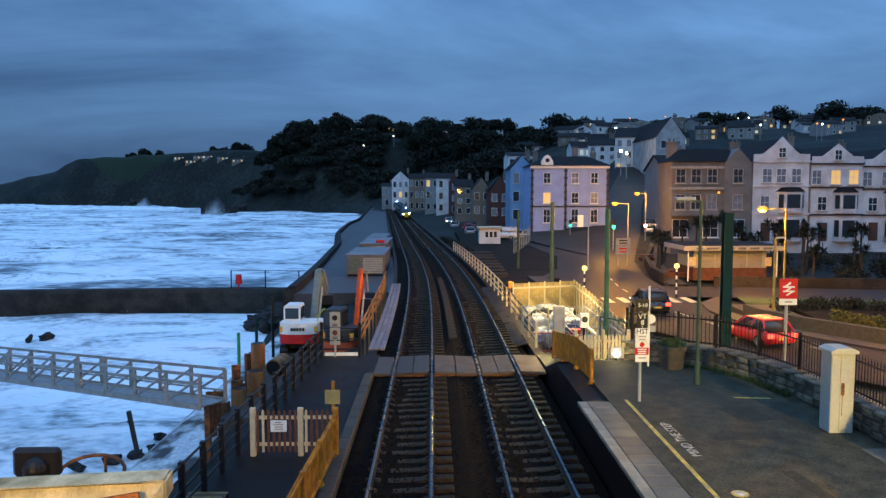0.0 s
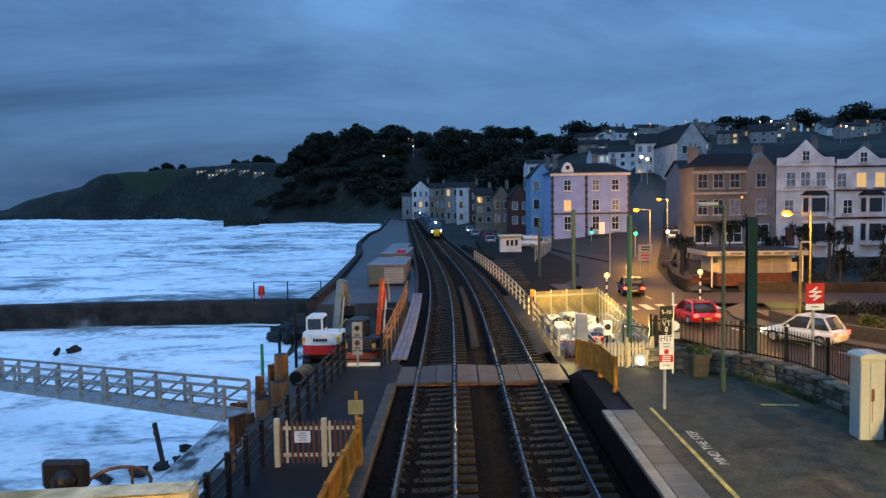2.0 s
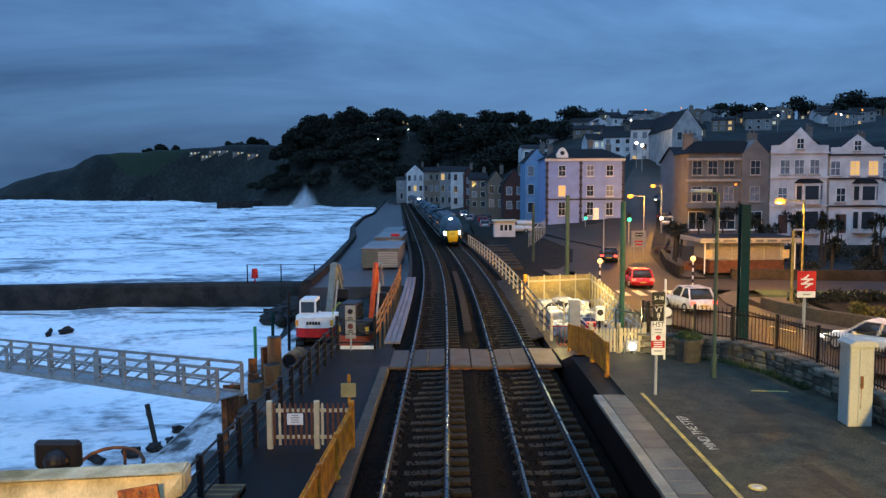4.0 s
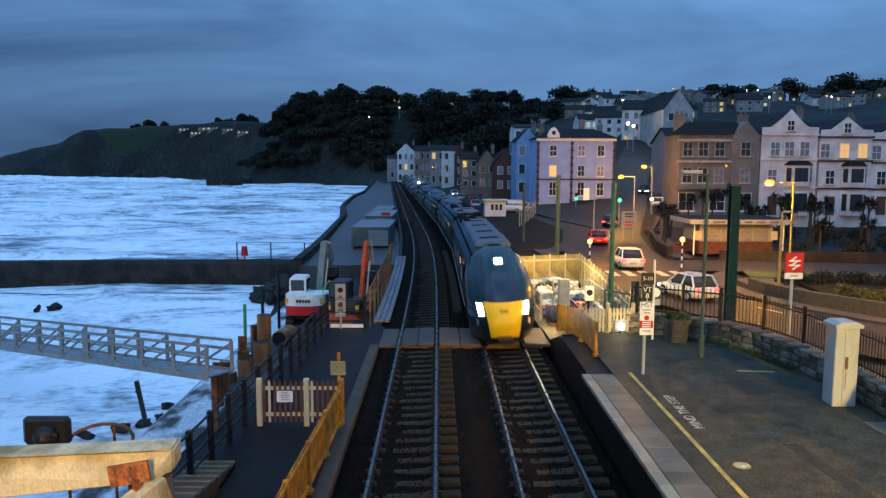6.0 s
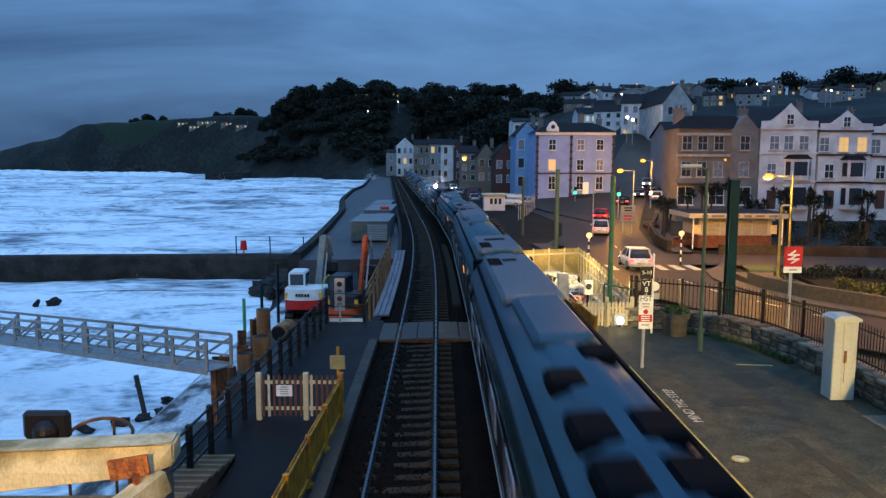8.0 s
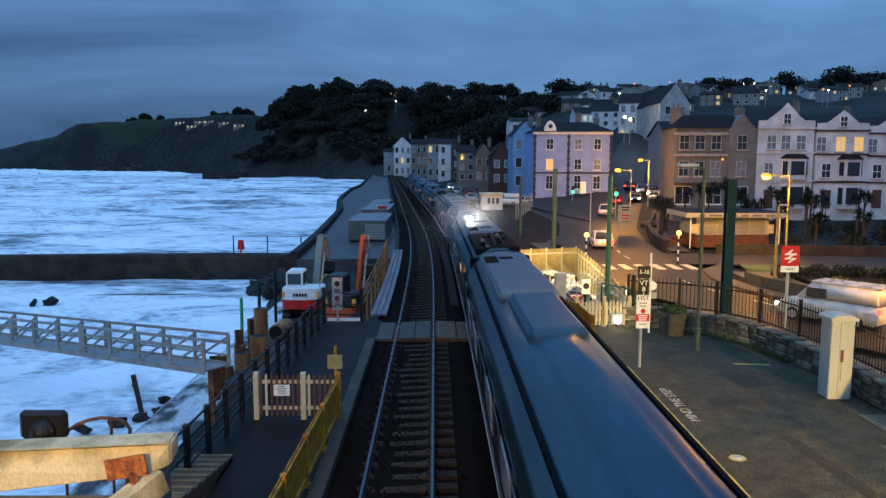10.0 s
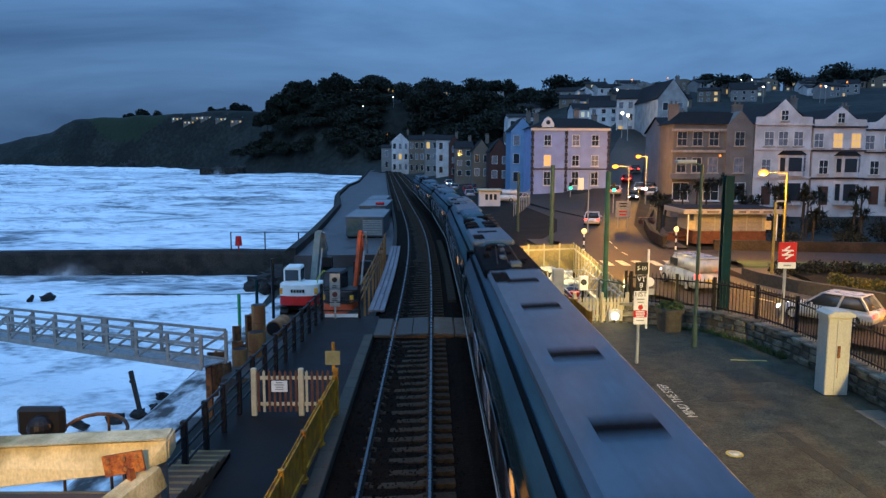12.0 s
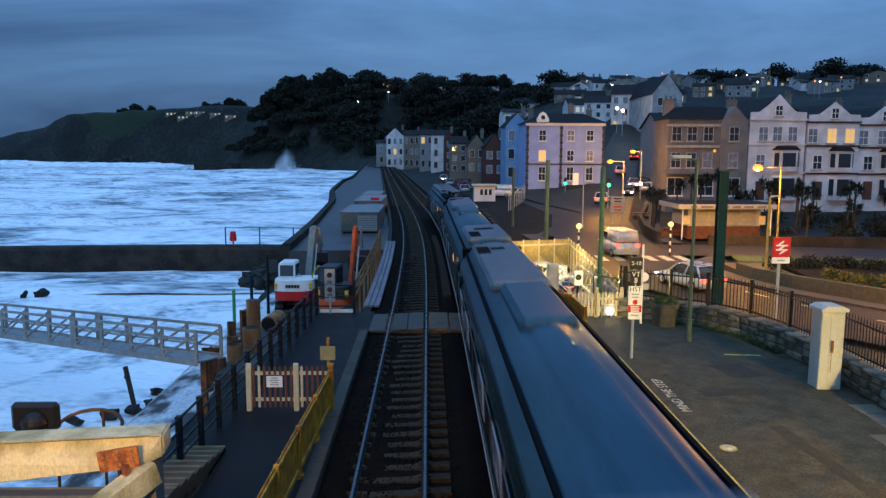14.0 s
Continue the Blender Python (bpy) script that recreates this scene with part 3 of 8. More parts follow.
def works_gate():
    g = thing("works_gate", None, None, "black steel gate with white kickboard and warning signs", "gate")
    for x in (-4.62, -3.05):
        bm = B()
        box(bm, x - 0.06, x + 0.06, 30.85, 30.97, -0.02, 1.4)
        part("post", bm, BLACK, g)
    for z in (0.28, 0.7, 1.15):
        bm = B()
        box(bm, -4.6, -3.05, 30.88, 30.94, z - 0.03, z + 0.03)
        part("bar", bm, BLACK, g)
    bm = B()
    box(bm, -4.5, -3.1, 30.88, 30.93, 0.0, 0.14)
    part("kickboard", bm, WHITE_P, g, "white kickboard")
    bm = B()
    box(bm, -4.07, -4.0, 30.7, 30.76, -0.02, 1.2)
    part("sign_post", bm, GREY_P, g)
    for z0, z1 in ((1.25, 1.88), (0.7, 1.22), (0.5, 0.66)):
        bm = B()
        box(bm, -4.25, -3.82, 30.66, 30.69, z0, z1, bevel=0.01)
        s = part("sign", bm, SIGN_G, g, "dull white warning sign")
        if z1 - z0 > 0.3:
            bm = B()
            vs = bmesh.ops.create_cone(bm, segments=24, radius1=0.11, radius2=0.11, depth=0.008, cap_ends=True)["verts"]
            bmesh.ops.transform(bm, matrix=pose(-4.035, 30.655, z0 + (z1 - z0) * 0.6, 90), verts=vs)
            part("symbol", bm, BLACK if z0 > 1 else SYMBOL_R, s)
            text_bars(s, -4.22, -3.85, 30.655, z0 + 0.03, z0 + 0.16, 2, BLACK, 4)


def picket_gate():
    g = thing("picket_gate", None, None, "cream and brown wooden picket gate with a notice", "gate")
    y = 18.95
    for x in (-4.62, -3.4, -2.5):
        bm = B()
        box(bm, x - 0.07, x + 0.07, y - 0.05, y + 0.07, -0.02, 1.25, bevel=0.015)
        part("post", bm, CREAM_P if x < -3 else YELLOW_P, g)
    for z in (0.28, 0.98):
        bm = B()
        box(bm, -4.6, -2.45, y + 0.03, y + 0.07, z - 0.045, z + 0.045)
        part("rail", bm, CREAM_P, g)
    for i in range(15):
        x = -4.5 + i * 0.138
        bm = B()
        prism(bm, [(x - 0.032, 0.08), (x - 0.032, 1.14), (x, 1.2), (x + 0.032, 1.14), (x + 0.032, 0.08)], y, y + 0.025)
        part("picket", bm, CREAM_P if i in (1, 9) else BROWN_W, g)
    bm = B()
    box(bm, -4.17, -3.75, y - 0.02, y - 0.005, 0.62, 0.92, bevel=0.006)
    s = part("notice", bm, WHITE_P, g, "white notice with dark writing")
    text_bars(s, -4.13, -3.79, y - 0.02, 0.66, 0.9, 4, GREY_P, 7)


BROWN_W = material("brown_wood", (0.13, 0.055, 0.035), 0.7, vary=0.3, scale=6, stretch=(4, 4, 1))


def yellow_railing(name, pts, h, label, slat=0.105):
    f = thing(name, None, None, label, "railing")
    for a, b in zip(pts, pts[1:]):
        a, b = Vector(a), Vector(b)
        d = (b - a)
        n = max(2, round(d.length / slat))
        for z in (0.15, h - 0.12):
            bm = B()
            beam(bm, a + Vector((0, 0, z)), b + Vector((0, 0, z)), 0.05, 0.08)
            part("rail", bm, YELLOW_P, f)
        for i in range(n):
            p = a + d * (i + 0.5) / n
            bm = B()
            m = Matrix.Translation(p) @ d.to_track_quat("Y", "Z").to_matrix().to_4x4()
            box(bm, -0.035, -0.015, -0.034, 0.034, 0.08, h - 0.02, m)
            part("slat", bm, YELLOW_P, f)
        bm = B()
        rod(bm, a + Vector((0, 0, -0.05)), a + Vector((0, 0, h)), 0.06, seg=10)
        rod(bm, a + Vector((0, 0, -0.05)), a + Vector((0, 0, 0.06)), 0.1, seg=10)
        part("post", bm, YELLOW_P, f)
    bm = B()
    rod(bm, b + Vector((0, 0, -0.05)), b + Vector((0, 0, h)), 0.06, seg=10)
    part("post", bm, YELLOW_P, f)


works_gate()
picket_gate()
yellow_railing("platform_railing", lerp((-2.78, 11.0, 0), (-2.52, 18.8, 0), 4), 1.1, "yellow slatted railing beside the track")


def notice_post():
    bm = B()
    rod(bm, (-2.63, 19.5, -0.02), (-2.63, 19.5, 1.8), 0.045)
    p = thing("notice_post", bm, YELLOW_P, "yellow post with a blank square notice plate", "sign")
    bm = B()
    box(bm, -2.84, -2.44, 19.42, 19.45, 1.2, 1.58, bevel=0.01)
    part("plate", bm, material("dull_yellow_plate", (0.33, 0.28, 0.12), 0.6), p)


notice_post()


def gangway():
    a, b = Vector((-7.8, 26.3, -0.72)), Vector((-31.0, 42.0, -2.50))
    g = thing("gangway", None, None, "grey aluminium truss gangway over the foam", "gangway")
    d = (b - a).normalized()
    s = Vector((-d.y, d.x, 0)).normalized() * 0.55
    up = Vector((0, 0, 1.12))
    L = (b - a).length
    n = 15
    for side in (-1, 1):
        o = s * side
        for z, w in ((0, 0.2), (0.36, 0.05), (0.82, 0.1), (1.14, 0.1)):
            bm = B()
            beam(bm, a + o + Vector((0, 0, z)), b + o + Vector((0, 0, z)), 0.07, w)
            part("chord", bm, ALUM, g)
        for i in range(n + 1):
            p = a + d * L * i / n + o
            bm = B()
            k = 0.22 if i % 6 == 4 else 0.11
            beam(bm, p, p + up, k, k)
            part("upright", bm, ALUM, g)
            if i < n:
                q = a + d * L * (i + 1) / n + o
                bm = B()
                beam(bm, p + up * 0.92, q + Vector((0, 0, 0.08)), 0.07, 0.07)
                part("brace", bm, ALUM, g)
    for i in range(70):
        p = a + d * L * (i + 0.5) / 70
        bm = B()
        beam(bm, p - s, p + s, 0.3, 0.05)
        part("deck_plank", bm, GALV, g)
    bm = B()
    box(bm, -8.1, -7.9, 26.2, 26.4, -3.6, -0.80)
    part("footing", bm, RUST, g)


gangway()


def piles():
    for x, y, z0, z1, r, lab in ((-8.6, 36.6, -3.6, -0.6, 0.34, "tall"), (-8.35, 35.0, -3.6, -1.6, 0.4, "short"), (-8.75, 33.4, -3.6, -2.0, 0.34, "short")):
        bm = B()
        rod(bm, (x, y, z0), (x, y, z1), r, seg=24)
        t = thing("steel_tube", bm, RUST_L, lab + " rusty tubular steel pile beside the sea wall", "pile", "steel piles", smooth=False)
        # solid black disc on top paints the shade of an open tube
        bm = B()
        rod(bm, (x, y, z1 - 0.01), (x, y, z1 + 0.012), r * 0.9, seg=24)
        part("inside", bm, BLACK, t, "black disc for the shaded hollow")
        bm = B()
        rod(bm, (x, y, z1 - 0.9), (x, y, z1 - 0.86), r * 1.03, seg=24)
        part("weld", bm, RUST, t)
    bm = B()
    rod(bm, (-8.3, 38.6, -2.3), (-8.1, 40.2, -2.28), 0.42, seg=24)
    t = thing("steel_pipe", bm, RUST_L, "rusty steel pipe lying beside the piles", "pipe")
    # black disc on the near end, again the hollow's shade as colour
    bm = B()
    rod(bm, (-8.304, 38.57, -2.3), (-8.3, 38.61, -2.3), 0.36, seg=24)
    part("inside", bm, BLACK, t, "black disc for the shaded hollow")
    rng = random.Random(3)
    for i in range(9):
        x, y = -9.3 + rng.uniform(-0.3, 0.5), 31.5 + i * 0.75
        bm = B()
        z = rng.uniform(-2.4, -1.0)
        prism(bm, [(-0.22, -3.7), (-0.22, z), (-0.12, z), (0.12, z - 0.05), (0.22, z), (0.22, -3.7)], 0, 0.12)
        thing("steel_sheet", bm, RUST, "rust-brown steel sheet pile driven at the wall foot", "sheet pile", "sheet piles", m=pose(x, y, 0, rng.uniform(-4, 4), 0, rng.uniform(20, 70)))


RUST_L = material("light_rust_pile", (0.36, 0.17, 0.06), 0.65, 0.15, vary=0.3, scale=2, bump=0.4, other=(0.2, 0.085, 0.035), stretch=(1, 1, 0.3))
piles()


def excavator(label, m, body, body2, arm_mat, width=2.35, cab_side=-1, arm=None):
    e = thing("excavator", None, None, label, "excavator", m=m)
    w = width / 2
    for side in (-1, 1):
        bm = B()
        o = [(-1.5, 0.15), (-1.3, 0.0), (1.3, 0.0), (1.5, 0.15), (1.55, 0.45), (1.35, 0.72), (-1.35, 0.72), (-1.55, 0.45)]
        prism(bm, o, -0.25, 0.25)
        t = part("track", bm, BLACK, e, "black crawler track", m=pose(side * (w - 0.25), 0.4, 0, 0, 0, 90))
        bm = B()
        for k in range(14):
            box(bm, -1.45 + k * 0.215, -1.33 + k * 0.215, -0.26, 0.26, 0.72, 0.76)
        part("track_plates", bm, BLACK, t)
    bm = B()
    box(bm, -w * 0.7, w * 0.7, -0.6, 1.6, 0.5, 0.95)
    part("chassis", bm, BLACK, e)
    # rounded counterweight
    def cw(z0, z1, mat, name, lab):
        bm = B()
        n = 14
        pts = [(w * math.sin(math.pi * (i / n - 0.5)), -1.55 + 0.55 * (abs(2 * i / n - 1)) ** 2.2) for i in range(n + 1)]
        pts = [(x, y) for x, y in pts] + [(w, -0.2), (-w, -0.2)]
        lo = [bm.verts.new((x, y, z0)) for x, y in pts]
        hi = [bm.verts.new((x * 0.985, y + 0.03, z1)) for x, y in pts]
        bm.faces.new(lo)
        bm.faces.new(hi[::-1])
        for i in range(len(pts)):
            j = (i + 1) % len(pts)
            bm.faces.new((lo[i], lo[j], hi[j], hi[i]))
        return part(name, bm, mat, e, lab)
    cw(0.95, 1.5, body2, "counterweight_base", "lower band of the counterweight")
    c = cw(1.5, 2.15, body, "counterweight", "")
    for i in range(5):
        bm = B()
        box(bm, -0.42 + i * 0.17, -0.30 + i * 0.17, -1.585, -1.54, 1.72, 1.9)
        part("writing", bm, BLACK, c)
    for x in (-w * 0.78, w * 0.78):
        bm = B()
        box(bm, x - 0.2, x + 0.2, -1.36, -1.2, 1.6, 1.95)
        part("tail_light", bm, TAIL, c, "red and yellow rear light panel")
    bm = B()
    box(bm, -w, w, -0.2, 1.2, 0.95, 2.05, bevel=0.08)
    part("housing", bm, body, e)
    bm = B()
    prism(bm, [(-0.5, 2.0), (-0.5, 2.95), (-0.42, 3.05), (0.42, 3.05), (0.5, 2.95), (0.5, 2.0)], -0.6, 0.95)
    cab = part("cab", bm, body, e, m=pose(cab_side * 0.55, 0.2, 0))
    bm = B()
    box(bm, -0.4, 0.4, -0.63, -0.61, 2.25, 2.9)
    part("rear_window", bm, PANE, cab, "dark glass rear window")
    bm = B()
    box(bm, -0.52, -0.505, -0.45, 0.8, 2.2, 2.9)
    part("side_window", bm, PANE, cab)
    bm = B()
    box(bm, 0.505, 0.52, -0.45, 0.8, 2.2, 2.9)
    part("side_window", bm, PANE, cab)
    for i, (p, q, r) in enumerate(arm or (((0.2, 1.2, 1.6), (0.3, 2.6, 4.3), 0.19), ((0.3, 2.6, 4.3), (0.3, 4.2, 2.8), 0.15))):
        bm = B()
        beam(bm, p, q, r * 2, r * 2.4)
        part("boom" if i == 0 else "dipper_arm", bm, arm_mat, e)
        bm = B()
        rod(bm, Vector(p) + Vector((0.3, 0, 0)), Vector(q).lerp(Vector(p), 0.3) + Vector((0.3, 0, 0)), 0.06)
        part("ram", bm, GALV, e, "steel hydraulic ram")
    q = Vector((arm or ((0, 0), ((0.3, 2.6, 4.3), (0.3, 4.2, 2.8), 0.15)))[-1][1])
    bm = B()
    prism(bm, [(-0.35, 0.1), (0.1, 0.1), (0.25, -0.5), (-0.1, -0.8), (-0.45, -0.5)], -0.5, 0.5)
    part("bucket", bm, BLACK, e, m=Matrix.Translation(q) @ pose(0, 0, 0, 0, 0, 90))
    return e


TAIL = material("reflector_panel", (0.75, 0.16, 0.05), 0.4, vary=0.3, scale=8, other=(0.7, 0.5, 0.05))
GREY_ARM = material("grey_green_arm", (0.16, 0.19, 0.18), 0.5, vary=0.2)
DARK_BODY = material("dark_machine_paint", (0.035, 0.035, 0.036), 0.5, vary=0.3)
ORANGE_P = material("orange_red_paint", (0.55, 0.09, 0.03), 0.5, vary=0.25, scale=3)
excavator("white and red excavator with raised grey arm beside the wall", pose(-7.95, 45.4, -3.05), WHITE_P, RED_P, GREY_ARM, 2.35, -1, (((0.5, 1.2, 1.6), (0.7, 2.4, 4.9), 0.2), ((0.7, 2.4, 4.9), (0.8, 4.2, 3.0), 0.16)))
excavator("orange excavator with upright boom in the works area", pose(-4.9, 41.0, -2.65, 0, 0, -8), DARK_BODY, ORANGE_P, ORANGE_P, 1.7, -1, (((0.4, 0.9, 1.5), (0.6, 1.6, 5.1), 0.10), ((0.6, 1.6, 5.1), (0.5, 2.6, 3.2), 0.09)))


def cab_ladder():
    f = thing("guard_rail", None, None, "lime-yellow tubular guard rail beside the excavator", "guard rail")
    pts = [(-6.9, 44.6, -2.8), (-6.9, 44.6, -0.6), (-6.5, 44.6, -0.1), (-6.1, 44.6, -0.6), (-6.1, 44.6, -2.8)]
    for a, b in zip(pts, pts[1:]):
        bm = B()
        rod(bm, a, b, 0.035)
        part("tube", bm, LIME, f)
    for z in (-1.0, -1.5):
        bm = B()
        rod(bm, (-6.9, 44.6, z), (-6.1, 44.6, z), 0.03)
        part("tube", bm, LIME, f)


LIME = material("lime_yellow_paint", (0.45, 0.48, 0.06), 0.5)
cab_ladder()


def works_rail():
    pts = [(-3.25 + bend(y), y, -2.65 if y < 58 else -1.0) for y in [33 + 2.6 * i for i in range(10)]]
    f = thing("works_fence", None, None, "rust-orange timber fence between works and track", "fence")
    for (x, y, z) in pts:
        bm = B()
        box(bm, x - 0.05, x + 0.05, y - 0.05, y + 0.05, z, 0.95)
        part("post", bm, RUST_L, f)
    for a, b in zip(pts, pts[1:]):
        for k in (0.2, 0.55, 0.88):
            bm = B()
            beam(bm, (a[0], a[1], k), (b[0], b[1], k), 0.04, 0.1)
            part("rail", bm, RUST_L, f)
    bd = thing("board_walk", None, None, "grey boarded cable route beside the track", "boards")
    for i in range(12):
        y = 32.6 + i * 2.0
        for k in range(3):
            bm = B()
            box(bm, -0.11, 0.11, 0, 1.96, -0.14, -0.04, bevel=0.012)
            part("board", bm, BOARD, bd, m=pose(-2.72 + k * 0.245 + bend(y), y, 0, 0, 0, -math.degrees(slope(y))))


BOARD = material("grey_board", (0.19, 0.165, 0.175), 0.5, vary=0.3, scale=1.5, stretch=(4, 0.6, 1), random_piece=0.2)
works_rail()


def site_cabin(x0, x1, y0, y1, z0, z1, label, red):
    bm = B()
    box(bm, x0, x1, y0, y1, z0 + 0.15, z1, bevel=0.05)
    c = thing("site_cabin", bm, CABIN, label, "site cabin", "site cabins")
    bm = B()
    box(bm, x0 - 0.06, x1 + 0.06, y0 - 0.06, y1 + 0.06, z1, z1 + 0.08, bevel=0.02)
    part("roof", bm, CABIN_ROOF, c, "pale flat roof")
    bm = B()
    for x in (x0 + 0.3, x1 - 0.3):
        for y in (y0 + 0.3, y1 - 0.3):
            box(bm, x - 0.15, x + 0.15, y - 0.15, y + 0.15, z0, z0 + 0.15)
    part("feet", bm, BLACK, c)
    n = 9
    for i in range(n):
        bm = B()
        zz = z0 + 0.3 + (z1 - z0 - 0.5) * i / n
        box(bm, x0 + (x1 - x0) * 0.45, x1 - 0.1, y0 - 0.06, y0 - 0.012, zz, zz + 0.1)
        part("slat", bm, GREY_P, c)
    bm = B()
    box(bm, x0 + 0.15, x0 + (x1 - x0) * 0.38, y0 - 0.03, y0 - 0.003, z0 + 0.3, z1 - 0.25)
    part("door", bm, GREEN_G2, c, "dull green door")
    if red:
        bm = B()
        box(bm, x1 - 1.3, x1 - 0.3, y0 + 1.0, y0 + 1.6, z1 + 0.085, z1 + 0.4, bevel=0.08)
        thing("red_bundle", bm, RED_P, "red wrapped bundle lying on a cabin roof", "bundle")


GREEN_G2 = material("dull_green", (0.10, 0.12, 0.10), 0.6)
CABIN = material("grey_white_panel", (0.13, 0.13, 0.13), 0.6, vary=0.25, scale=1.2)
CABIN_ROOF = material("pale_roof_sheet", (0.20, 0.20, 0.205), 0.5, vary=0.3, scale=0.6)
site_cabin(-8.1, -4.6, 70, 80, -0.95, 1.0, "grey-white site cabin with slatted end on the promenade", False)
site_cabin(-8.4, -5.3, 86, 98, -0.95, 1.0, "pale site cabin with a flat roof on the promenade", True)
site_cabin(-9.2, -6.6, 106, 116, -0.95, 0.6, "low pale site cabin farther along the promenade", False)


def breakwater_fence():
    rail_fence("breakwater_fence", "thin dark steel fence on the breakwater", [(-19.6, 72.9, -2.45), (-16.3, 72.9, -2.45), (-13.0, 72.7, -2.45), (-10.6, 72.7, -2.45)], 1.8, (1.75, 0.1), 0.05, 0.025, BLACK)
    bm = B()
    vs = bmesh.ops.create_cone(bm, segments=14, radius1=0.34, radius2=0.26, depth=0.9, cap_ends=True)["verts"]
    bmesh.ops.translate(bm, vec=(-18.8, 72.6, -1.5), verts=vs)
    box(bm, -18.86, -18.74, 72.55, 72.65, -2.46, -1.9)
    thing("lifebuoy_housing", bm, RED_P, "red lifebuoy housing on the breakwater", "lifebuoy")
    rng = random.Random(9)
    for i in range(26):
        bm = B()
        x, y = rng.uniform(-15.5, -9.8), rng.uniform(60.5, 70.5)
        r = rng.uniform(0.35, 0.9)
        blob(bm, (0, 0, 0), r, 2, (1.2, 1, 0.7), 0.7)
        thing("rock", bm, ROCK, "dark wet boulder at the breakwater foot", "rock", "boulders", m=pose(x, y, -4.3 + 0.12 * (x + 15), rng.uniform(0, 60), 0, rng.uniform(0, 360)))
    for i, (x, y, r) in enumerate(((-13.4, 31.0, 0.34), (-12.7, 31.6, 0.28), (-12.3, 32.4, 0.22), (-14.6, 30.2, 0.3), (-12.6, 34.0, 0.25), (-30.0, 58.0, 0.5), (-31.0, 57.4, 0.35))):
        bm = B()
        blob(bm, (0, 0, 0), r, 2, (1.3, 1, 0.6), 0.7)
        thing("rock", bm, ROCK, "dark wet boulder in the foam", "rock", "boulders", m=pose(x, y, -4.4, 10 * i, 0, 50 * i))
    bm = B()
    beam(bm, (-12.9, 32.4, -5.0), (-13.3, 32.4, -2.75), 0.16, 0.16)
    box(bm, -13.33, -13.12, 32.28, 32.4, -3.25, -3.15)
    thing("stake", bm, BARK, "dark leaning timber stake in the foam", "post")
    # green and brown mooring posts by the compound
    for x, y, z1, mt in ((-11.6, 44.5, -1.55, GREEN_L), (-11.0, 46.5, -1.0, GREEN), (-10.2, 47.5, 0.2, BLACK)):
        bm = B()
        rod(bm, (x, y, -4.4), (x, y, z1), 0.1)
        thing("marker_post", bm, mt, "slim painted marker post at the wall edge", "post", "marker posts")


GREEN_L = material("bright_green_paint", (0.05, 0.30, 0.10), 0.5)
breakwater_fence()


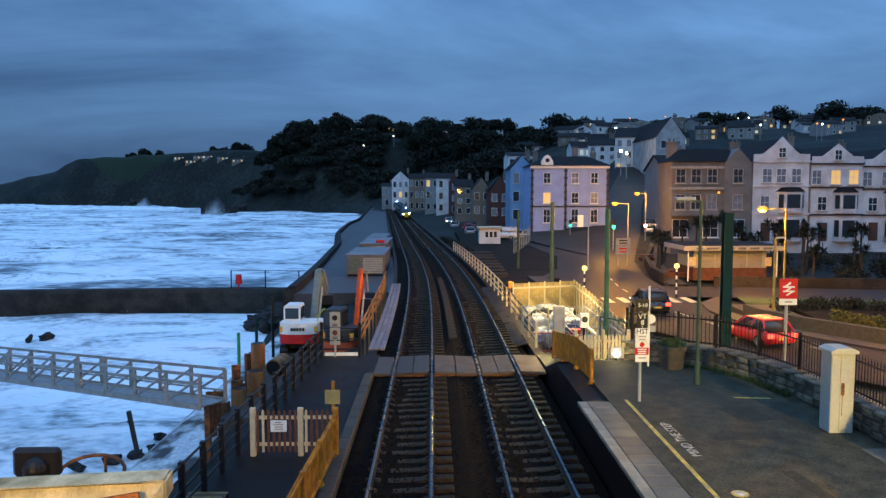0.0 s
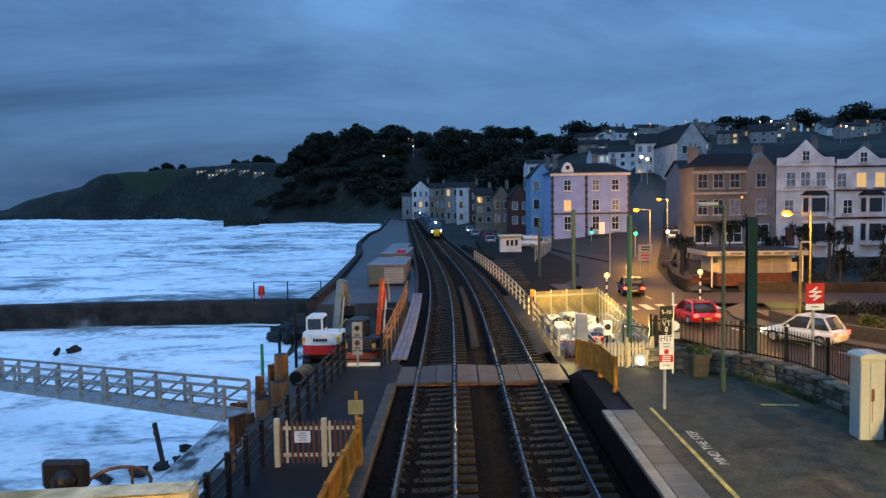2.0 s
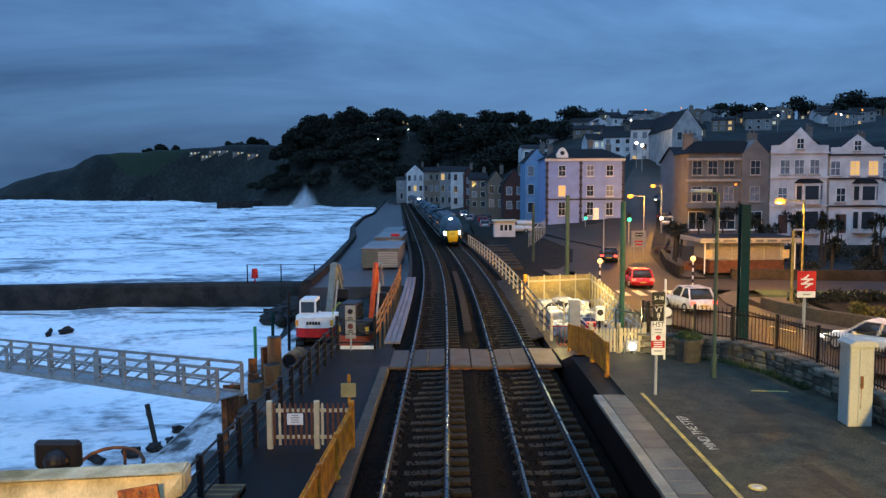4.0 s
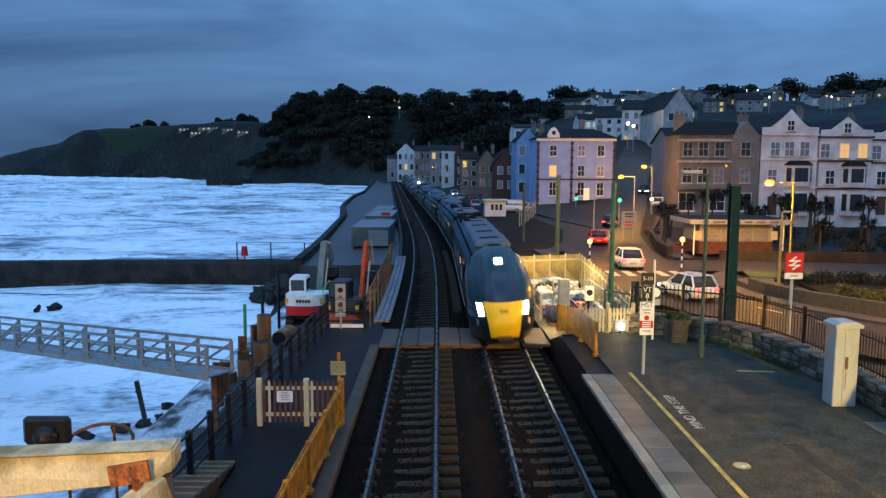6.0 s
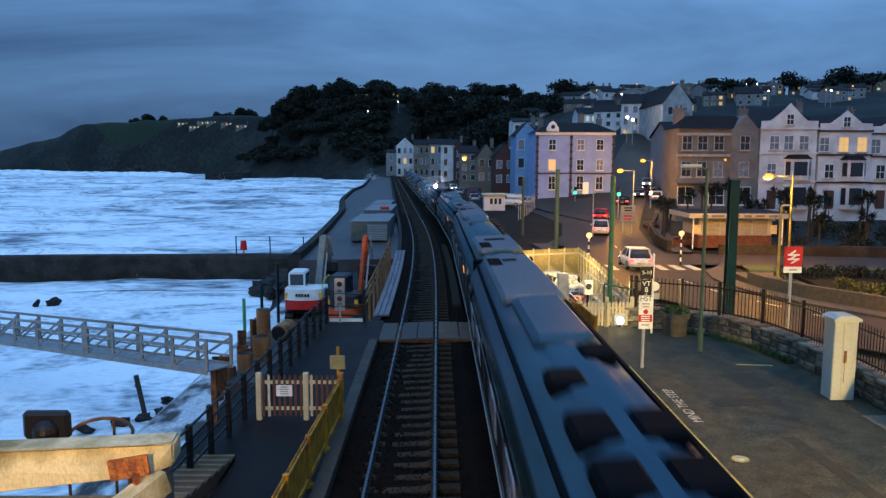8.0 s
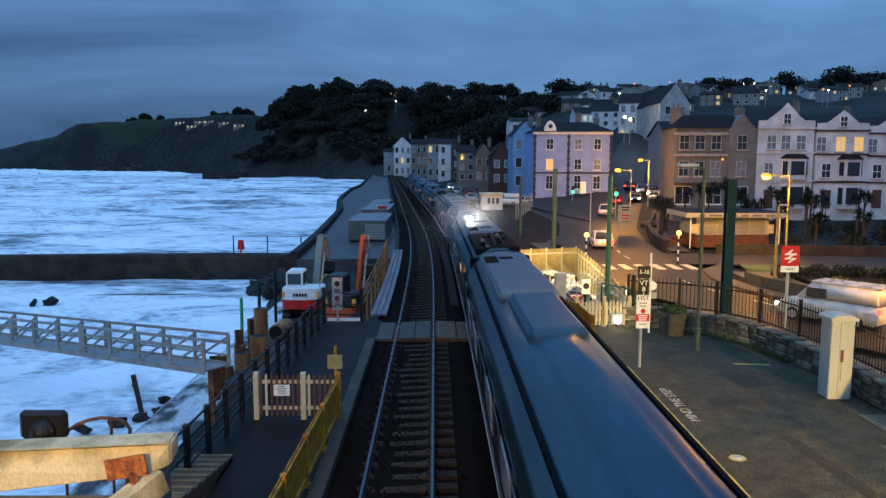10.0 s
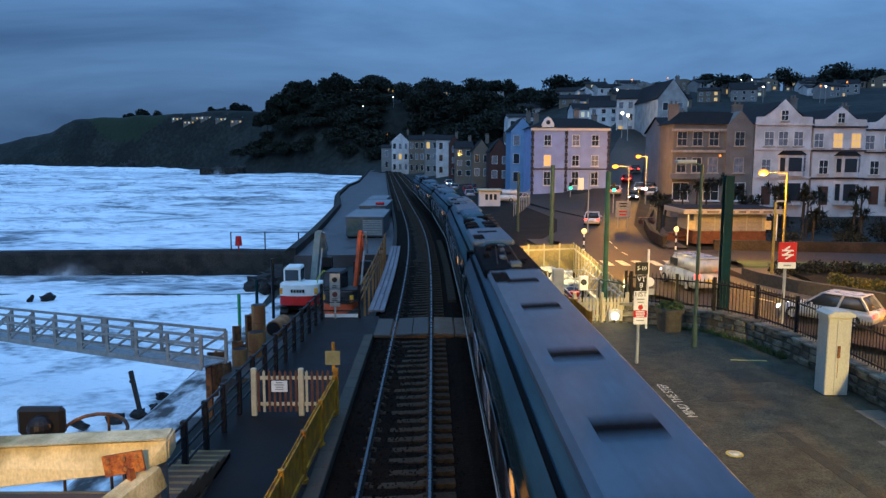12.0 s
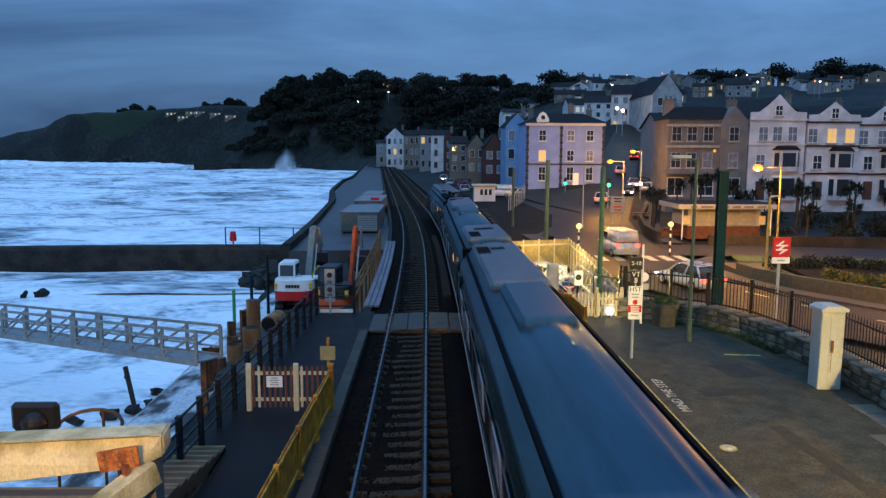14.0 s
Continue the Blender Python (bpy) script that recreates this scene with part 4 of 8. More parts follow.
def bridge_stair():
    bm = B()
    # long weathered concrete parapet with a chamfered end
    v = [(-9.0, 8.6, 2.30), (-3.62, 9.05, 2.76), (-3.36, 9.25, 2.82), (-3.36, 9.25, 3.12), (-3.62, 9.05, 3.16), (-9.0, 8.6, 3.10)]
    a = [bm.verts.new(p) for p in v]
    b = [bm.verts.new((x - 0.05, y + 0.42, z)) for x, y, z in v]
    bm.faces.new(a)
    bm.faces.new(b[::-1])
    for i in range(6):
        bm.faces.new((a[i], b[i], b[(i + 1) % 6], a[(i + 1) % 6]))
    bmesh.ops.bevel(bm, geom=list(bm.edges), offset=0.03, segments=2, affect="EDGES")
    s = thing("stair_parapet", bm, STAINED, "stained concrete stair parapet with a rusty bracket", "parapet")
    bm = B()
    m = pose(-3.82, 8.99, 2.91, 0, -8, 5.5)
    box(bm, -0.24, 0.24, -0.05, 0.0, -0.13, 0.13, m)
    br = part("bracket", bm, RUST_B, s, "rusty orange steel bracket plate")
    for x in (-0.17, 0.02, 0.17):
        for z in (-0.06, 0.07):
            bm = B()
            vs = bmesh.ops.create_cone(bm, segments=6, radius1=0.03, radius2=0.026, depth=0.04, cap_ends=True)["verts"]
            bmesh.ops.transform(bm, matrix=m @ pose(x, -0.06, z, 90), verts=vs)
            part("bolt", bm, RUST_L, br)
    bm = B()
    beam(bm, (-3.74, 8.95, 2.85), (-3.66, 9.05, 1.6), 0.09, 0.07)
    part("strap", bm, RUST_B, s, "rusty strap below the bracket")
    bm = B()
    beam(bm, (-3.5, 9.2, 2.66), (-4.7, 7.4, 1.95), 0.26, 0.3)
    part("stringer", bm, STAINED, s, "pale concrete stringer")
    bm = B()
    box(bm, -3.75, -3.45, 9.15, 9.45, -0.05, 2.72)
    part("pier", bm, CONCRETE, s)
    bm = B()
    box(bm, -9.0, -8.7, 8.65, 8.95, -4.0, 2.3)
    part("pier", bm, CONCRETE, s)
    st = thing("stairs", None, None, "brown timber steps with yellow nosings beside the walkway", "stairs")
    for i in range(11):
        z1 = 0.10 + 0.075 * i
        y = 16.3 - i * 0.44
        bm = B()
        box(bm, -5.42, -4.55, y - 0.44, y + 0.02, z1 - 0.3, z1, bevel=0.01)
        t = part("tread", bm, STEP, st)
        bm = B()
        box(bm, -5.42, -4.55, y - 0.06, y + 0.024, z1, z1 + 0.006)
        part("nosing", bm, STEP_L, t)
    bm = B()
    box(bm, -5.42, -4.55, 11.4, 16.3, -0.02, 0.05)
    part("base", bm, STEP, st)
    # upper flight below the parapet
    for i in range(7):
        y, z1 = 11.3 - i * 0.36, 1.45 + 0.03 * i
        bm = B()
        box(bm, -8.4, -3.95, y - 0.36, y + 0.02, z1 - 0.2, z1, bevel=0.01)
        t = part("tread", bm, STEP, st)
        bm = B()
        box(bm, -8.4, -3.95, y - 0.05, y + 0.024, z1, z1 + 0.006)
        part("nosing", bm, STEP_L, t)
    for x in (-8.2, -6.2, -4.2):
        bm = B()
        box(bm, x - 0.12, x + 0.12, 9.0, 9.3, -4.0 if x < -5.5 else -0.02, 1.35)
        part("support", bm, CONCRETE, st)
    # flood lamp seen from behind, and a curved hand rail
    bm = B()
    box(bm, -5.68, -5.04, 9.95, 10.1, 2.88, 3.28, bevel=0.05)
    f = thing("flood_lamp", bm, BLACK, "black flood lamp seen from behind on the parapet", "lamp")
    bm = B()
    vs = bmesh.ops.create_uvsphere(bm, u_segments=16, v_segments=8, radius=0.17)["verts"]
    bmesh.ops.translate(bm, vec=(-5.33, 9.92, 3.02), verts=vs)
    part("housing", bm, BLACK, f)
    bm = B()
    rod(bm, (-5.3, 10.0, 2.9), (-5.3, 9.0, 2.8), 0.04)
    part("arm", bm, BLACK, f)
    hr = thing("hand_rail", None, None, "brown curved steel hand rail at the stair head", "hand rail")
    pts = [Vector((-6.45 + 0.62 * math.cos(a), 13.9 + 0.4 * math.sin(a), 1.45 + 0.22 * math.sin(a))) for a in [math.radians(200 - 20 * i) for i in range(13)]]
    for a, b in zip(pts, pts[1:]):
        bm = B()
        rod(bm, a, b, 0.035)
        part("tube", bm, RUST, hr)
    for p in (pts[1], pts[6], pts[11]):
        bm = B()
        rod(bm, p, (p.x, p.y, -3.6), 0.03)
        part("post", bm, RUST, hr)


STAINED = material("stained_painted_concrete", (0.58, 0.51, 0.31), 0.75, vary=0.18, scale=1.3, bump=0.8, fine=30, other=(0.20, 0.17, 0.075), spread=(0.36, 0.56), stretch=(1, 1, 0.6))
RUST_B = material("bright_rust", (0.42, 0.15, 0.04), 0.8, 0.1, vary=0.4, scale=9, bump=0.8, other=(0.2, 0.06, 0.03))
STEP_L = material("worn_step_edge", (0.24, 0.15, 0.06), 0.6, vary=0.3, scale=3)
STEP = material("timber_step", (0.11, 0.060, 0.032), 0.6, vary=0.3, scale=2, stretch=(0.5, 3, 3))
bridge_stair()


# ---- platform ----
GREEN_M = material("mid_green_paint", (0.035, 0.11, 0.07), 0.5, vary=0.3, scale=2)
GREEN_D = material("dull_green_paint", (0.05, 0.08, 0.06), 0.6, vary=0.3, scale=2)
OCHRE = material("ochre_post_paint", (0.26, 0.22, 0.07), 0.55, vary=0.3, scale=2)
GREY_R2 = material("dark_grey_lettering", (0.12, 0.12, 0.12), 0.6)
GREY_R = material("grey_render", (0.25, 0.245, 0.24), 0.8, vary=0.15, scale=0.5, bump=0.3, fine=8)
WHITE_R = material("white_render", (0.66, 0.63, 0.62), 0.8, vary=0.16, scale=0.5, bump=0.3, fine=8, other=(0.5, 0.47, 0.46))
SHRUB = material("yellow_green_shrub", (0.12, 0.11, 0.03), 0.8, vary=0.5, scale=1.0, bump=0, fine=4, other=(0.05, 0.06, 0.02))
WHITE_W = material("worn_white_marking", (0.58, 0.55, 0.42), 0.6, vary=0.3, scale=9, other=(0.30, 0.28, 0.20))
CAB = material("pale_cabinet_paint", (0.37, 0.38, 0.34), 0.5, vary=0.12, scale=1.5, bump=0.03, other=(0.30, 0.30, 0.26), stretch=(1, 1, 0.4))
COPING = material("coping_slab", (0.115, 0.102, 0.078), 0.6, vary=0.3, scale=2, bump=0.4, fine=30, random_piece=0.22)
COPING_W = material("white_coping_edge", (0.24, 0.215, 0.16), 0.6, vary=0.3, scale=2, bump=0.3, fine=30, random_piece=0.1)
BRICK = material("kiosk_brick", (0.12, 0.05, 0.03), 0.8, vary=0.3, scale=3, bump=0.5, fine=12)
HOARD = material("timber_hoarding", (0.36, 0.27, 0.10), 0.7, vary=0.3, scale=1.4, bump=0.3, fine=15, other=(0.22, 0.17, 0.08))
BAG = material("white_bulk_bag", (0.40, 0.385, 0.35), 0.8, vary=0.25, scale=4, bump=0.8, fine=12)
PATCH = material("platform_patch", (0.040, 0.039, 0.028), 0.7, spec=0.1, vary=0.5, scale=2.5, bump=0.8, fine=40, other=(0.026, 0.026, 0.019))


def make_platform():
    bm = B()
    a = [bm.verts.new(p) for p in ((4.96, -6, 0.9), (10.6, -6, 0.9), (10.5, 16, 0.9), (10.55, 20, 0.9), (10.2, 22.3, 0.9), (9.4, 24.3, 0.9), (7, 25.9, 0.9), (4.96, 25.9, 0.9))]
    f = bm.faces.new(a)
    r = bmesh.ops.extrude_face_region(bm, geom=[f])
    bmesh.ops.translate(bm, vec=(0, 0, -2.6), verts=[v for v in r["geom"] if isinstance(v, bmesh.types.BMVert)])
    thing("platform", bm, ASPHALT, "worn damp asphalt station platform", "platform", kind="structure")
    bm = B()
    box(bm, 4.3, 4.95, -6, 25.8, -1.5, 0.80)
    pe = thing("platform_edge", bm, WET_DECK, "dark platform face with pale coping slabs", "platform edge", kind="structure")
    for i in range(28):
        y = 3.3 + i * 0.62
        for x0, x1 in ((4.05, 4.30), (4.31, 4.95)):
            bm = B()
            box(bm, x0, x1, y, y + 0.608, 0.80, 0.905, bevel=0.012)
            part("coping_slab", bm, COPING_W if x0 < 4.1 else COPING, pe)
    bm = B()
    box(bm, 5.40, 5.50, 3, 20.8, 0.90, 0.904)
    thing("yellow_line", bm, YELLOW_LINE, "worn yellow safety line painted on the platform", "line", kind="structure")
    cu = bpy.data.curves.new("platform_lettering", "FONT")
    cu.body, cu.size, cu.extrude = "MIND THE STEP", 0.34, 0.001
    ob = new("platform_lettering", cu)
    me = bpy.data.meshes.new_from_object(ob.evaluated_get(bpy.context.evaluated_depsgraph_get()))
    bpy.data.objects.remove(ob)
    me.materials.clear()
    me.materials.append(WHITE_W)
    wide = max(v.co.x for v in me.vertices)
    ob = new("platform_lettering", me)
    ob.matrix_world = Matrix.Translation((5.98, 16.2, 0.905)) @ pose(0, 0, 0, 0, 0, 90) @ Matrix.Diagonal((2.45 / wide, 1, 1, 1))
    tagged(ob, "worn white painted lettering along the platform", "lettering", kind="structure")
    for x, y in ((5.95, 14.1), (5.9, 9.6)):
        bm = B()
        vs = bmesh.ops.create_cone(bm, segments=24, radius1=0.17, radius2=0.165, depth=0.01, cap_ends=True)["verts"]
        bmesh.ops.translate(bm, vec=(x, y, 0.909), verts=vs)
        c = thing("floor_marker", bm, YELLOW_LINE, "round yellow floor sticker on the platform", "floor sticker", "floor stickers")
        bm = B()
        vs = bmesh.ops.create_cone(bm, segments=24, radius1=0.12, radius2=0.12, depth=0.006, cap_ends=True)["verts"]
        bmesh.ops.translate(bm, vec=(x, y, 0.918), verts=vs)
        part("disc", bm, WHITE_W, c)
    bm = B()
    sweep(bm, [(-0.06, 0), (0.06, 0)], [(8.6, 21.0, 0.904), (9.6, 20.9, 0.904)])
    thing("yellow_mark", bm, YELLOW_LINE, "short yellow mark painted on the platform", "line", kind="structure")


make_platform()


def platform_paving():
    """Paving slabs beside the wall and flush repairs in the asphalt."""
    rng = random.Random(44)
    pv = thing("paving", None, None, "worn pale paving slabs beside the platform wall", "paving", kind="structure")
    for i in range(13):
        for k, x in enumerate((9.15, 9.77)):
            y = 8.6 + i * 0.62
            if k == 0 and i > 9:
                continue
            bm = B()
            box(bm, x, x + 0.6, y, y + 0.6, 0.88, 0.906 + rng.uniform(0, 0.006), bevel=0.008)
            part("slab", bm, COPING, pv)
    rp = thing("asphalt_repair", None, None, "darker flush asphalt repairs in the platform", "repair", kind="structure")
    for x, y, w, d, a in ((7.4, 17.6, 1.5, 0.5, 6), (8.3, 19.4, 0.9, 1.2, 12), (7.6, 13.2, 0.30, 4.2, 4)):
        bm = B()
        box(bm, -w / 2, w / 2, -d / 2, d / 2, -0.02, 0.004, bevel=0.003)
        part("patch", bm, PATCH, rp, m=pose(x, y, 0.9, 0, 0, a))


platform_paving()

WALL = [(6.9, 25.95), (8.3, 25.25), (9.35, 24.55), (10.05, 23.1), (10.4, 21.2), (10.55, 19.0), (10.5, 16.0), (10.5, 12.0), (10.5, 6.0)]


def walk_line(pts, step):
    out, carry = [], 0.0
    for a, b in zip(pts, pts[1:]):
        a, b = Vector(a), Vector(b)
        d = b - a
        s = carry
        while s < d.length:
            out.append((a + d * s / d.length, math.atan2(d.y, d.x)))
            s += step
        carry = s - d.length
    return out


def stone_wall():
    bm = B()
    sweep(bm, [(-0.02, 0.85), (-0.02, 1.52), (0.42, 1.52), (0.42, -1.2), (-0.02, -1.2)], [(x, y, 0) for x, y in WALL[::-1]], closed=True)
    w = thing("stone_wall", bm, MORTAR, "low rubble stone wall behind the platform", "wall", kind="structure")
    rng = random.Random(4)
    ms = []
    for k in range(6):
        bm = B()
        L, h = rng.uniform(0.3, 0.52), 0.2
        vs = box(bm, -L / 2, L / 2, -0.06, 0.06, -h / 2, h / 2, bevel=0.03)
        for v in bm.verts:
            v.co += Vector((rng.uniform(-0.02, 0.02), rng.uniform(-0.02, 0.02), rng.uniform(-0.015, 0.015)))
        ms.append(mesh(bm, STONE, "stone"))
    for row in range(3):
        for p, a in walk_line([Vector((*q, 0)) for q in WALL], 0.45):
            q = p + Vector((math.cos(a + 1.57), math.sin(a + 1.57), 0)) * -0.0
            if q.y < 9.5:
                continue
            o = new("stone", rng.choice(ms))
            o.parent = w
            o.matrix_basis = Matrix.Translation((q.x, q.y, 1.01 + row * 0.215)) @ pose(rng.uniform(-0.05, 0.05), rng.uniform(-0.02, 0.02), 0, 0, 0, math.degrees(a) + rng.uniform(-4, 4))
    for p, a in walk_line([Vector((*q, 0)) for q in WALL], 0.62):
        if p.y < 9.5:
            continue
        bm = B()
        box(bm, -0.3, 0.3, -0.09, 0.5, 1.5, 1.57 + rng.uniform(0, 0.04), bevel=0.025)
        part("cope_stone", bm, STONE, w, m=Matrix.Translation((p.x, p.y, 0)) @ pose(0, 0, 0, 0, 0, math.degrees(a)))
    # weeds
    vs, fs = [], []
    for i in range(1500):
        p, a = rng.choice(walk_line([Vector((*q, 0)) for q in WALL[1:5]], 0.2))
        c = Vector((p.x - 0.12 - 0.22 * rng.random(), p.y - 0.15 * rng.random(), 0.9))
        h = rng.uniform(0.05, 0.3) * (0.4 + 0.9 * abs(noise.noise(Vector((p.x * 1.3, p.y * 1.3, 0)))))
        b = len(vs)
        t = rng.uniform(0, 6.28)
        vs += [c + Vector((math.cos(t) * 0.02, math.sin(t) * 0.02, 0)), c - Vector((math.cos(t) * 0.02, math.sin(t) * 0.02, 0)), c + Vector((rng.uniform(-0.1, 0.1), rng.uniform(-0.1, 0.1), h))]
        fs.append((b, b + 1, b + 2))
    me = bpy.data.meshes.new("weeds")
    me.from_pydata(vs, [], fs)
    me.materials.append(GRASS)
    tagged(new("weeds", me), "green weeds growing at the wall foot", "weeds", kind="stuff")


stone_wall()


def iron_railing():
    f = thing("iron_railing", None, None, "black iron railing with spiked bars on the wall", "railing")
    pts = [Vector((x + (0.28 if y < 24 else 0.15), y + 0.28 * (y > 20), 0)) for x, y in [(6.75, 26.1)] + WALL]
    bm = B()
    rod(bm, (0, 0, 1.5), (0, 0, 2.55), 0.014, seg=5)
    rod(bm, (0, 0, 2.55), (0, 0, 2.68), 0.02, 0.001, seg=5)
    bar = mesh(bm, BLACK, "bar")
    for p, a in walk_line(pts, 0.135):
        if p.y < 7:
            continue
        o = new("bar", bar)
        o.parent = f
        o.matrix_basis = pose(p.x, p.y, 0)
    for a, b in zip(pts, pts[1:]):
        for z in (1.68, 2.48):
            bm = B()
            beam(bm, a + Vector((0, 0, z)), b + Vector((0, 0, z)), 0.025, 0.05)
            part("rail", bm, BLACK, f)
        bm = B()
        box(bm, a.x - 0.05, a.x + 0.05, a.y - 0.05, a.y + 0.05, 1.4, 2.7, bevel=0.01)
        part("post", bm, BLACK, f)


iron_railing()


def cabinet():
    x0, x1, y0, y1 = 9.62, 10.2, 17.75, 18.25
    bm = B()
    box(bm, x0, x1, y0, y1, 0.9, 2.86, bevel=0.02)
    c = thing("equipment_cabinet", bm, CAB, "tall pale grey metal equipment cabinet by the wall", "cabinet")
    bm = B()
    prism(bm, [(x0 - 0.05, 2.86), (x0 - 0.05, 2.93), (x0 + 0.1, 3.0), (x1 - 0.1, 3.0), (x1 + 0.05, 2.93), (x1 + 0.05, 2.86)], y0 - 0.06, y1 + 0.05)
    part("lid", bm, CAB, c)
    bm = B()
    box(bm, x0 + 0.22, x1 - 0.03, y0 - 0.018, y0 - 0.002, 0.98, 2.8, bevel=0.006)
    d = part("door", bm, CAB, c)
    bm = B()
    box(bm, x0 + 0.25, x0 + 0.31, y0 - 0.05, y0 - 0.018, 1.85, 2.15)
    part("handle", bm, RUST, d, "rust-stained handle")
    bm = B()
    box(bm, x0 + 0.27, x0 + 0.285, y0 - 0.022, y0 - 0.016, 1.35, 1.85)
    part("rust_streak", bm, RUST, d)


cabinet()


def letters(parent, text, x, y, z, size, mat):
    cu = bpy.data.curves.new("lettering", "FONT")
    cu.body, cu.size, cu.align_x, cu.align_y, cu.extrude = text, size, "CENTER", "CENTER", 0.002
    ob = new("lettering", cu)
    dg = bpy.context.evaluated_depsgraph_get()
    me = bpy.data.meshes.new_from_object(ob.evaluated_get(dg))
    bpy.data.objects.remove(ob)
    me.materials.clear()
    me.materials.append(mat)
    o = new("lettering", me)
    o.parent = parent
    o.matrix_basis = pose(x, y, z, 90)
    return o


def stop_board():
    x, y = 5.82, 20.6
    bm = B()
    rod(bm, (x - 0.03, y + 0.06, 0.9), (x - 0.03, y + 0.06, 3.75), 0.045)
    s = thing("stop_board", bm, GREY_P, "grey post of stacked black and white train signs", "sign")
    bm = B()
    rod(bm, (x + 0.2, y + 0.06, 1.9), (x + 0.2, y + 0.06, 4.15), 0.03)
    part("pole", bm, WHITE_P, s, "thin white pole")
    def plate(z0, z1, mat, w=0.36):
        bm = B()
        box(bm, x - w / 2, x + w / 2, y - 0.015, y + 0.015, z0, z1, bevel=0.006)
        return part("plate", bm, mat, s)
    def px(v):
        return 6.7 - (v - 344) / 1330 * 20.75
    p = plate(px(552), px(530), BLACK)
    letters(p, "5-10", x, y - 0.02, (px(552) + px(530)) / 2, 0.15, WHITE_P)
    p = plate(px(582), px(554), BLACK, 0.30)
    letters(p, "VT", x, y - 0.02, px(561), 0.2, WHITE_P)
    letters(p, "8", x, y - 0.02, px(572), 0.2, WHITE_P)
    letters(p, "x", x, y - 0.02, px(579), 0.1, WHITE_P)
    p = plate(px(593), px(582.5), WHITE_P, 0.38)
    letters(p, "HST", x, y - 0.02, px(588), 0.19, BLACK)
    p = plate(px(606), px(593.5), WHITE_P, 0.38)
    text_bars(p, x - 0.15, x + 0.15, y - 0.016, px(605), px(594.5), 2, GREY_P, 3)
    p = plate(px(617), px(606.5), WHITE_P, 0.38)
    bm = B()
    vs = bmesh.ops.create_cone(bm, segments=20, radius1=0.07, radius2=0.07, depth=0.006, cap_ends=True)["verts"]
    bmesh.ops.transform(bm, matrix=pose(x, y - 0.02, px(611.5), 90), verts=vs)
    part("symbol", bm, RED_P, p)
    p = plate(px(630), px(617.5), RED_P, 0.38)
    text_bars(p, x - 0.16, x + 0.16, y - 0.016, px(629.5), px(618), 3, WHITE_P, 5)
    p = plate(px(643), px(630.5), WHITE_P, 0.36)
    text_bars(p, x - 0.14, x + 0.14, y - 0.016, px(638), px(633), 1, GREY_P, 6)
    bm = B()
    vs = bmesh.ops.create_cone(bm, segments=20, radius1=0.13, radius2=0.13, depth=0.02, cap_ends=True)["verts"]
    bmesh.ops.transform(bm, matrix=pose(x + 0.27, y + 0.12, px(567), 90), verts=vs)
    part("round_sign", bm, WHITE_P, s)
    bm = B()
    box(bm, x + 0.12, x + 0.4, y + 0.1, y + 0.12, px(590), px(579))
    part("side_plate", bm, GREY_P, s)


stop_board()


def station_sign():
    y = 23.6
    x0, x1 = 11.03, 11.6
    bm = B()
    rod(bm, (11.3, y + 0.08, 0.9), (11.3, y + 0.08, 4.0), 0.05)
    s = thing("station_sign", bm, GREY_P, "red and white station sign on a grey post", "sign")
    bm = B()
    box(bm, x0, x1, y - 0.02, y + 0.03, 3.38, 4.02, m=None, bevel=0.01)
    p = part("panel", bm, RED_P, s, "red sign panel")
    bm = B()
    box(bm, x0, x1, y - 0.02, y + 0.03, 3.18, 3.375, bevel=0.01)
    q = part("name_panel", bm, WHITE_P, s, "white strip with dark writing")
    text_bars(q, x0 + 0.08, x1 - 0.08, y - 0.021, 3.23, 3.33, 1, GREY_P, 8)
    for z, dx in ((3.62, 0.0), (3.76, 0.0)):
        bm = B()
        box(bm, x0 + 0.1, x1 - 0.1, y - 0.03, y - 0.021, z - 0.025, z + 0.025)
        part("stripe", bm, WHITE_P, p)
    for a, b in (((0.18, 3.62), (0.38, 3.76)), ((0.16, 3.76), (0.34, 3.9)), ((0.22, 3.49), (0.42, 3.62))):
        bm = B()
        beam(bm, (x0 + a[0], y - 0.026, a[1]), (x0 + b[0], y - 0.026, b[1]), 0.01, 0.05)
        part("stripe", bm, WHITE_P, p)


station_sign()


def post(name, x, y, z0, z1, r, mat, label, cat="post", square=False, group=""):
    bm = B()
    if square:
        # I-section column
        for a, b, c, d in ((-r, r, -r, -r * 0.75), (-r, r, r * 0.75, r), (-r * 0.18, r * 0.18, -r * 0.75, r * 0.75)):
            box(bm, x + a, x + b, y + c, y + d, z0, z1)
    else:
        rod(bm, (x, y, z0), (x, y, z1), r, r * 0.92, seg=14)
    return thing(name, bm, mat, label, cat, group)


post("steel_column", 10.42, 26.4, -1.3, 6.05, 0.155, GREEN, "dark green steel column beside the road", square=True)
post("steel_column", 7.75, 33.2, -1.3, 6.05, 0.12, GREEN_M, "mid-green tubular column in the works compound")
post("steel_column", 8.05, 50.5, -1.3, 6.15, 0.15, GREEN_D, "weathered green tubular column beyond the compound")


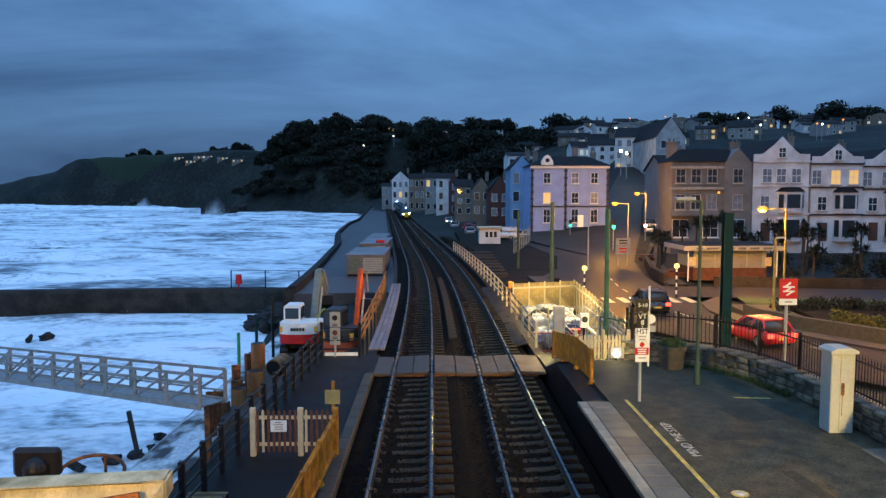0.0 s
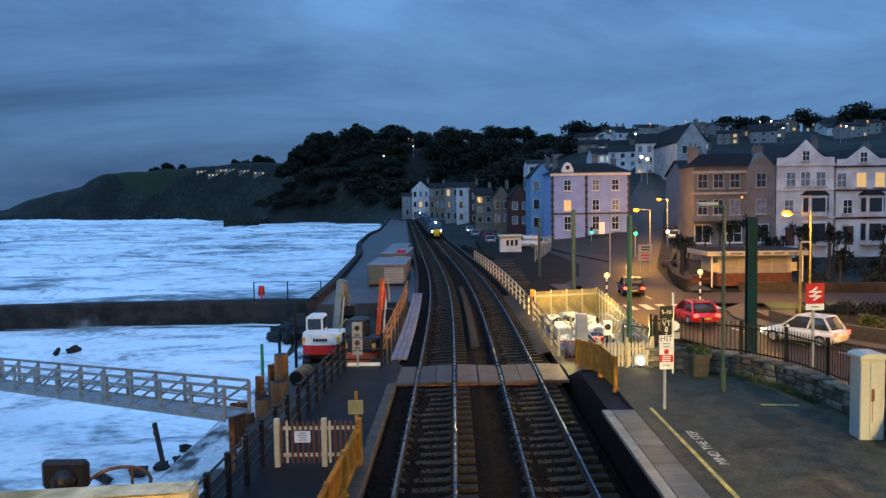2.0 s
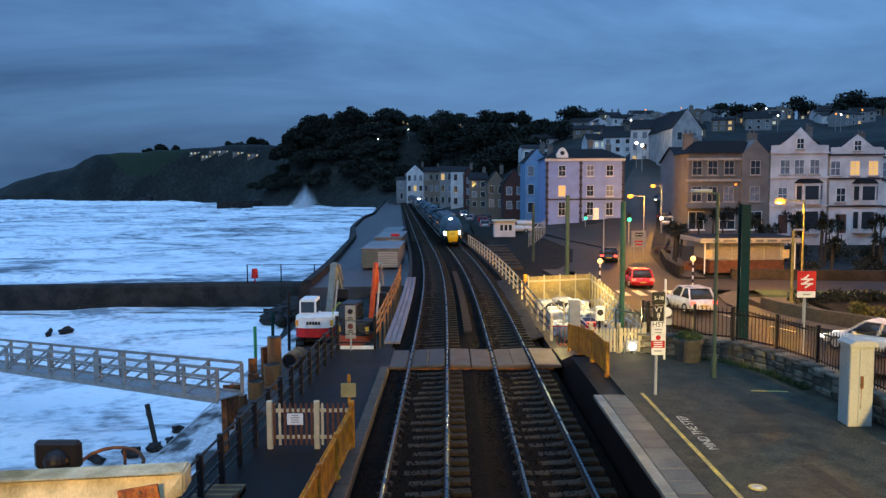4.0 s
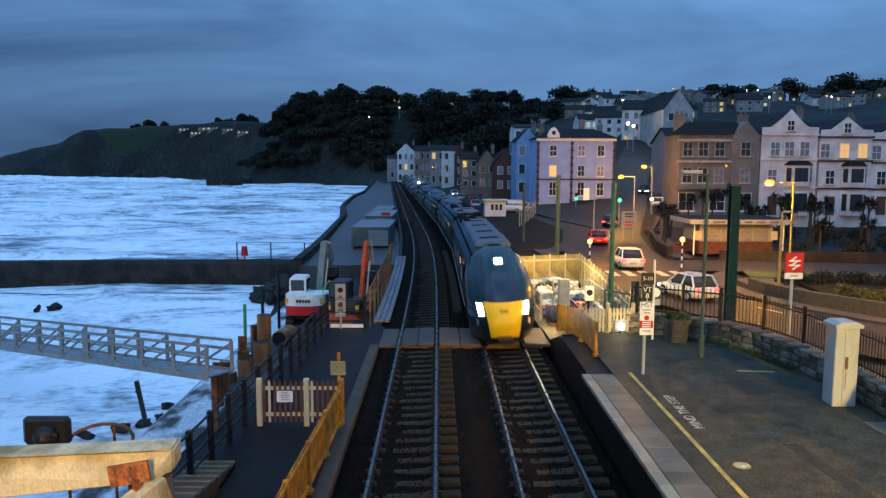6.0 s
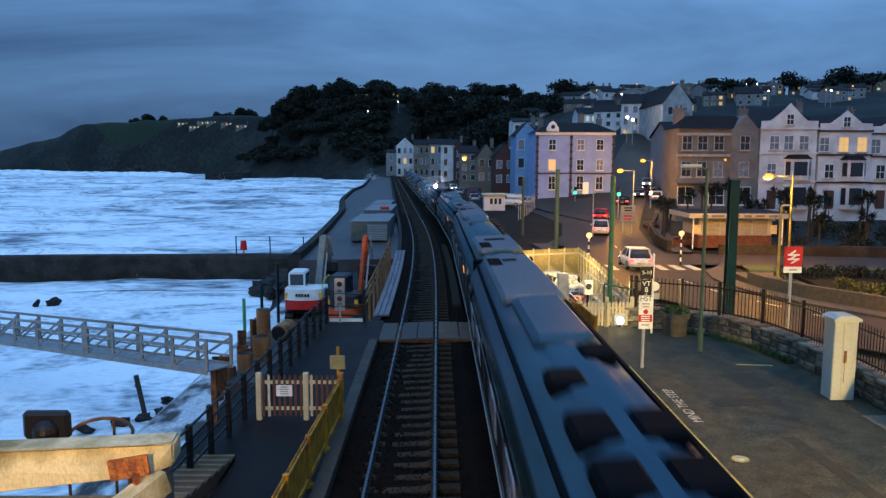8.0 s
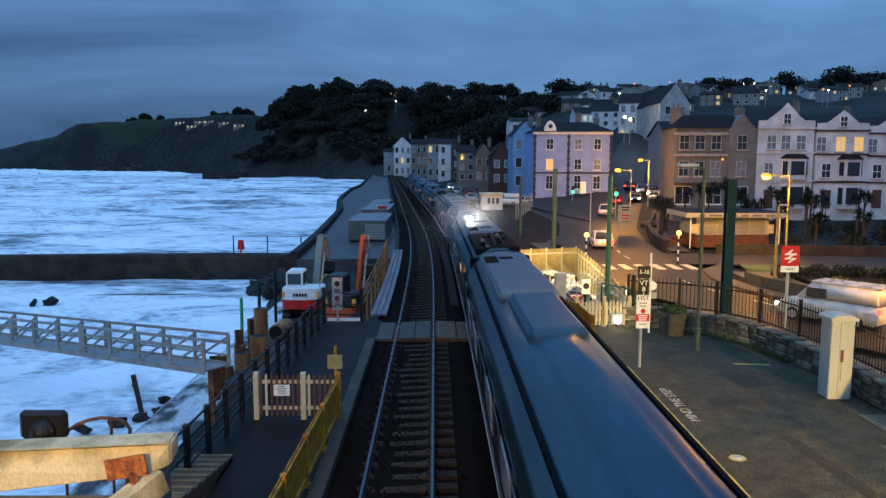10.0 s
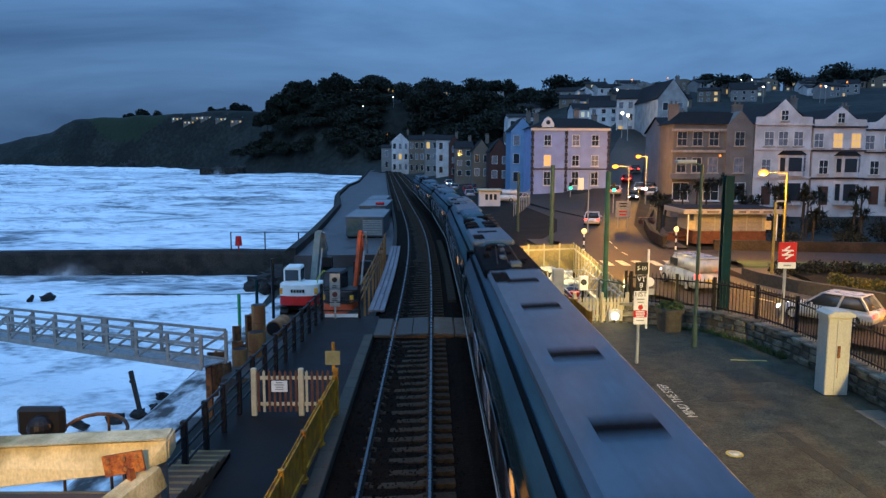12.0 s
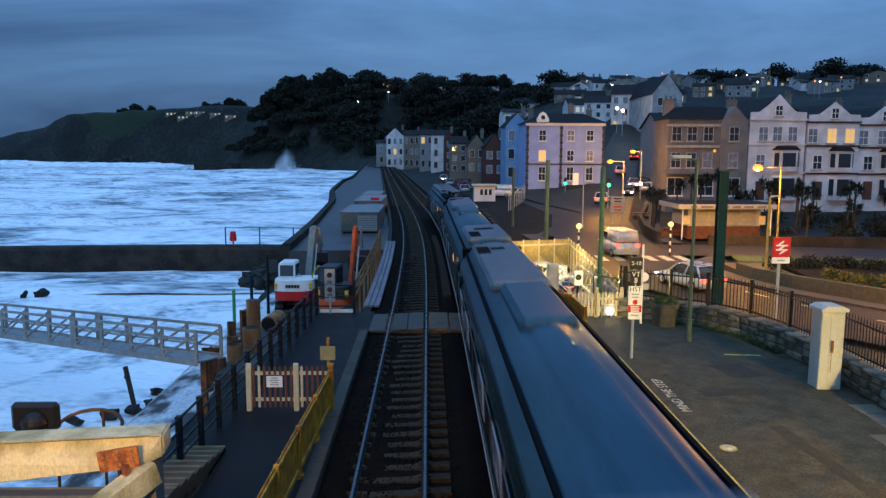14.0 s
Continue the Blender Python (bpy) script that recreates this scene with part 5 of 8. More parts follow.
def lamp_post(name, x, y, z0, z1, mat, label, head=None, arm=(0.5, 0), r=0.06, light=None):
    bm = B()
    rod(bm, (x, y, z0), (x, y, z0 + 0.7), r * 1.5, seg=12)
    rod(bm, (x, y, z0 + 0.7), (x, y, z1), r, r * 0.8, seg=12)
    p = thing(name, bm, mat, label, "street lamp")
    bm = B()
    rod(bm, (x, y, z1 - 0.05), (x + arm[0], y + arm[1], z1 + 0.05), 0.035)
    part("arm", bm, mat, p)
    bm = B()
    m = Matrix.Translation((x + arm[0], y + arm[1], z1 + 0.06)) @ pose(0, 0, 0, 0, 0, math.degrees(math.atan2(arm[1], arm[0])))
    box(bm, -0.15, 0.45, -0.12, 0.12, -0.05, 0.06, m, bevel=0.03)
    h = part("lantern", bm, GREY_P, p)
    if head:
        bm = B()
        vs = bmesh.ops.create_uvsphere(bm, u_segments=14, v_segments=8, radius=1)["verts"]
        bmesh.ops.transform(bm, matrix=m @ pose(0.12, 0, -0.09) @ Matrix.Diagonal((0.38, 0.30, 0.24, 1)), verts=vs)
        part("bulb", bm, head, h, "glowing lamp glass")
    return p


lamp_post("platform_lamp", 8.08, 22.55, 0.9, 6.5, GREEN_D, "slim platform lamp post with an unlit lantern", None, (-0.35, 0.0), 0.06)
lamp_post("street_lamp", 26.9, 56.9, -1.1, 5.6, OCHRE, "street lamp glowing orange above the road", LAMP_O, (-1.6, 0.2), 0.09)
lamp_post("street_lamp", 25.3, 97, -0.2, 5.5, GREY_P, "street lamp glowing orange by the junction", LAMP_O, (-1.6, 0.2), 0.08)
lamp_post("street_lamp", 33.5, 118, -0.2, 6.8, GREY_P, "street lamp glowing orange up the hill", LAMP_O, (-1.2, 0.2), 0.08)
lamp_post("street_lamp", 21.6, 47.0, -1.2, 3.9, OCHRE, "slim ochre lamp post on the garden side", None, (0.2, 0.0), 0.09)
lamp_post("street_lamp", 16.0, 77.0, -1.2, 5.0, GREY_P, "slim grey lamp post beside the pavement", None, (0.2, 0.0), 0.07)
post("steel_column", 8.9, 78.0, -1.3, 5.0, 0.14, GREEN_D, "weathered green tubular column farther along the line")


def planter():
    bm = B()
    rod(bm, (8.0, 24.75, 0.9), (8.0, 24.75, 1.62), 0.38, 0.46, seg=18)
    rod(bm, (8.0, 24.75, 1.55), (8.0, 24.75, 1.66), 0.49, 0.49, seg=18)
    p = thing("planter", bm, MORTAR, "round concrete planter with green shrubs", "planter")
    leaves(p, "shrub", [((8.0, 24.75, 1.72), (0.48, 0.45, 0.18))], 700, 0.05, GRASS, 3)


def leaves(parent, name, clumps, n, size, mat, seed):
    """A crown of many small leaf faces in uneven clumps."""
    rng = random.Random(seed)
    vs, fs = [], []
    for i in range(n):
        c, r = rng.choice(clumps)
        while True:
            u = Vector((rng.uniform(-1, 1), rng.uniform(-1, 1), rng.uniform(-1, 1)))
            if 0.15 < u.length < 1:
                break
        p = Vector((c[0] + u.x * r[0], c[1] + u.y * r[1], c[2] + u.z * r[2]))
        a = Vector((rng.uniform(-1, 1), rng.uniform(-1, 1), rng.uniform(-1, 1))).normalized() * size * rng.uniform(0.6, 1.5)
        b = a.cross(Vector((rng.uniform(-1, 1), rng.uniform(-1, 1), rng.uniform(-1, 1)))).normalized() * size * rng.uniform(0.4, 0.9)
        k = len(vs)
        vs += [p - a, p + b * 0.8, p + a, p - b * 0.8]
        fs.append((k, k + 1, k + 2, k + 3))
    me = bpy.data.meshes.new(name)
    me.from_pydata(vs, [], fs)
    me.materials.append(mat)
    o = new(name, me)
    if parent:
        o.parent = parent
    return o


planter()


def picket_and_yellow():
    g = thing("picket_fence", None, None, "cream picket fence and gate at the platform end", "fence")
    bm = B()
    prism(bm, [(-0.04, 0.93), (-0.04, 1.72), (0, 1.8), (0.04, 1.72), (0.04, 0.93)], 0, 0.03)
    pk = mesh(bm, CREAM_P, "picket")
    for i in range(15):
        o = new("picket", pk)
        o.parent = g
        o.matrix_basis = pose(5.1 + i * 0.122, 26.0, 0)
    for z in (1.1, 1.55):
        bm = B()
        box(bm, 5.05, 6.9, 26.04, 26.08, z - 0.04, z + 0.04)
        part("rail", bm, CREAM_P, g)
    for x in (5.02, 5.98, 6.88):
        bm = B()
        box(bm, x - 0.06, x + 0.06, 26.0, 26.12, 0.88, 1.95, bevel=0.015)
        part("post", bm, CREAM_P, g)
    bm = B()
    rod(bm, (5.9, 26.15, 0.9), (5.9, 26.15, 2.4), 0.03)
    rod(bm, (5.9, 26.15, 2.4), (6.9, 26.15, 2.2), 0.03)
    rod(bm, (6.9, 26.15, 0.9), (6.9, 26.15, 2.2), 0.03)
    part("hoop", bm, GREEN_D, g)
    yellow_railing("ramp_railing", [(4.92, 22.9, 0.88), (4.85, 24.9, 0.88), (4.78, 27.0, 0.6), (4.72, 29.0, 0.35)], 1.05, "yellow slatted railing at the platform ramp")


picket_and_yellow()


def ramp():
    bm = B()
    prism(bm, [(25.85, -1.3), (25.85, 0.86), (28.5, 0.05), (31.0, 0.0), (31.0, -1.3)], 4.35, 6.9)
    o = thing("ramp", bm, WET_DECK, "dark asphalt ramp from platform to foot crossing", "ramp", kind="structure")
    o.data.transform(Matrix(((0, 1, 0, 0), (1, 0, 0, 0), (0, 0, 1, 0), (0, 0, 0, 1))))
    # retaining wall of the line
    bm = B()
    sweep(bm, [(4.35, -1.4), (4.35, -0.12), (4.75, -0.12), (4.75, -1.4)], along(0, 31.1, 300, 3), closed=True)
    thing("line_wall", bm, SEAWALL, "low stone wall along the railway", "wall", kind="structure")
    pts = [(4.6 + bend(y), y, -0.12) for y in [33 + 2.5 * i for i in range(24)]]
    f = thing("line_fence", None, None, "pale steel post and rail fence along the line", "fence")
    for i, (x, y, z) in enumerate(pts):
        bm = B()
        box(bm, x - 0.05, x + 0.05, y - 0.05, y + 0.05, z - 0.02, z + 1.15)
        part("post", bm, CREAM_P, f)
    for a, b in zip(pts, pts[1:]):
        for k in (0.35, 0.7, 1.1):
            bm = B()
            beam(bm, (a[0], a[1], a[2] + k), (b[0], b[1], b[2] + k), 0.05, 0.06)
            part("rail", bm, BLACK if a[1] < 46 else (CREAM_P if a[1] < 60 else GREY_P), f)
    bm = B()
    box(bm, 4.75, 5.0, 46.9, 46.95, 0.8, 1.25, bevel=0.02)
    box(bm, 4.84, 4.9, 46.92, 46.98, -0.12, 0.8)
    thing("yellow_plate", bm, YELLOW_P, "square yellow plate on a fence post", "sign")
    # plastic sheeting and boards over the verge
    sh = thing("verge_boards", None, None, "dark boards and sheeting along the track verge", "boards")
    rng = random.Random(8)
    for i in range(11):
        y = 33.5 + i * 1.9
        bm = B()
        box(bm, -0.28, 0.28, 0, 1.85, -0.03, 0.03, pose(4.02 + bend(y), y, -0.08, 0, rng.uniform(-14, -4), -math.degrees(slope(y)) + rng.uniform(-3, 3)))
        part("board", bm, SEAWALL, sh)


ramp()


SHEET_K = material("black_sheet", (0.02, 0.02, 0.02), 0.4, vary=0.3)
SHEET_B = material("dull_blue_sheet", (0.06, 0.09, 0.13), 0.5, vary=0.3)


def compound():
    h = thing("hoarding", None, None, "yellow-lit timber hoarding round the works compound", "hoarding")
    line = [(5.2, 48.5), (9.5, 49.8), (9.3, 44.0), (8.9, 38.0), (8.5, 32.5), (8.2, 28.0)]
    for a, b in zip(line, line[1:]):
        a, b = Vector((*a, 0)), Vector((*b, 0))
        d = b - a
        n = max(1, round(d.length / 1.2))
        m0 = d.to_track_quat("Y", "Z").to_matrix().to_4x4()
        for i in range(n):
            bm = B()
            box(bm, -0.02, 0.02, 0.01, d.length / n - 0.01, -1.35, 0.9 + 0.02 * (i % 2))
            part("panel", bm, HOARD, h, m=Matrix.Translation(a + d * i / n) @ m0)
            bm = B()
            box(bm, 0.03, 0.09, -0.04, 0.04, -1.35, 1.0)
            part("upright", bm, CREAM_P, h, m=Matrix.Translation(a + d * i / n) @ m0)
            if a.x > 7 and a.y < 49:
                bm = B()
                rod(bm, (0.1, 0, 0.7), (1.4, 0, -1.3), 0.04)
                part("strut", bm, GALV, h, "steel prop", m=Matrix.Translation(a + d * (i + 0.5) / n) @ m0)
        bm = B()
        box(bm, 0.025, 0.08, 0, d.length, 0.55, 0.66)
        part("batten", bm, CREAM_P, h, m=Matrix.Translation(a) @ m0)
    rng = random.Random(6)
    for i, (x, y, s) in enumerate(((6.0, 46.5, 0.5), (7.2, 46.9, 0.55), (8.2, 46.2, 0.5), (6.4, 44.6, 0.45), (7.6, 44.5, 0.5), (6.1, 42.6, 0.5), (6.9, 41.2, 0.45), (7.9, 42.4, 0.5), (6.3, 39.4, 0.4), (7.0, 37.2, 0.45))):
        bm = B()
        bmesh.ops.create_cube(bm, size=2 * s)
        bmesh.ops.subdivide_edges(bm, edges=list(bm.edges), cuts=4, use_grid_fill=True)
        for v in bm.verts:
            k = 0.75 + 0.25 * min(1, s / max(v.co.length, 0.01) * 1.2)
            v.co = v.co * k + Vector((0, 0, 0.06)) * noise.noise(v.co * 4 + Vector((i, 0, 0)))
            v.co += v.co.normalized() * 0.07 * noise.noise(v.co * 5 + Vector((0, i, 0)))
        t = thing("bulk_bag", bm, BAG, "full white woven bulk bag in the compound", "bulk bag", "bulk bags", m=pose(x, y, -1.35 + s, 0, 0, rng.uniform(-20, 20)), smooth=True)
        for dx, dy in ((-0.6, -0.6), (0.6, -0.6), (-0.6, 0.6), (0.6, 0.6)):
            bm = B()
            rod(bm, (dx * s, dy * s, s * 0.75), (dx * s * 0.7, dy * s * 0.7, s * 1.25), 0.03)
            part("loop", bm, BAG, t)
    for i, (x, y, r) in enumerate(((5.7, 37.5, 0), (6.6, 35.0, 20), (7.3, 33.9, -15), (6.0, 32.6, 8))):
        bm = B()
        for k in range(7):
            rod(bm, (-0.6 + k * 0.2, 0, 0), (-0.6 + k * 0.2, 0, 1.05), 0.018, seg=6)
        rod(bm, (-0.65, 0, 1.05), (0.65, 0, 1.05), 0.03)
        rod(bm, (-0.65, 0, 0.12), (0.65, 0, 0.12), 0.03)
        for x2 in (-0.6, 0.6):
            box(bm, x2 - 0.03, x2 + 0.03, -0.3, 0.3, 0, 0.04)
        thing("barrier", bm, GALV if i % 2 else ORANGE_P, "tubular works barrier in the compound", "barrier", "barriers", m=pose(x, y, -1.35, 0, 0, r))
    # lengths of timber and pipe leaning and lying about
    for i in range(16):
        bm = B()
        L = rng.uniform(1.6, 3.2)
        rod(bm, (0, 0, 0), (0, L, 0), rng.uniform(0.03, 0.06), seg=7)
        x, y = rng.uniform(5.8, 8.0), rng.uniform(27.5, 41)
        nm, mt, lab = (("timber", CREAM_P, "pale length of timber leaning in the compound"), ("pipe", GALV, "grey steel pipe lying in the compound"), ("plank", HOARD, "yellowish plank leaning in the compound"))[i % 3]
        thing(nm, bm, mt, lab, nm, nm + " lengths", m=pose(x, y, -1.25, rng.uniform(8, 42), 0, rng.uniform(-70, 70)))
    for x, y, mt, lab in ((7.6, 39.6, RED_P, "red plastic drum in the compound"), (6.4, 36.2, GREY_P, "grey plastic drum in the compound"), (7.4, 30.6, RED_P, "red plastic drum in the compound")):
        bm = B()
        rod(bm, (0, 0, 0), (0, 0, 0.85), 0.28, seg=16)
        for k in (0.25, 0.55, 0.83):
            rod(bm, (0, 0, k), (0, 0, k + 0.04), 0.30, seg=16)
        thing("drum", bm, mt, lab, "drum", "drums", m=pose(x, y, -1.35))
    # crumpled sheets and dark stores between the bags
    for i, (x, y, w, d, h) in enumerate(((6.7, 45.6, 0.9, 0.7, 0.9), (8.0, 44.9, 0.7, 0.8, 0.7), (5.9, 43.6, 0.6, 0.7, 0.8), (7.1, 43.0, 0.8, 0.6, 0.75), (6.2, 41.2, 0.7, 0.8, 0.6), (7.6, 40.9, 0.6, 0.8, 0.9), (6.8, 38.4, 0.9, 0.6, 0.5), (7.9, 37.4, 0.5, 0.8, 0.8), (6.2, 34.4, 0.8, 0.6, 0.5), (7.4, 32.3, 0.6, 0.7, 0.7), (6.5, 30.2, 0.7, 0.6, 0.5))):
        bm = B()
        vs = bmesh.ops.create_icosphere(bm, subdivisions=3, radius=1.0)["verts"]
        for v in vs:
            k = 1 + 0.35 * noise.noise(v.co * 3.1 + Vector((i, 2 * i, 0)))
            v.co = Vector((v.co.x * w * k, v.co.y * d * k, max(0.0, 0.15 + v.co.z) * h * k))
        thing("tarpaulin", bm, (SHEET_K, GREY_P, SHEET_B)[i % 3], "crumpled %s sheet over stores in the compound" % ("black", "grey", "dull blue")[i % 3], "tarpaulin", "sheeted stores", m=pose(x, y, -1.35, 0, 0, 40 * i))
    # scaffold over the stores
    sc = thing("scaffold_frame", None, None, "galvanised scaffold frame over the compound stores", "scaffold")
    for y in (30.5, 33.5, 36.5, 39.5):
        for x in (7.0, 8.15):
            bm = B()
            rod(bm, (x, y, -1.35), (x, y, 0.75), 0.025, seg=6)
            part("standard", bm, GALV, sc)
        for z in (-0.2, 0.7):
            bm = B()
            rod(bm, (6.9, y, z), (8.25, y, z), 0.025, seg=6)
            part("transom", bm, GALV, sc)
    for x in (7.0, 8.15):
        for z in (-0.2, 0.7):
            bm = B()
            rod(bm, (x, 30.3, z), (x, 39.7, z), 0.025, seg=6)
            part("ledger", bm, GALV, sc)
    # line-side equipment box and small signal unit
    bm = B()
    box(bm, 5.35, 5.85, 32.9, 33.2, 0.55, 1.75, bevel=0.03)
    c = thing("relay_box", bm, GREY_P, "grey metal relay box on a post", "equipment box")
    bm = B()
    rod(bm, (5.6, 33.05, -1.3), (5.6, 33.05, 0.56), 0.08)
    part("post", bm, BLACK, c)
    bm = B()
    box(bm, 5.4, 5.8, 32.885, 32.9, 0.62, 1.68)
    part("door", bm, GREY_P, c)
    bm = B()
    box(bm, 6.15, 6.5, 30.9, 31.1, 1.15, 1.75, bevel=0.02)
    c = thing("signal_unit", bm, WHITE_P, "white-faced signal unit on a black post", "signal")
    bm = B()
    rod(bm, (6.32, 31.05, -1.3), (6.32, 31.05, 1.16), 0.05)
    part("post", bm, BLACK, c)
    bm = B()
    vs = bmesh.ops.create_cone(bm, segments=18, radius1=0.13, radius2=0.13, depth=0.02, cap_ends=True)["verts"]
    bmesh.ops.transform(bm, matrix=pose(6.32, 30.89, 1.5, 90), verts=vs)
    part("lens", bm, BLACK, c)
    # flood light on a stand behind the gate
    bm = B()
    rod(bm, (6.42, 25.9, 0.9), (6.42, 25.9, 1.0), 0.03)
    f = thing("flood_light", bm, BLACK, "bright white flood light on a stand", "flood light")
    bm = B()
    box(bm, 6.2, 6.64, 25.88, 25.96, 0.96, 1.36, bevel=0.02)
    part("frame", bm, GREY_P, f)
    bm = B()
    vs = bmesh.ops.create_uvsphere(bm, u_segments=14, v_segments=8, radius=0.13)["verts"]
    bmesh.ops.transform(bm, matrix=pose(6.42, 25.84, 1.14), verts=vs)
    part("lens", bm, LAMP_W, f, "glaring white lens")


compound()
# lamps: some that the place shows, others unseen and added for the light they throw
lamp("flood_lamp_light", "POINT", 520, YELLOW, pose(6.7, 28.0, 1.9), 0.15)
lamp("compound_light", "POINT", 2600, YELLOW, pose(6.9, 43.0, 2.6), 0.3)
lamp("street_light_a", "POINT", 6000, ORANGE, pose(25.0, 56.9, 5.2), 0.3)
lamp("street_light_b", "POINT", 4200, ORANGE, pose(23.0, 95.0, 5.0), 0.3)
lamp("street_light_c", "POINT", 4200, ORANGE, pose(32, 116, 6.6), 0.3)
# added fill without a lamp post, to turn the road by the zebra orange
lamp("road_fill_light", "POINT", 9000, ORANGE, pose(13.6, 59.0, 6.2), 0.3)
lamp("station_light", "SPOT", 27000, (1.0, 0.66, 0.17), look((13.2, -2.0, 7.4), (9.9, 17.0, 0.9)), 0.25, 56)
# unseen orange fill added right of the view for near road and garden wall
lamp("near_road_fill", "POINT", 16000, ORANGE, pose(25.5, 29.5, 6.0), 0.3)
# small fill added before the flood light to brighten the picket faces
lamp("picket_fill_light", "POINT", 16, YELLOW, pose(6.42, 25.35, 1.35), 0.12)
lamp("bridge_light", "SPOT", 4200, (1.0, 0.56, 0.20), look((-4.5, -3.0, 7.4), (-1.8, 15.0, 0.0)), 0.25, 46)
lamp("stair_light", "SPOT", 1700, (1.0, 0.62, 0.16), look((-3.6, 1.5, 6.2), (-5.2, 9.2, 2.8)), 0.15, 75)


# ---- road, pavements, gardens ----


def slab(bm, pts, depth):
    """A flat-topped block under a ring of points."""
    top = [bm.verts.new(p) for p in pts]
    low = [bm.verts.new((p[0], p[1], p[2] - depth)) for p in pts]
    bm.faces.new(top)
    n = len(pts)
    for i in range(n):
        bm.faces.new((top[i], low[i], low[(i + 1) % n], top[(i + 1) % n]))
    bmesh.ops.recalc_face_normals(bm, faces=list(bm.faces))


YARD = material("dark_yard_ground", (0.026, 0.021, 0.015), 0.85, spec=0.05, vary=0.45, scale=0.35, bump=0.7, fine=9, other=(0.013, 0.011, 0.008))
BED = material("dark_garden_soil", (0.020, 0.016, 0.010), 0.9, spec=0.05, vary=0.4, scale=0.7, bump=1, fine=6)


def make_roads():
    bm = B()
    slab(bm, [(5.6, 63, -1.2), (9.4, 66, -1.17), (10.2, 70, -1.16), (13.2, 78, -1.10), (15.2, 90, -0.85), (14.3, 108, -0.75), (11.8, 126, -0.65), (8.4, 150, -0.58), (4.4, 150, -0.6), (4.4, 126, -0.68), (4.0, 108, -0.78), (4.6, 90, -0.88), (5.4, 78, -1.13)], 0.9)
    thing("forecourt", bm, YARD, "worn paved ground between the railway and the road", "pavement", kind="structure")
    bm = B()
    slab(bm, [(19.0, 92, -0.68), (20.2, 100, -0.5), (24.4, 118, 0.36), (26.4, 127, 0.95), (12.6, 127, 0.1), (14.5, 118, -0.32), (16.5, 104, -0.56)], 2.0)
    thing("corner_pavement", bm, ROAD, "broad paved corner in front of the lilac house", "pavement", kind="structure")
    bm = B()
    sweep(bm, [(-4.6, 0), (3.6, 0)], ROADLINE)
    thing("road", bm, ROAD, "asphalt road lit orange by street lamps", "road", kind="structure")
    bm = B()
    sweep(bm, [(0, 0), (6, 0)], [(10, 70, -1.12), (13, 78, -1.05), (15, 90, -0.8), (14, 108, -0.7), (11.5, 126, -0.6), (8, 160, -0.5)])
    sweep(bm, [(-3.4, 0), (3.4, 0)], [(18, 60, -1.09), (26, 59.0, -1.09), (40, 56.5, -1.09), (70, 53, -1.09)])
    thing("side_road", bm, ROAD, "asphalt side road meeting the main road", "road", kind="structure")
    for nm, pts, w in (("pavement", [(12.2, 24, -1.0), (11.6, 36, -1.0), (10.4, 44, -1.0), (10.0, 52, -1.0), (10.2, 62, -1.0), (9.6, 70, -1.0)], 1.5), ("pavement", [(44, 9.5, -1.0), (34, 22, -1.0), (26.0, 32.2, -1.0), (22.6, 37.4, -1.0), (20.4, 41.2, -1.0), (19.2, 45, -1.0), (18.9, 49, -1.0), (19.6, 52.5, -1.0), (21.5, 55.0, -1.0)], 1.2),
                       ("pavement", [(21, 63.5, -1.0), (21.9, 70, -1.0), (24.8, 84, -0.9), (29.2, 98, -0.6), (35, 117, 0.5)], 1.6)):
        bm = B()
        sweep(bm, [(-w / 2, -0.3), (-w / 2, 0.02), (w / 2, 0.02), (w / 2, -0.3)], pts)
        thing(nm, bm, PAVE, "pale paved footway with a kerb along the road", "pavement", kind="structure")
    z = thing("zebra_crossing", None, None, "white painted zebra crossing stripes on the road", "road marking", kind="structure")
    for i in range(7):
        bm = B()
        box(bm, 11.4 + i * 1.2, 12.0 + i * 1.2, 53.6, 56.2, -1.1, -1.092)
        part("stripe", bm, WHITE_W, z)
    cl = thing("centre_line", None, None, "broken white centre line on the road", "road marking", kind="structure")
    for p, a in walk_line([Vector(q) for q in ROADLINE[1:9]], 4.0):
        if 51 < p.y < 59:
            continue
        bm = B()
        box(bm, -0.9, 0.9, -0.06, 0.06, 0, 0.012)
        part("dash", bm, WHITE_W, cl, m=Matrix.Translation((p.x, p.y, p.z + 0.006)) @ pose(0, 0, 0, 0, 0, math.degrees(a)))
    bm = B()
    sweep(bm, [(-0.07, 0), (0.07, 0)], [(12, 70, -1.05), (13.6, 78, -0.92), (17.2, 86, -0.45)])
    sweep(bm, [(-0.07, 0), (0.07, 0)], [(10.9, 58, -1.08), (11.3, 66, -1.06), (12, 70, -1.03)])
    thing("edge_line", bm, PAVE, "white painted edge line at the junction", "road marking", kind="structure")
    # gardens
    bm = B()
    sweep(bm, [(-1.6, 0), (-1.4, 0.12), (1.4, 0.12), (1.6, 0)], [(22.5, 54.2, -1.1), (30, 52.8, -1.1), (45, 50, -1.1), (70, 46, -1.1)])
    thing("grass_strip", bm, GRASS, "strip of short green grass beside the side road", "grass", kind="structure")
    bm = B()
    slab(bm, [(23.4, 46.5, -0.75), (22.6, 42.6, -0.7), (23.5, 39.2, -0.7), (27, 34.2, -0.7), (35, 24.2, -0.7), (80, 10, -0.7), (80, 44, -0.7), (45, 48.5, -0.8), (30, 51, -0.9), (23.8, 51.4, -0.95)], 0.6)
    corner = B()
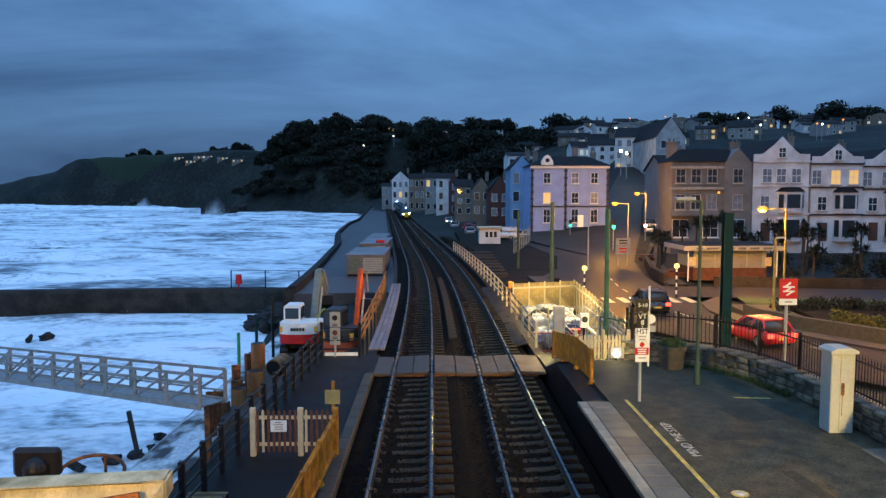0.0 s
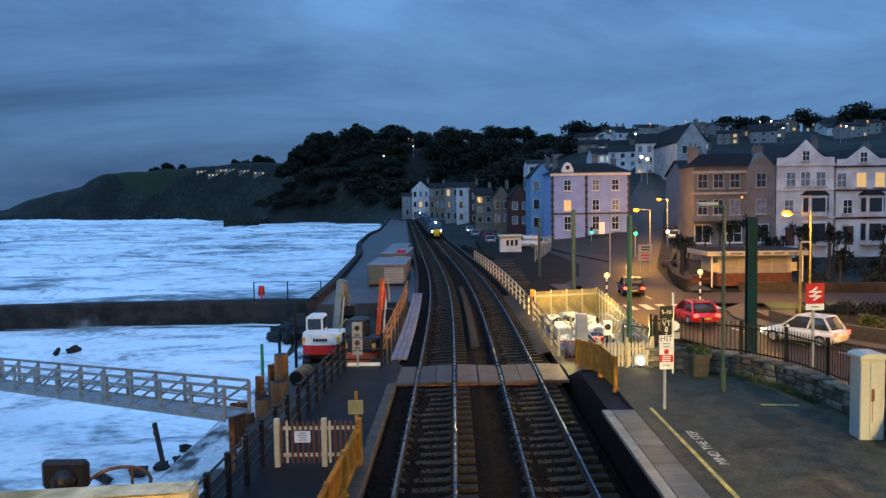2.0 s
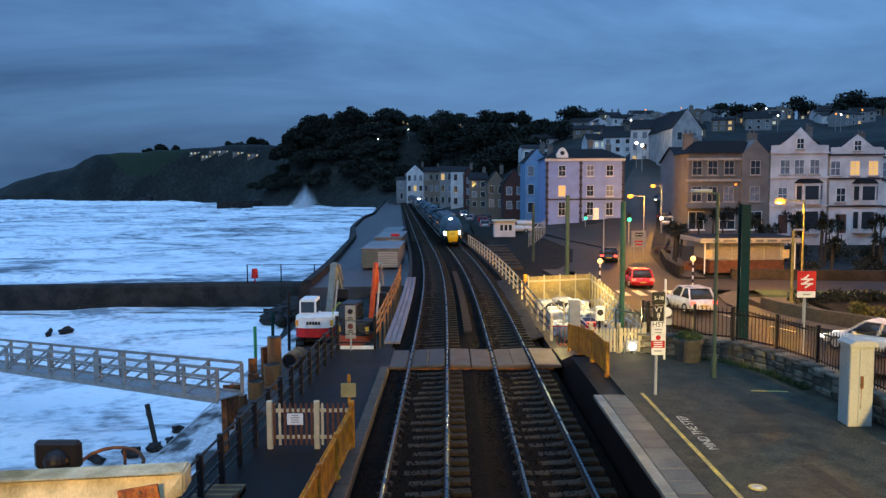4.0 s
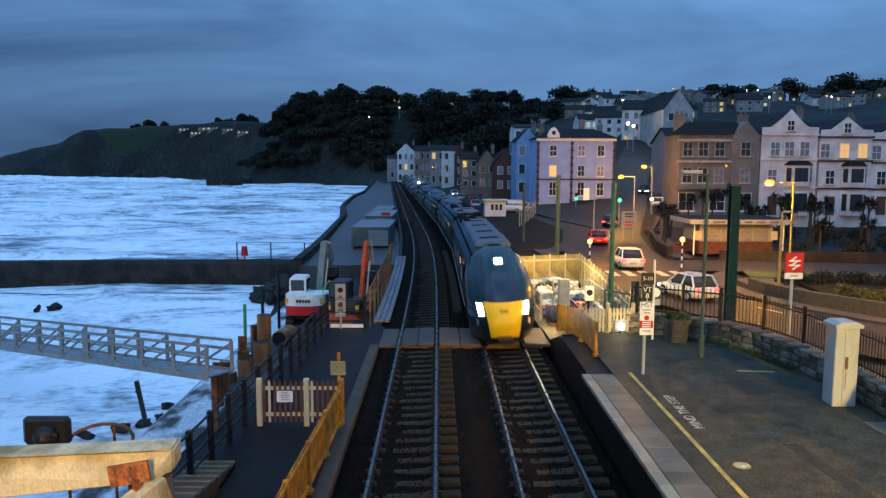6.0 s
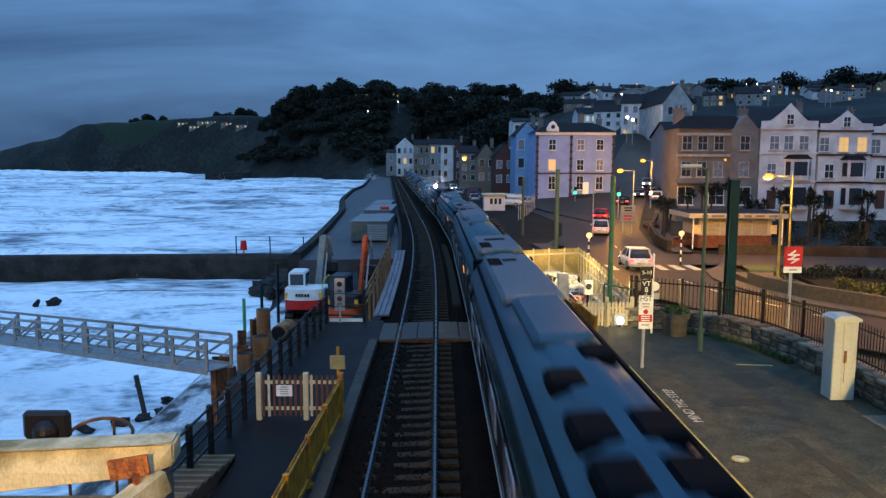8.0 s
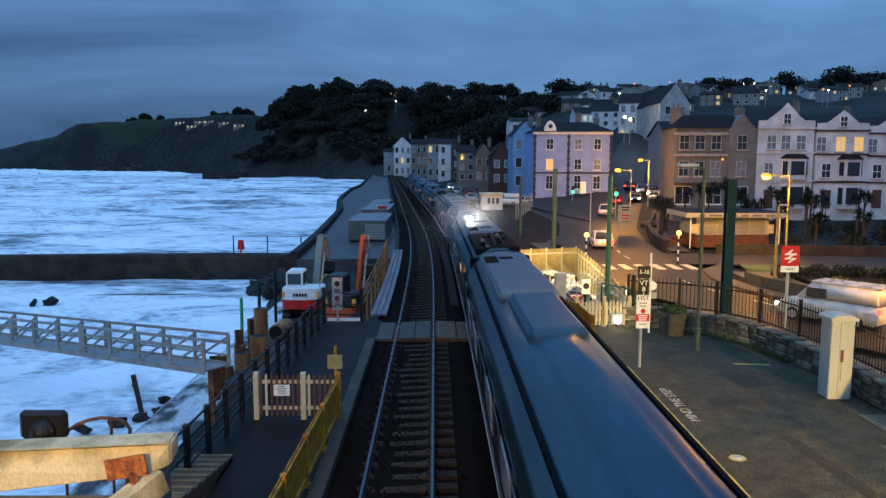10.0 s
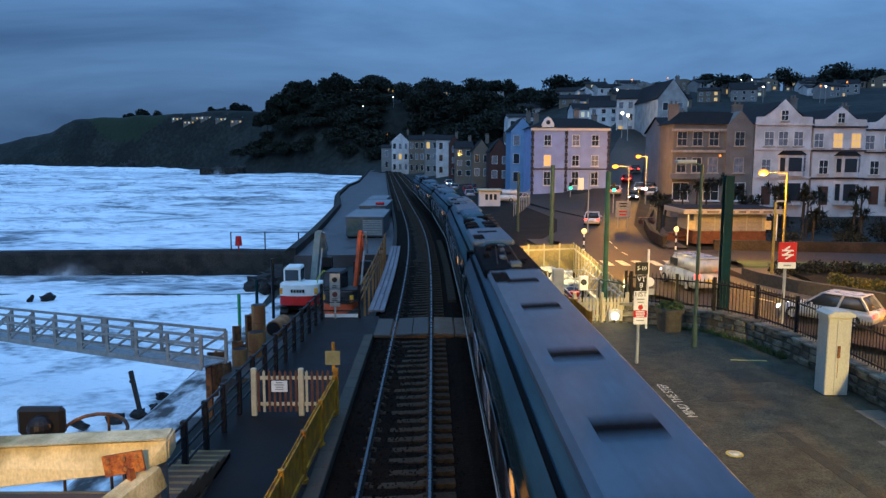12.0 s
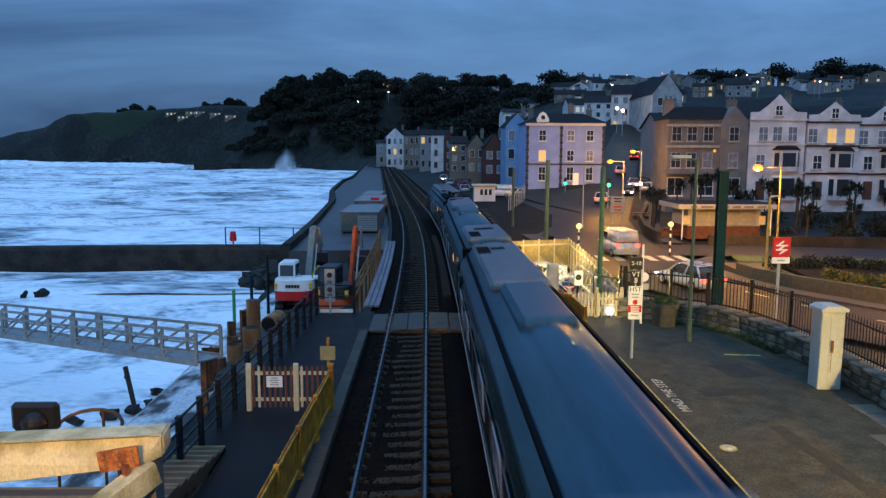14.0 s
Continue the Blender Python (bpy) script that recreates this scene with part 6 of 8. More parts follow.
    slab(corner, [(20.3, 46.5, -0.97), (21.5, 42.6, -0.97), (22.55, 42.6, -0.97), (23.35, 46.5, -0.97), (23.75, 51.4, -0.97), (20.6, 51.8, -0.97)], 0.4)
    thing("pavement", corner, PAVE, "paved corner between the garden and the road", "pavement", kind="structure")
    thing("flower_bed", bm, BED, "dark planted garden ground by the road", "garden", kind="structure")
    for pts, h, lab in (([(20.1, 47.6), (20.3, 45.6), (21.3, 42.6), (23.3, 39.2), (26.8, 34.1), (34.8, 24)], 0.75, "low stone garden wall curving along the road"), ([(24, 63.4), (34, 62), (50, 59.5), (75, 56)], 0.8, "low stone wall in front of the gardens"), ([(20.6, 66), (21.2, 72), (24.0, 84), (28.5, 97)], 0.8, "curved low stone wall beside the road")):
        bm = B()
        sweep(bm, [(-0.2, -1.3), (-0.2, -1.1 + h), (0.2, -1.1 + h), (0.2, -1.3)], [(x, y, max(0.0, (y - 84) * 0.03)) for x, y in pts], closed=True)
        thing("garden_wall", bm, MORTAR if h == 0.75 else SEAWALL, lab, "wall", kind="structure")


make_roads()


def hedge():
    rng = random.Random(12)
    for i in range(9):
        x, y = 22.9 + i * 0.62 + rng.uniform(-0.2, 0.2), 41.6 - i * 0.72 + rng.uniform(-0.4, 0.4)
        cl = [((rng.uniform(-0.5, 0.5), rng.uniform(-0.5, 0.5), rng.uniform(0.3, 0.7)), (0.55, 0.5, 0.4)) for _ in range(4)]
        o = leaves(None, "shrub", cl, 520, 0.09, SHRUB, i)
        o.matrix_world = pose(x, y, -0.72)
        tagged(o, "yellowish-green garden shrub behind the wall", "shrub", "shrubs")


hedge()


def bed_planting():
    """Low dark planting along the far side of the garden bed."""
    rng = random.Random(71)
    for i in range(34):
        x = 23.5 + i * 1.15 + rng.uniform(-0.4, 0.4)
        y = 51.2 - (x - 20) * 0.16 - rng.uniform(0.6, 3.2)
        cl = [((rng.uniform(-0.7, 0.7), rng.uniform(-0.5, 0.5), rng.uniform(0.1, 0.5)), (0.75, 0.6, 0.4)) for _ in range(4)]
        o = leaves(None, "shrub", cl, 380, 0.12, LEAF, 900 + i)
        o.matrix_world = pose(x, y, -0.85)
        tagged(o, "low dark shrub planted in the garden bed", "shrub", "bed shrubs")


bed_planting()


def kiosk():
    x0, x1, y0, y1, z0 = 23.3, 30.6, 67.5, 72.0, -1.1
    bm = B()
    box(bm, x0 + 0.3, x1 - 0.3, y0, y1, z0, z0 + 1.15)
    k = thing("kiosk", bm, BRICK, "flat-roofed brick kiosk with shutters and white fascia", "kiosk")
    bm = B()
    box(bm, x0 + 0.33, x1 - 0.33, y0 + 0.03, y1 - 0.03, z0 + 1.15, z0 + 2.75)
    part("upper_wall", bm, GREY_P, k)
    for i in range(4):
        a = x0 + 0.9 + i * 1.45
        bm = B()
        zig = [(y0 - (0.05 if j % 2 else 0.02), z0 + 1.2 + j * 0.06) for j in range(25)] + [(y0 + 0.02, z0 + 2.64), (y0 + 0.02, z0 + 1.2)]
        prism(bm, zig, a, a + 1.3)
        for q in bm.verts:
            q.co = Vector((q.co.y, q.co.x, q.co.z))
        part("shutter", bm, GREY_R, k)
    bm = B()
    box(bm, x0 - 0.9, x1 + 0.7, y0 - 1.0, y1 + 0.4, z0 + 2.76, z0 + 3.2, bevel=0.03)
    f = part("fascia", bm, SIGN_G, k, "white fascia with dark lettering bars")
    rng = random.Random(1)
    a = x0 + 0.2
    while a < x1 - 0.6:
        w = rng.uniform(0.5, 1.2)
        bm = B()
        box(bm, a, min(a + w, x1), y0 - 1.02, y0 - 1.0, z0 + 2.88, z0 + 3.06)
        part("writing", bm, GREY_R2, f)
        a += w + 0.35
    bm = B()
    box(bm, x0 - 0.8, x1 + 0.6, y0 - 0.9, y1 + 0.3, z0 + 3.2, z0 + 3.26)
    part("roof", bm, SLATE, k, "dark flat roof")
    for x in (x0 - 0.4, x1 + 0.3):
        bm = B()
        rod(bm, (x, y0 - 0.7, z0), (x, y0 - 0.7, z0 + 2.78), 0.06)
        part("column", bm, WHITE_P, k)
    for x in (x0 + 0.2, x1 - 0.2):
        bm = B()
        box(bm, x - 0.3, x + 0.3, y0 - 0.06, y0 - 0.03, z0 + 1.3, z0 + 2.1)
        part("menu_board", bm, CREAM_P, k)


kiosk()


def beacon(x, y):
    b = thing("crossing_beacon", None, None, "black and white striped pole with amber globe", "beacon", "crossing beacons")
    for i in range(8):
        bm = B()
        rod(bm, (x, y, -1.1 + i * 0.28), (x, y, -1.1 + (i + 1) * 0.28), 0.06, seg=10)
        part("band", bm, WHITE_P if i % 2 else BLACK, b)
    bm = B()
    vs = bmesh.ops.create_uvsphere(bm, u_segments=14, v_segments=9, radius=0.19)["verts"]
    bmesh.ops.translate(bm, vec=(x, y, 1.3), verts=vs)
    part("globe", bm, LAMP_Y, b, "glowing amber globe")


beacon(11.1, 54.6)
beacon(18.4, 56.2)


def traffic_light(x, y, z0, h):
    bm = B()
    rod(bm, (x, y, z0), (x, y, z0 + h), 0.06)
    t = thing("traffic_light", bm, GREY_P, "traffic light showing green at the junction", "traffic light", "traffic lights")
    bm = B()
    box(bm, x - 0.2, x + 0.2, y - 0.15, y + 0.1, z0 + h - 1.0, z0 + h + 0.05, bevel=0.04)
    hd = part("head", bm, BLACK, t)
    for i, mt in enumerate((GREEN_G, BLACK, BLACK)):
        bm = B()
        vs = bmesh.ops.create_cone(bm, segments=14, radius1=0.14 if i else 0.25, radius2=0.14 if i else 0.25, depth=0.05, cap_ends=True)["verts"]
        bmesh.ops.transform(bm, matrix=pose(x, y - 0.18, z0 + h - 0.84 + i * 0.32, 90), verts=vs)
        part("lens", bm, mt, hd)


traffic_light(21.9, 119.5, -0.9, 3.5)
traffic_light(24.0, 99.5, -0.9, 4.1)


def direction_sign():
    x, y = 20.6, 81.0
    s = thing("direction_sign", None, None, "white direction sign boards on two grey posts", "sign")
    for dx in (-0.5, 0.5):
        bm = B()
        rod(bm, (x + dx, y, -1.1), (x + dx, y, 1.95), 0.05)
        part("post", bm, GREY_P, s)
    for z0, z1, mt in ((1.15, 1.95, SIGN_G), (0.2, 1.1, SIGN_G)):
        bm = B()
        box(bm, x - 0.8, x + 0.8, y - 0.08, y - 0.05, z0, z1, bevel=0.02)
        p = part("board", bm, mt, s)
        text_bars(p, x - 0.65, x + 0.65, y - 0.081, z0 + 0.12, z1 - 0.12, 2, BLACK if z0 > 1 else RED_P, 3)


direction_sign()


def track_hut():
    x, y, z = 7.0, 113, -0.6
    bm = B()
    box(bm, x, x + 3.2, y, y + 2.6, z - 0.8, z + 2.1, bevel=0.03)
    h = thing("lookout_hut", bm, WHITE_R, "small white hut with windows beside the line", "hut")
    bm = B()
    box(bm, x - 0.25, x + 3.45, y - 0.3, y + 2.9, z + 2.1, z + 2.4, bevel=0.05)
    part("roof", bm, CREAM_P, h)
    for i in range(3):
        bm = B()
        box(bm, x + 0.85 + i * 0.65, x + 1.4 + i * 0.65, y - 0.04, y + 0.02, z + 0.75, z + 1.75)
        w = part("window", bm, WHITE_P, h)
        bm = B()
        box(bm, x + 0.91 + i * 0.65, x + 1.34 + i * 0.65, y - 0.06, y - 0.042, z + 0.82, z + 1.68)
        part("pane", bm, PANE, w)


track_hut()


def stair_block():
    """Broad steps down from the line to the street."""
    st = thing("embankment_steps", None, None, "broad brown steps between line and street", "steps")
    for i in range(8):
        bm = B()
        y = 84 - i * 1.6
        box(bm, 4.9 + bend(y), 8.2 + bend(y), y - 1.6, y, -1.5, 0.3 - i * 0.17)
        part("step", bm, SEAWALL, st)
        bm = B()
        box(bm, 4.9 + bend(y), 8.2 + bend(y), y - 1.6, y - 1.45, 0.3 - i * 0.17, 0.306 - i * 0.17)
        part("nosing", bm, MORTAR, st)


stair_block()


# ---- town ----
def render_mat(name, c, other=None):
    return material(name, c, 0.8, vary=0.15, scale=0.5, bump=0.3, fine=8, other=other)


PINK = render_mat("pale_lilac_render", (0.33, 0.39, 0.62))
BROWN_R = render_mat("brown_stone_render", (0.19, 0.172, 0.155), (0.14, 0.125, 0.11))
PALE_R = render_mat("pale_grey_render", (0.42, 0.41, 0.40), (0.30, 0.29, 0.28))
BLUE_R = render_mat("pale_blue_render", (0.20, 0.33, 0.50))
RED_R = render_mat("red_brick_wall", (0.09, 0.04, 0.033))
TAN_R = render_mat("tan_render", (0.19, 0.15, 0.115))
DARK_T = material("dark_trim", (0.05, 0.045, 0.055), 0.6)
STONE_T = material("stone_trim", (0.42, 0.37, 0.31), 0.7)
CURTAIN = material("window_dim", (0.22, 0.23, 0.26), 0.25, vary=0.3, scale=1.5, bump=0)


def window(parent, x, y, z, w, h, lit=None, trim=None, sill=True, sash=True):
    """A sash window in a wall that faces -y; x, z: the middle of its foot."""
    t = 0.07
    bm = B()
    rings = []
    for yy in (y - 0.10, y + 0.03):
        for k in (t, 0.0):
            rings.append([bm.verts.new((x + i * (w / 2 + k), yy, z + (h + k if j else -k))) for i, j in ((-1, 0), (1, 0), (1, 1), (-1, 1))])
    for p, q in ((0, 1), (1, 3), (3, 2), (2, 0)):
        for i in range(4):
            bm.faces.new((rings[p][i], rings[p][(i + 1) % 4], rings[q][(i + 1) % 4], rings[q][i]))
    o = part("window", bm, trim or WHITE_P, parent)
    if sash:
        bm = B()
        box(bm, x - w / 2, x + w / 2, y - 0.07, y + 0.02, z + h / 2 - 0.035, z + h / 2 + 0.035)
        part("meeting_rail", bm, trim or WHITE_P, o)
        bm = B()
        box(bm, x - 0.025, x + 0.025, y - 0.06, y + 0.02, z, z + h)
        part("glazing_bar", bm, trim or WHITE_P, o)
    bm = B()
    box(bm, x - w / 2, x + w / 2, y - 0.035, y - 0.015, z, z + h)
    part("pane", bm, lit or PANE, o)
    if sill:
        bm = B()
        box(bm, x - w / 2 - 0.2, x + w / 2 + 0.2, y - 0.22, y, z - 0.2, z - 0.08)
        part("sill", bm, trim or STONE_T, o)
    return o


def gable_roof(parent, x0, x1, y0, y1, ze, zr, mat=None, across=False, over=0.3):
    bm = B()
    if across:  # ridge along x
        v = [(y0 - over, ze), (y0 - over, ze + 0.12), ((y0 + y1) / 2, zr + 0.12), (y1 + over, ze + 0.12), (y1 + over, ze), ((y0 + y1) / 2, zr)]
        prism(bm, v, x0 - over, x1 + over)
        for q in bm.verts:
            q.co = Vector((q.co.y, q.co.x, q.co.z))
    else:
        v = [(x0 - over, ze), (x0 - over, ze + 0.12), ((x0 + x1) / 2, zr + 0.12), (x1 + over, ze + 0.12), (x1 + over, ze), ((x0 + x1) / 2, zr)]
        prism(bm, v, y0 + 0.05, y1 + over)
    return part("roof", bm, mat or SLATE, parent)


def chimney(parent, x, y, z0, z1, w=0.9):
    bm = B()
    box(bm, x - w / 2, x + w / 2, y - 0.35, y + 0.35, z0, z1)
    box(bm, x - w / 2 - 0.08, x + w / 2 + 0.08, y - 0.43, y + 0.43, z1, z1 + 0.15)
    for dx in (-w / 4, w / 4):
        rod(bm, (x + dx, y, z1 + 0.15), (x + dx, y, z1 + 0.6), 0.12)
    part("chimney", bm, BROWN_R, parent)


def band(parent, x0, x1, y, z, h, mat, out=0.18):
    bm = B()
    box(bm, x0 - out, x1 + out, y - out, y + 0.02, z, z + h)
    part("string_course", bm, mat, parent)


def gable_front(bm, x0, x1, y0, y1, z0, ze, zr):
    prism(bm, [(x0, z0), (x1, z0), (x1, ze), ((x0 + x1) / 2, zr), (x0, ze)], y0, y1)


def bay(parent, x, y, z0, z1, w, mat, lit=None, roof=True):
    bm = B()
    o = [(x - w / 2, y), (x - w * 0.3, y - 0.9), (x + w * 0.3, y - 0.9), (x + w / 2, y)]
    lo = [bm.verts.new((a, b, z0)) for a, b in o]
    hi = [bm.verts.new((a, b, z1)) for a, b in o]
    bm.faces.new(lo)
    bm.faces.new(hi[::-1])
    for i in range(4):
        bm.faces.new((lo[i], lo[(i + 1) % 4], hi[(i + 1) % 4], hi[i]))
    b = part("bay_window", bm, mat, parent)
    bm = B()
    box(bm, x - w * 0.24, x + w * 0.24, y - 0.96, y - 0.9, z0 + 0.6, z1 - 0.35)
    part("pane", bm, lit or PANE, b)
    for s in (-1, 1):
        bm = B()
        m = Matrix.Translation((x + s * w * 0.4, y - 0.48, 0)) @ pose(0, 0, 0, 0, 0, s * 51)
        box(bm, -w * 0.09, w * 0.09, -0.06, 0.02, z0 + 0.6, z1 - 0.35, m)
        part("pane", bm, lit or PANE, b)
    if roof:
        bm = B()
        lo = [bm.verts.new((x + (a - x) * 1.12, y + (c - y) * 1.15, z1)) for a, c in o]
        hi = [bm.verts.new((x + (a - x) * 0.7, y + (c - y) * 0.1, z1 + 0.55)) for a, c in o]
        bm.faces.new(lo)
        bm.faces.new(hi[::-1])
        for i in range(4):
            bm.faces.new((lo[i], lo[(i + 1) % 4], hi[(i + 1) % 4], hi[i]))
        part("bay_roof", bm, SLATE, b)


def white_gabled(x0, x1, y, z0, ze, zr, label, upper_lit, dark):
    bm = B()
    gable_front(bm, x0, x1, y, y + 12, z0 - 2, ze, zr)
    h = thing("house", bm, WHITE_R, label, "house")
    w = x1 - x0
    gable_roof(h, x0, x1, y, y + 12, ze, zr)
    fl = (ze - z0) / 3
    for k in (0.25, 0.5, 0.77) if not dark else (0.1, 0.47, 0.82):
        window(h, x0 + w * k, y, z0 + 2 * fl + 0.75, 1.15, 1.75, LIT if (upper_lit and k > 0.3) else CURTAIN)
    window(h, x0 + w * 0.22, y, z0 + fl + 0.7, 1.1, 1.7, CURTAIN if not dark else None)
    bay(h, x0 + w * 0.68, y, z0 + fl + 0.3, z0 + fl + 3.0, w * 0.48, WHITE_R)
    bay(h, x0 + w * 0.68, y, z0, z0 + fl - 0.25, w * 0.48, WHITE_R, None, False)
    bm = B()
    box(bm, x0 + w * 0.16, x0 + w * 0.16 + 1.2, y - 0.06, y + 0.05, z0, z0 + 2.4)
    part("door", bm, BROWN_W, h, "dark wooden front door")
    for z in (z0 + fl, z0 + 2 * fl + 0.2, ze - 0.1):
        band(h, x0, x1, y, z, 0.22, DARK_T if dark else WHITE_R)
    bm = B()
    prism(bm, [(x0, ze - 0.05), (x1, ze - 0.05), (x1, ze + 0.95), (x1 - w * 0.2, ze + 1.0), ((x0 + x1) / 2, zr + 0.3), (x0 + w * 0.2, ze + 1.0), (x0, ze + 0.95)], y - 0.12, y - 0.004)
    part("parapet", bm, WHITE_R, h, "white parapet round the gable")
    window(h, (x0 + x1) / 2, y - 0.12, ze + 0.55, 0.85, 1.2)
    chimney(h, x1 - 0.3, y + 5, ze - 0.5, zr + 0.6)
    return h


def hotel():
    x0, x1, y, z0, ze = 30.9, 41.2, 97, 0.6, 10.9
    bm = B()
    box(bm, x0, x1, y, y + 6, z0 - 2, ze)
    h = thing("house", bm, BROWN_R, "brown stone three-storey hotel with a slate roof", "house")
    bm = B()
    lo = [(x0 - 0.3, y - 0.3), (x1 + 0.2, y - 0.3), (x1 + 0.2, y + 6.3), (x0 - 0.3, y + 6.3)]
    a = [bm.verts.new((p, q, ze)) for p, q in lo]
    b = [bm.verts.new((35.5 + (p - 35.5) * 0.55, y + 3 + (q - y - 3) * 0.3, ze + 1.7)) for p, q in lo]
    bm.faces.new(a)
    bm.faces.new(b)
    for i in range(4):
        bm.faces.new((a[i], a[(i + 1) % 4], b[(i + 1) % 4], b[i]))
    part("roof", bm, SLATE, h)
    bm = B()
    gable_front(bm, 37.6, 41.1, y - 0.35, y + 5, z0 - 1, ze - 0.2, ze + 1.7)
    part("gable_bay", bm, BROWN_R, h)
    for fx, fy in ((32.0, 0), (34.0, 0), (36.1, 0), (39.3, -0.35)):
        for k, (zz, hh) in enumerate(((8.0, 1.7), (4.6, 1.8))):
            window(h, fx, y + fy, z0 + zz - 0.4, 1.15, hh, CURTAIN if (fx > 36 and k) else None, STONE_T)
    for fx, fy in ((32.0, 0), (36.0, 0), (39.3, -0.35)):
        window(h, fx, y + fy, z0 + 0.6, 1.9, 2.2, None, WHITE_P)
    for z in (4.0, 7.3, 10.0):
        band(h, x0, 37.6, y, z, 0.3, STONE_T if z > 5 else BROWN_R, 0.25)
    bm = B()
    box(bm, x0 - 0.5, 38, y - 0.9, y, 3.9, 4.6)
    part("balcony", bm, BROWN_R, h)
    for cx in (32, 40.5):
        chimney(h, cx, y + 4, ze + 0.5, ze + 2.6, 1.2)
    bm = B()
    vs = bmesh.ops.create_uvsphere(bm, u_segments=8, v_segments=6, radius=0.16)["verts"]
    bmesh.ops.translate(bm, vec=(36.6, y - 1.1, 6.9), verts=vs)
    part("wall_lamp", bm, LAMP_O, h, "small glowing wall lamp")


hotel()
white_gabled(41.4, 48.7, 97, 0.6, 10.9, 13.8, "white rendered gabled house with bay windows", False, False)
white_gabled(49.0, 55.7, 97, 0.6, 10.6, 12.9, "white gabled house with dark trim and lit upper windows", True, True)
white_gabled(56.2, 63, 98, 0.6, 10.3, 12.6, "white gabled house with bay windows at the terrace end", False, True)
white_gabled(63.4, 70, 98, 0.6, 10.3, 12.6, "white gabled house closing the terrace", False, False)


def lilac_house():
    """A corner house: one face to the line, one to the road."""
    x0, x1, y, z0, ze = -6.4, 6.8, 0, -2.0, 10.6
    bm = B()
    box(bm, x0, x1, y, y + 11, z0, ze)
    h = thing("house", bm, PINK, "pale lilac corner house with dark quoins and slate roof", "house", m=pose(23.2, 128.5, 1.0, 0, 0, 0))
    bm = B()
    a = [bm.verts.new(p) for p in ((x0 - 0.4, y - 0.4, ze), (x1 + 0.4, y - 0.4, ze), (x1 + 0.4, y + 11.4, ze), (x0 - 0.4, y + 11.4, ze))]
    b = [bm.verts.new(p) for p in ((x0 + 3, y + 3.5, ze + 1.7), (x1 - 3, y + 3.5, ze + 1.7), (x1 - 3, y + 7.5, ze + 1.7), (x0 + 3, y + 7.5, ze + 1.7))]
    bm.faces.new(a)
    bm.faces.new(b)
    for i in range(4):
        bm.faces.new((a[i], a[(i + 1) % 4], b[(i + 1) % 4], b[i]))
    part("roof", bm, SLATE, h)
    bm = B()
    prism(bm, [(-4.7, ze), (-2.7, ze), (-2.7, ze + 0.6), (-3.2, ze + 1.5), (-3.7, ze + 1.8), (-4.2, ze + 1.5), (-4.7, ze + 0.6)], y - 0.3, y + 0.6)
    dm = part("dormer", bm, WHITE_P, h, "white dormer gable with a round window")
    bm = B()
    vs = bmesh.ops.create_cone(bm, segments=16, radius1=0.36, radius2=0.36, depth=0.04, cap_ends=True)["verts"]
    bmesh.ops.transform(bm, matrix=pose(-3.7, y - 0.32, ze + 0.85, 90), verts=vs)
    part("pane", bm, PANE, dm)
    for i, fx in enumerate((-3.7, 1.1, 4.4)):
        for k, zz in enumerate((7.6, 4.2, 0.9)):
            lit = LIT if (i == 0 and k == 1) else (PANE if (k == 2 and i == 1) else (CURTAIN if (i + k) % 2 else None))
            window(h, fx, y, zz, 1.1, 1.7 if k < 2 else 2.2, lit, WHITE_P)
    for x in (x0 + 0.15, -0.5, x1 - 0.1):
        for j in range(21):
            bm = B()
            w = 0.26 if j % 2 else 0.17
            box(bm, x - w, x + w, y - 0.1, y + 0.05, z0 + 0.6 * j, z0 + 0.6 * j + 0.56)
            part("quoin", bm, DARK_T, h, "dark painted corner stone")
    band(h, x0, x1, y, 3.5, 0.22, DARK_T, 0.12)
    band(h, x0, x1, y, ze - 0.5, 0.4, WHITE_P, 0.2)
    chimney(h, 2.0, y + 5, ze + 1, ze + 3)
    for cx in (-4.8, 5.6):
        chimney(h, cx, y + 7, ze + 0.5, ze + 2.4)
    bm = B()
    box(bm, 1.6, 2.6, y - 0.08, y + 0.04, -0.2, 2.1)
    part("door", bm, LIT_W, h, "glazed shop door lit from inside")


lilac_house()


def plain_house(x0, x1, y, d, z0, ze, zr, mat, label, rows, cols, across=True, litp=0.15, seed=0, turn=0.0, group=""):
    rng = random.Random(seed)
    w = x1 - x0
    m = pose((x0 + x1) / 2, y, 0, 0, 0, turn)
    bm = B()
    if across:
        box(bm, -w / 2, w / 2, 0, d, z0 - 3, ze)
    else:
        gable_front(bm, -w / 2, w / 2, 0, d, z0 - 3, ze, zr)
    h = thing("house", bm, mat, label, "house", group, m=m)
    gable_roof(h, -w / 2, w / 2, 0, d, ze, zr, None, across)
    if across:
        for s in (-1, 1):
            bm = B()
            prism(bm, [(0, ze), (d, ze), (d / 2, zr)], -0.05, 0.05)
            for q in bm.verts:
                q.co = Vector((s * (w / 2 - 0.06) + q.co.y, q.co.x, q.co.z))
            part("gable_end", bm, mat, h)
    fl = (ze - z0) / rows
    for r in range(rows):
        for c in range(cols):
            k = rng.random()
            lit = LIT if k < litp * 0.6 else (LIT_W if k < litp else (CURTAIN if k > 0.6 else None))
            window(h, -w / 2 + w * (c + 0.5) / cols, 0, z0 + fl * r + fl * 0.25, min(1.2, w / cols * 0.5), fl * 0.52, lit, WHITE_P, sill=False, sash=False)
    if rng.random() < 0.8:
        chimney(h, w / 2 - 0.6, d / 2, zr - 0.8, zr + 1.2)
    return h


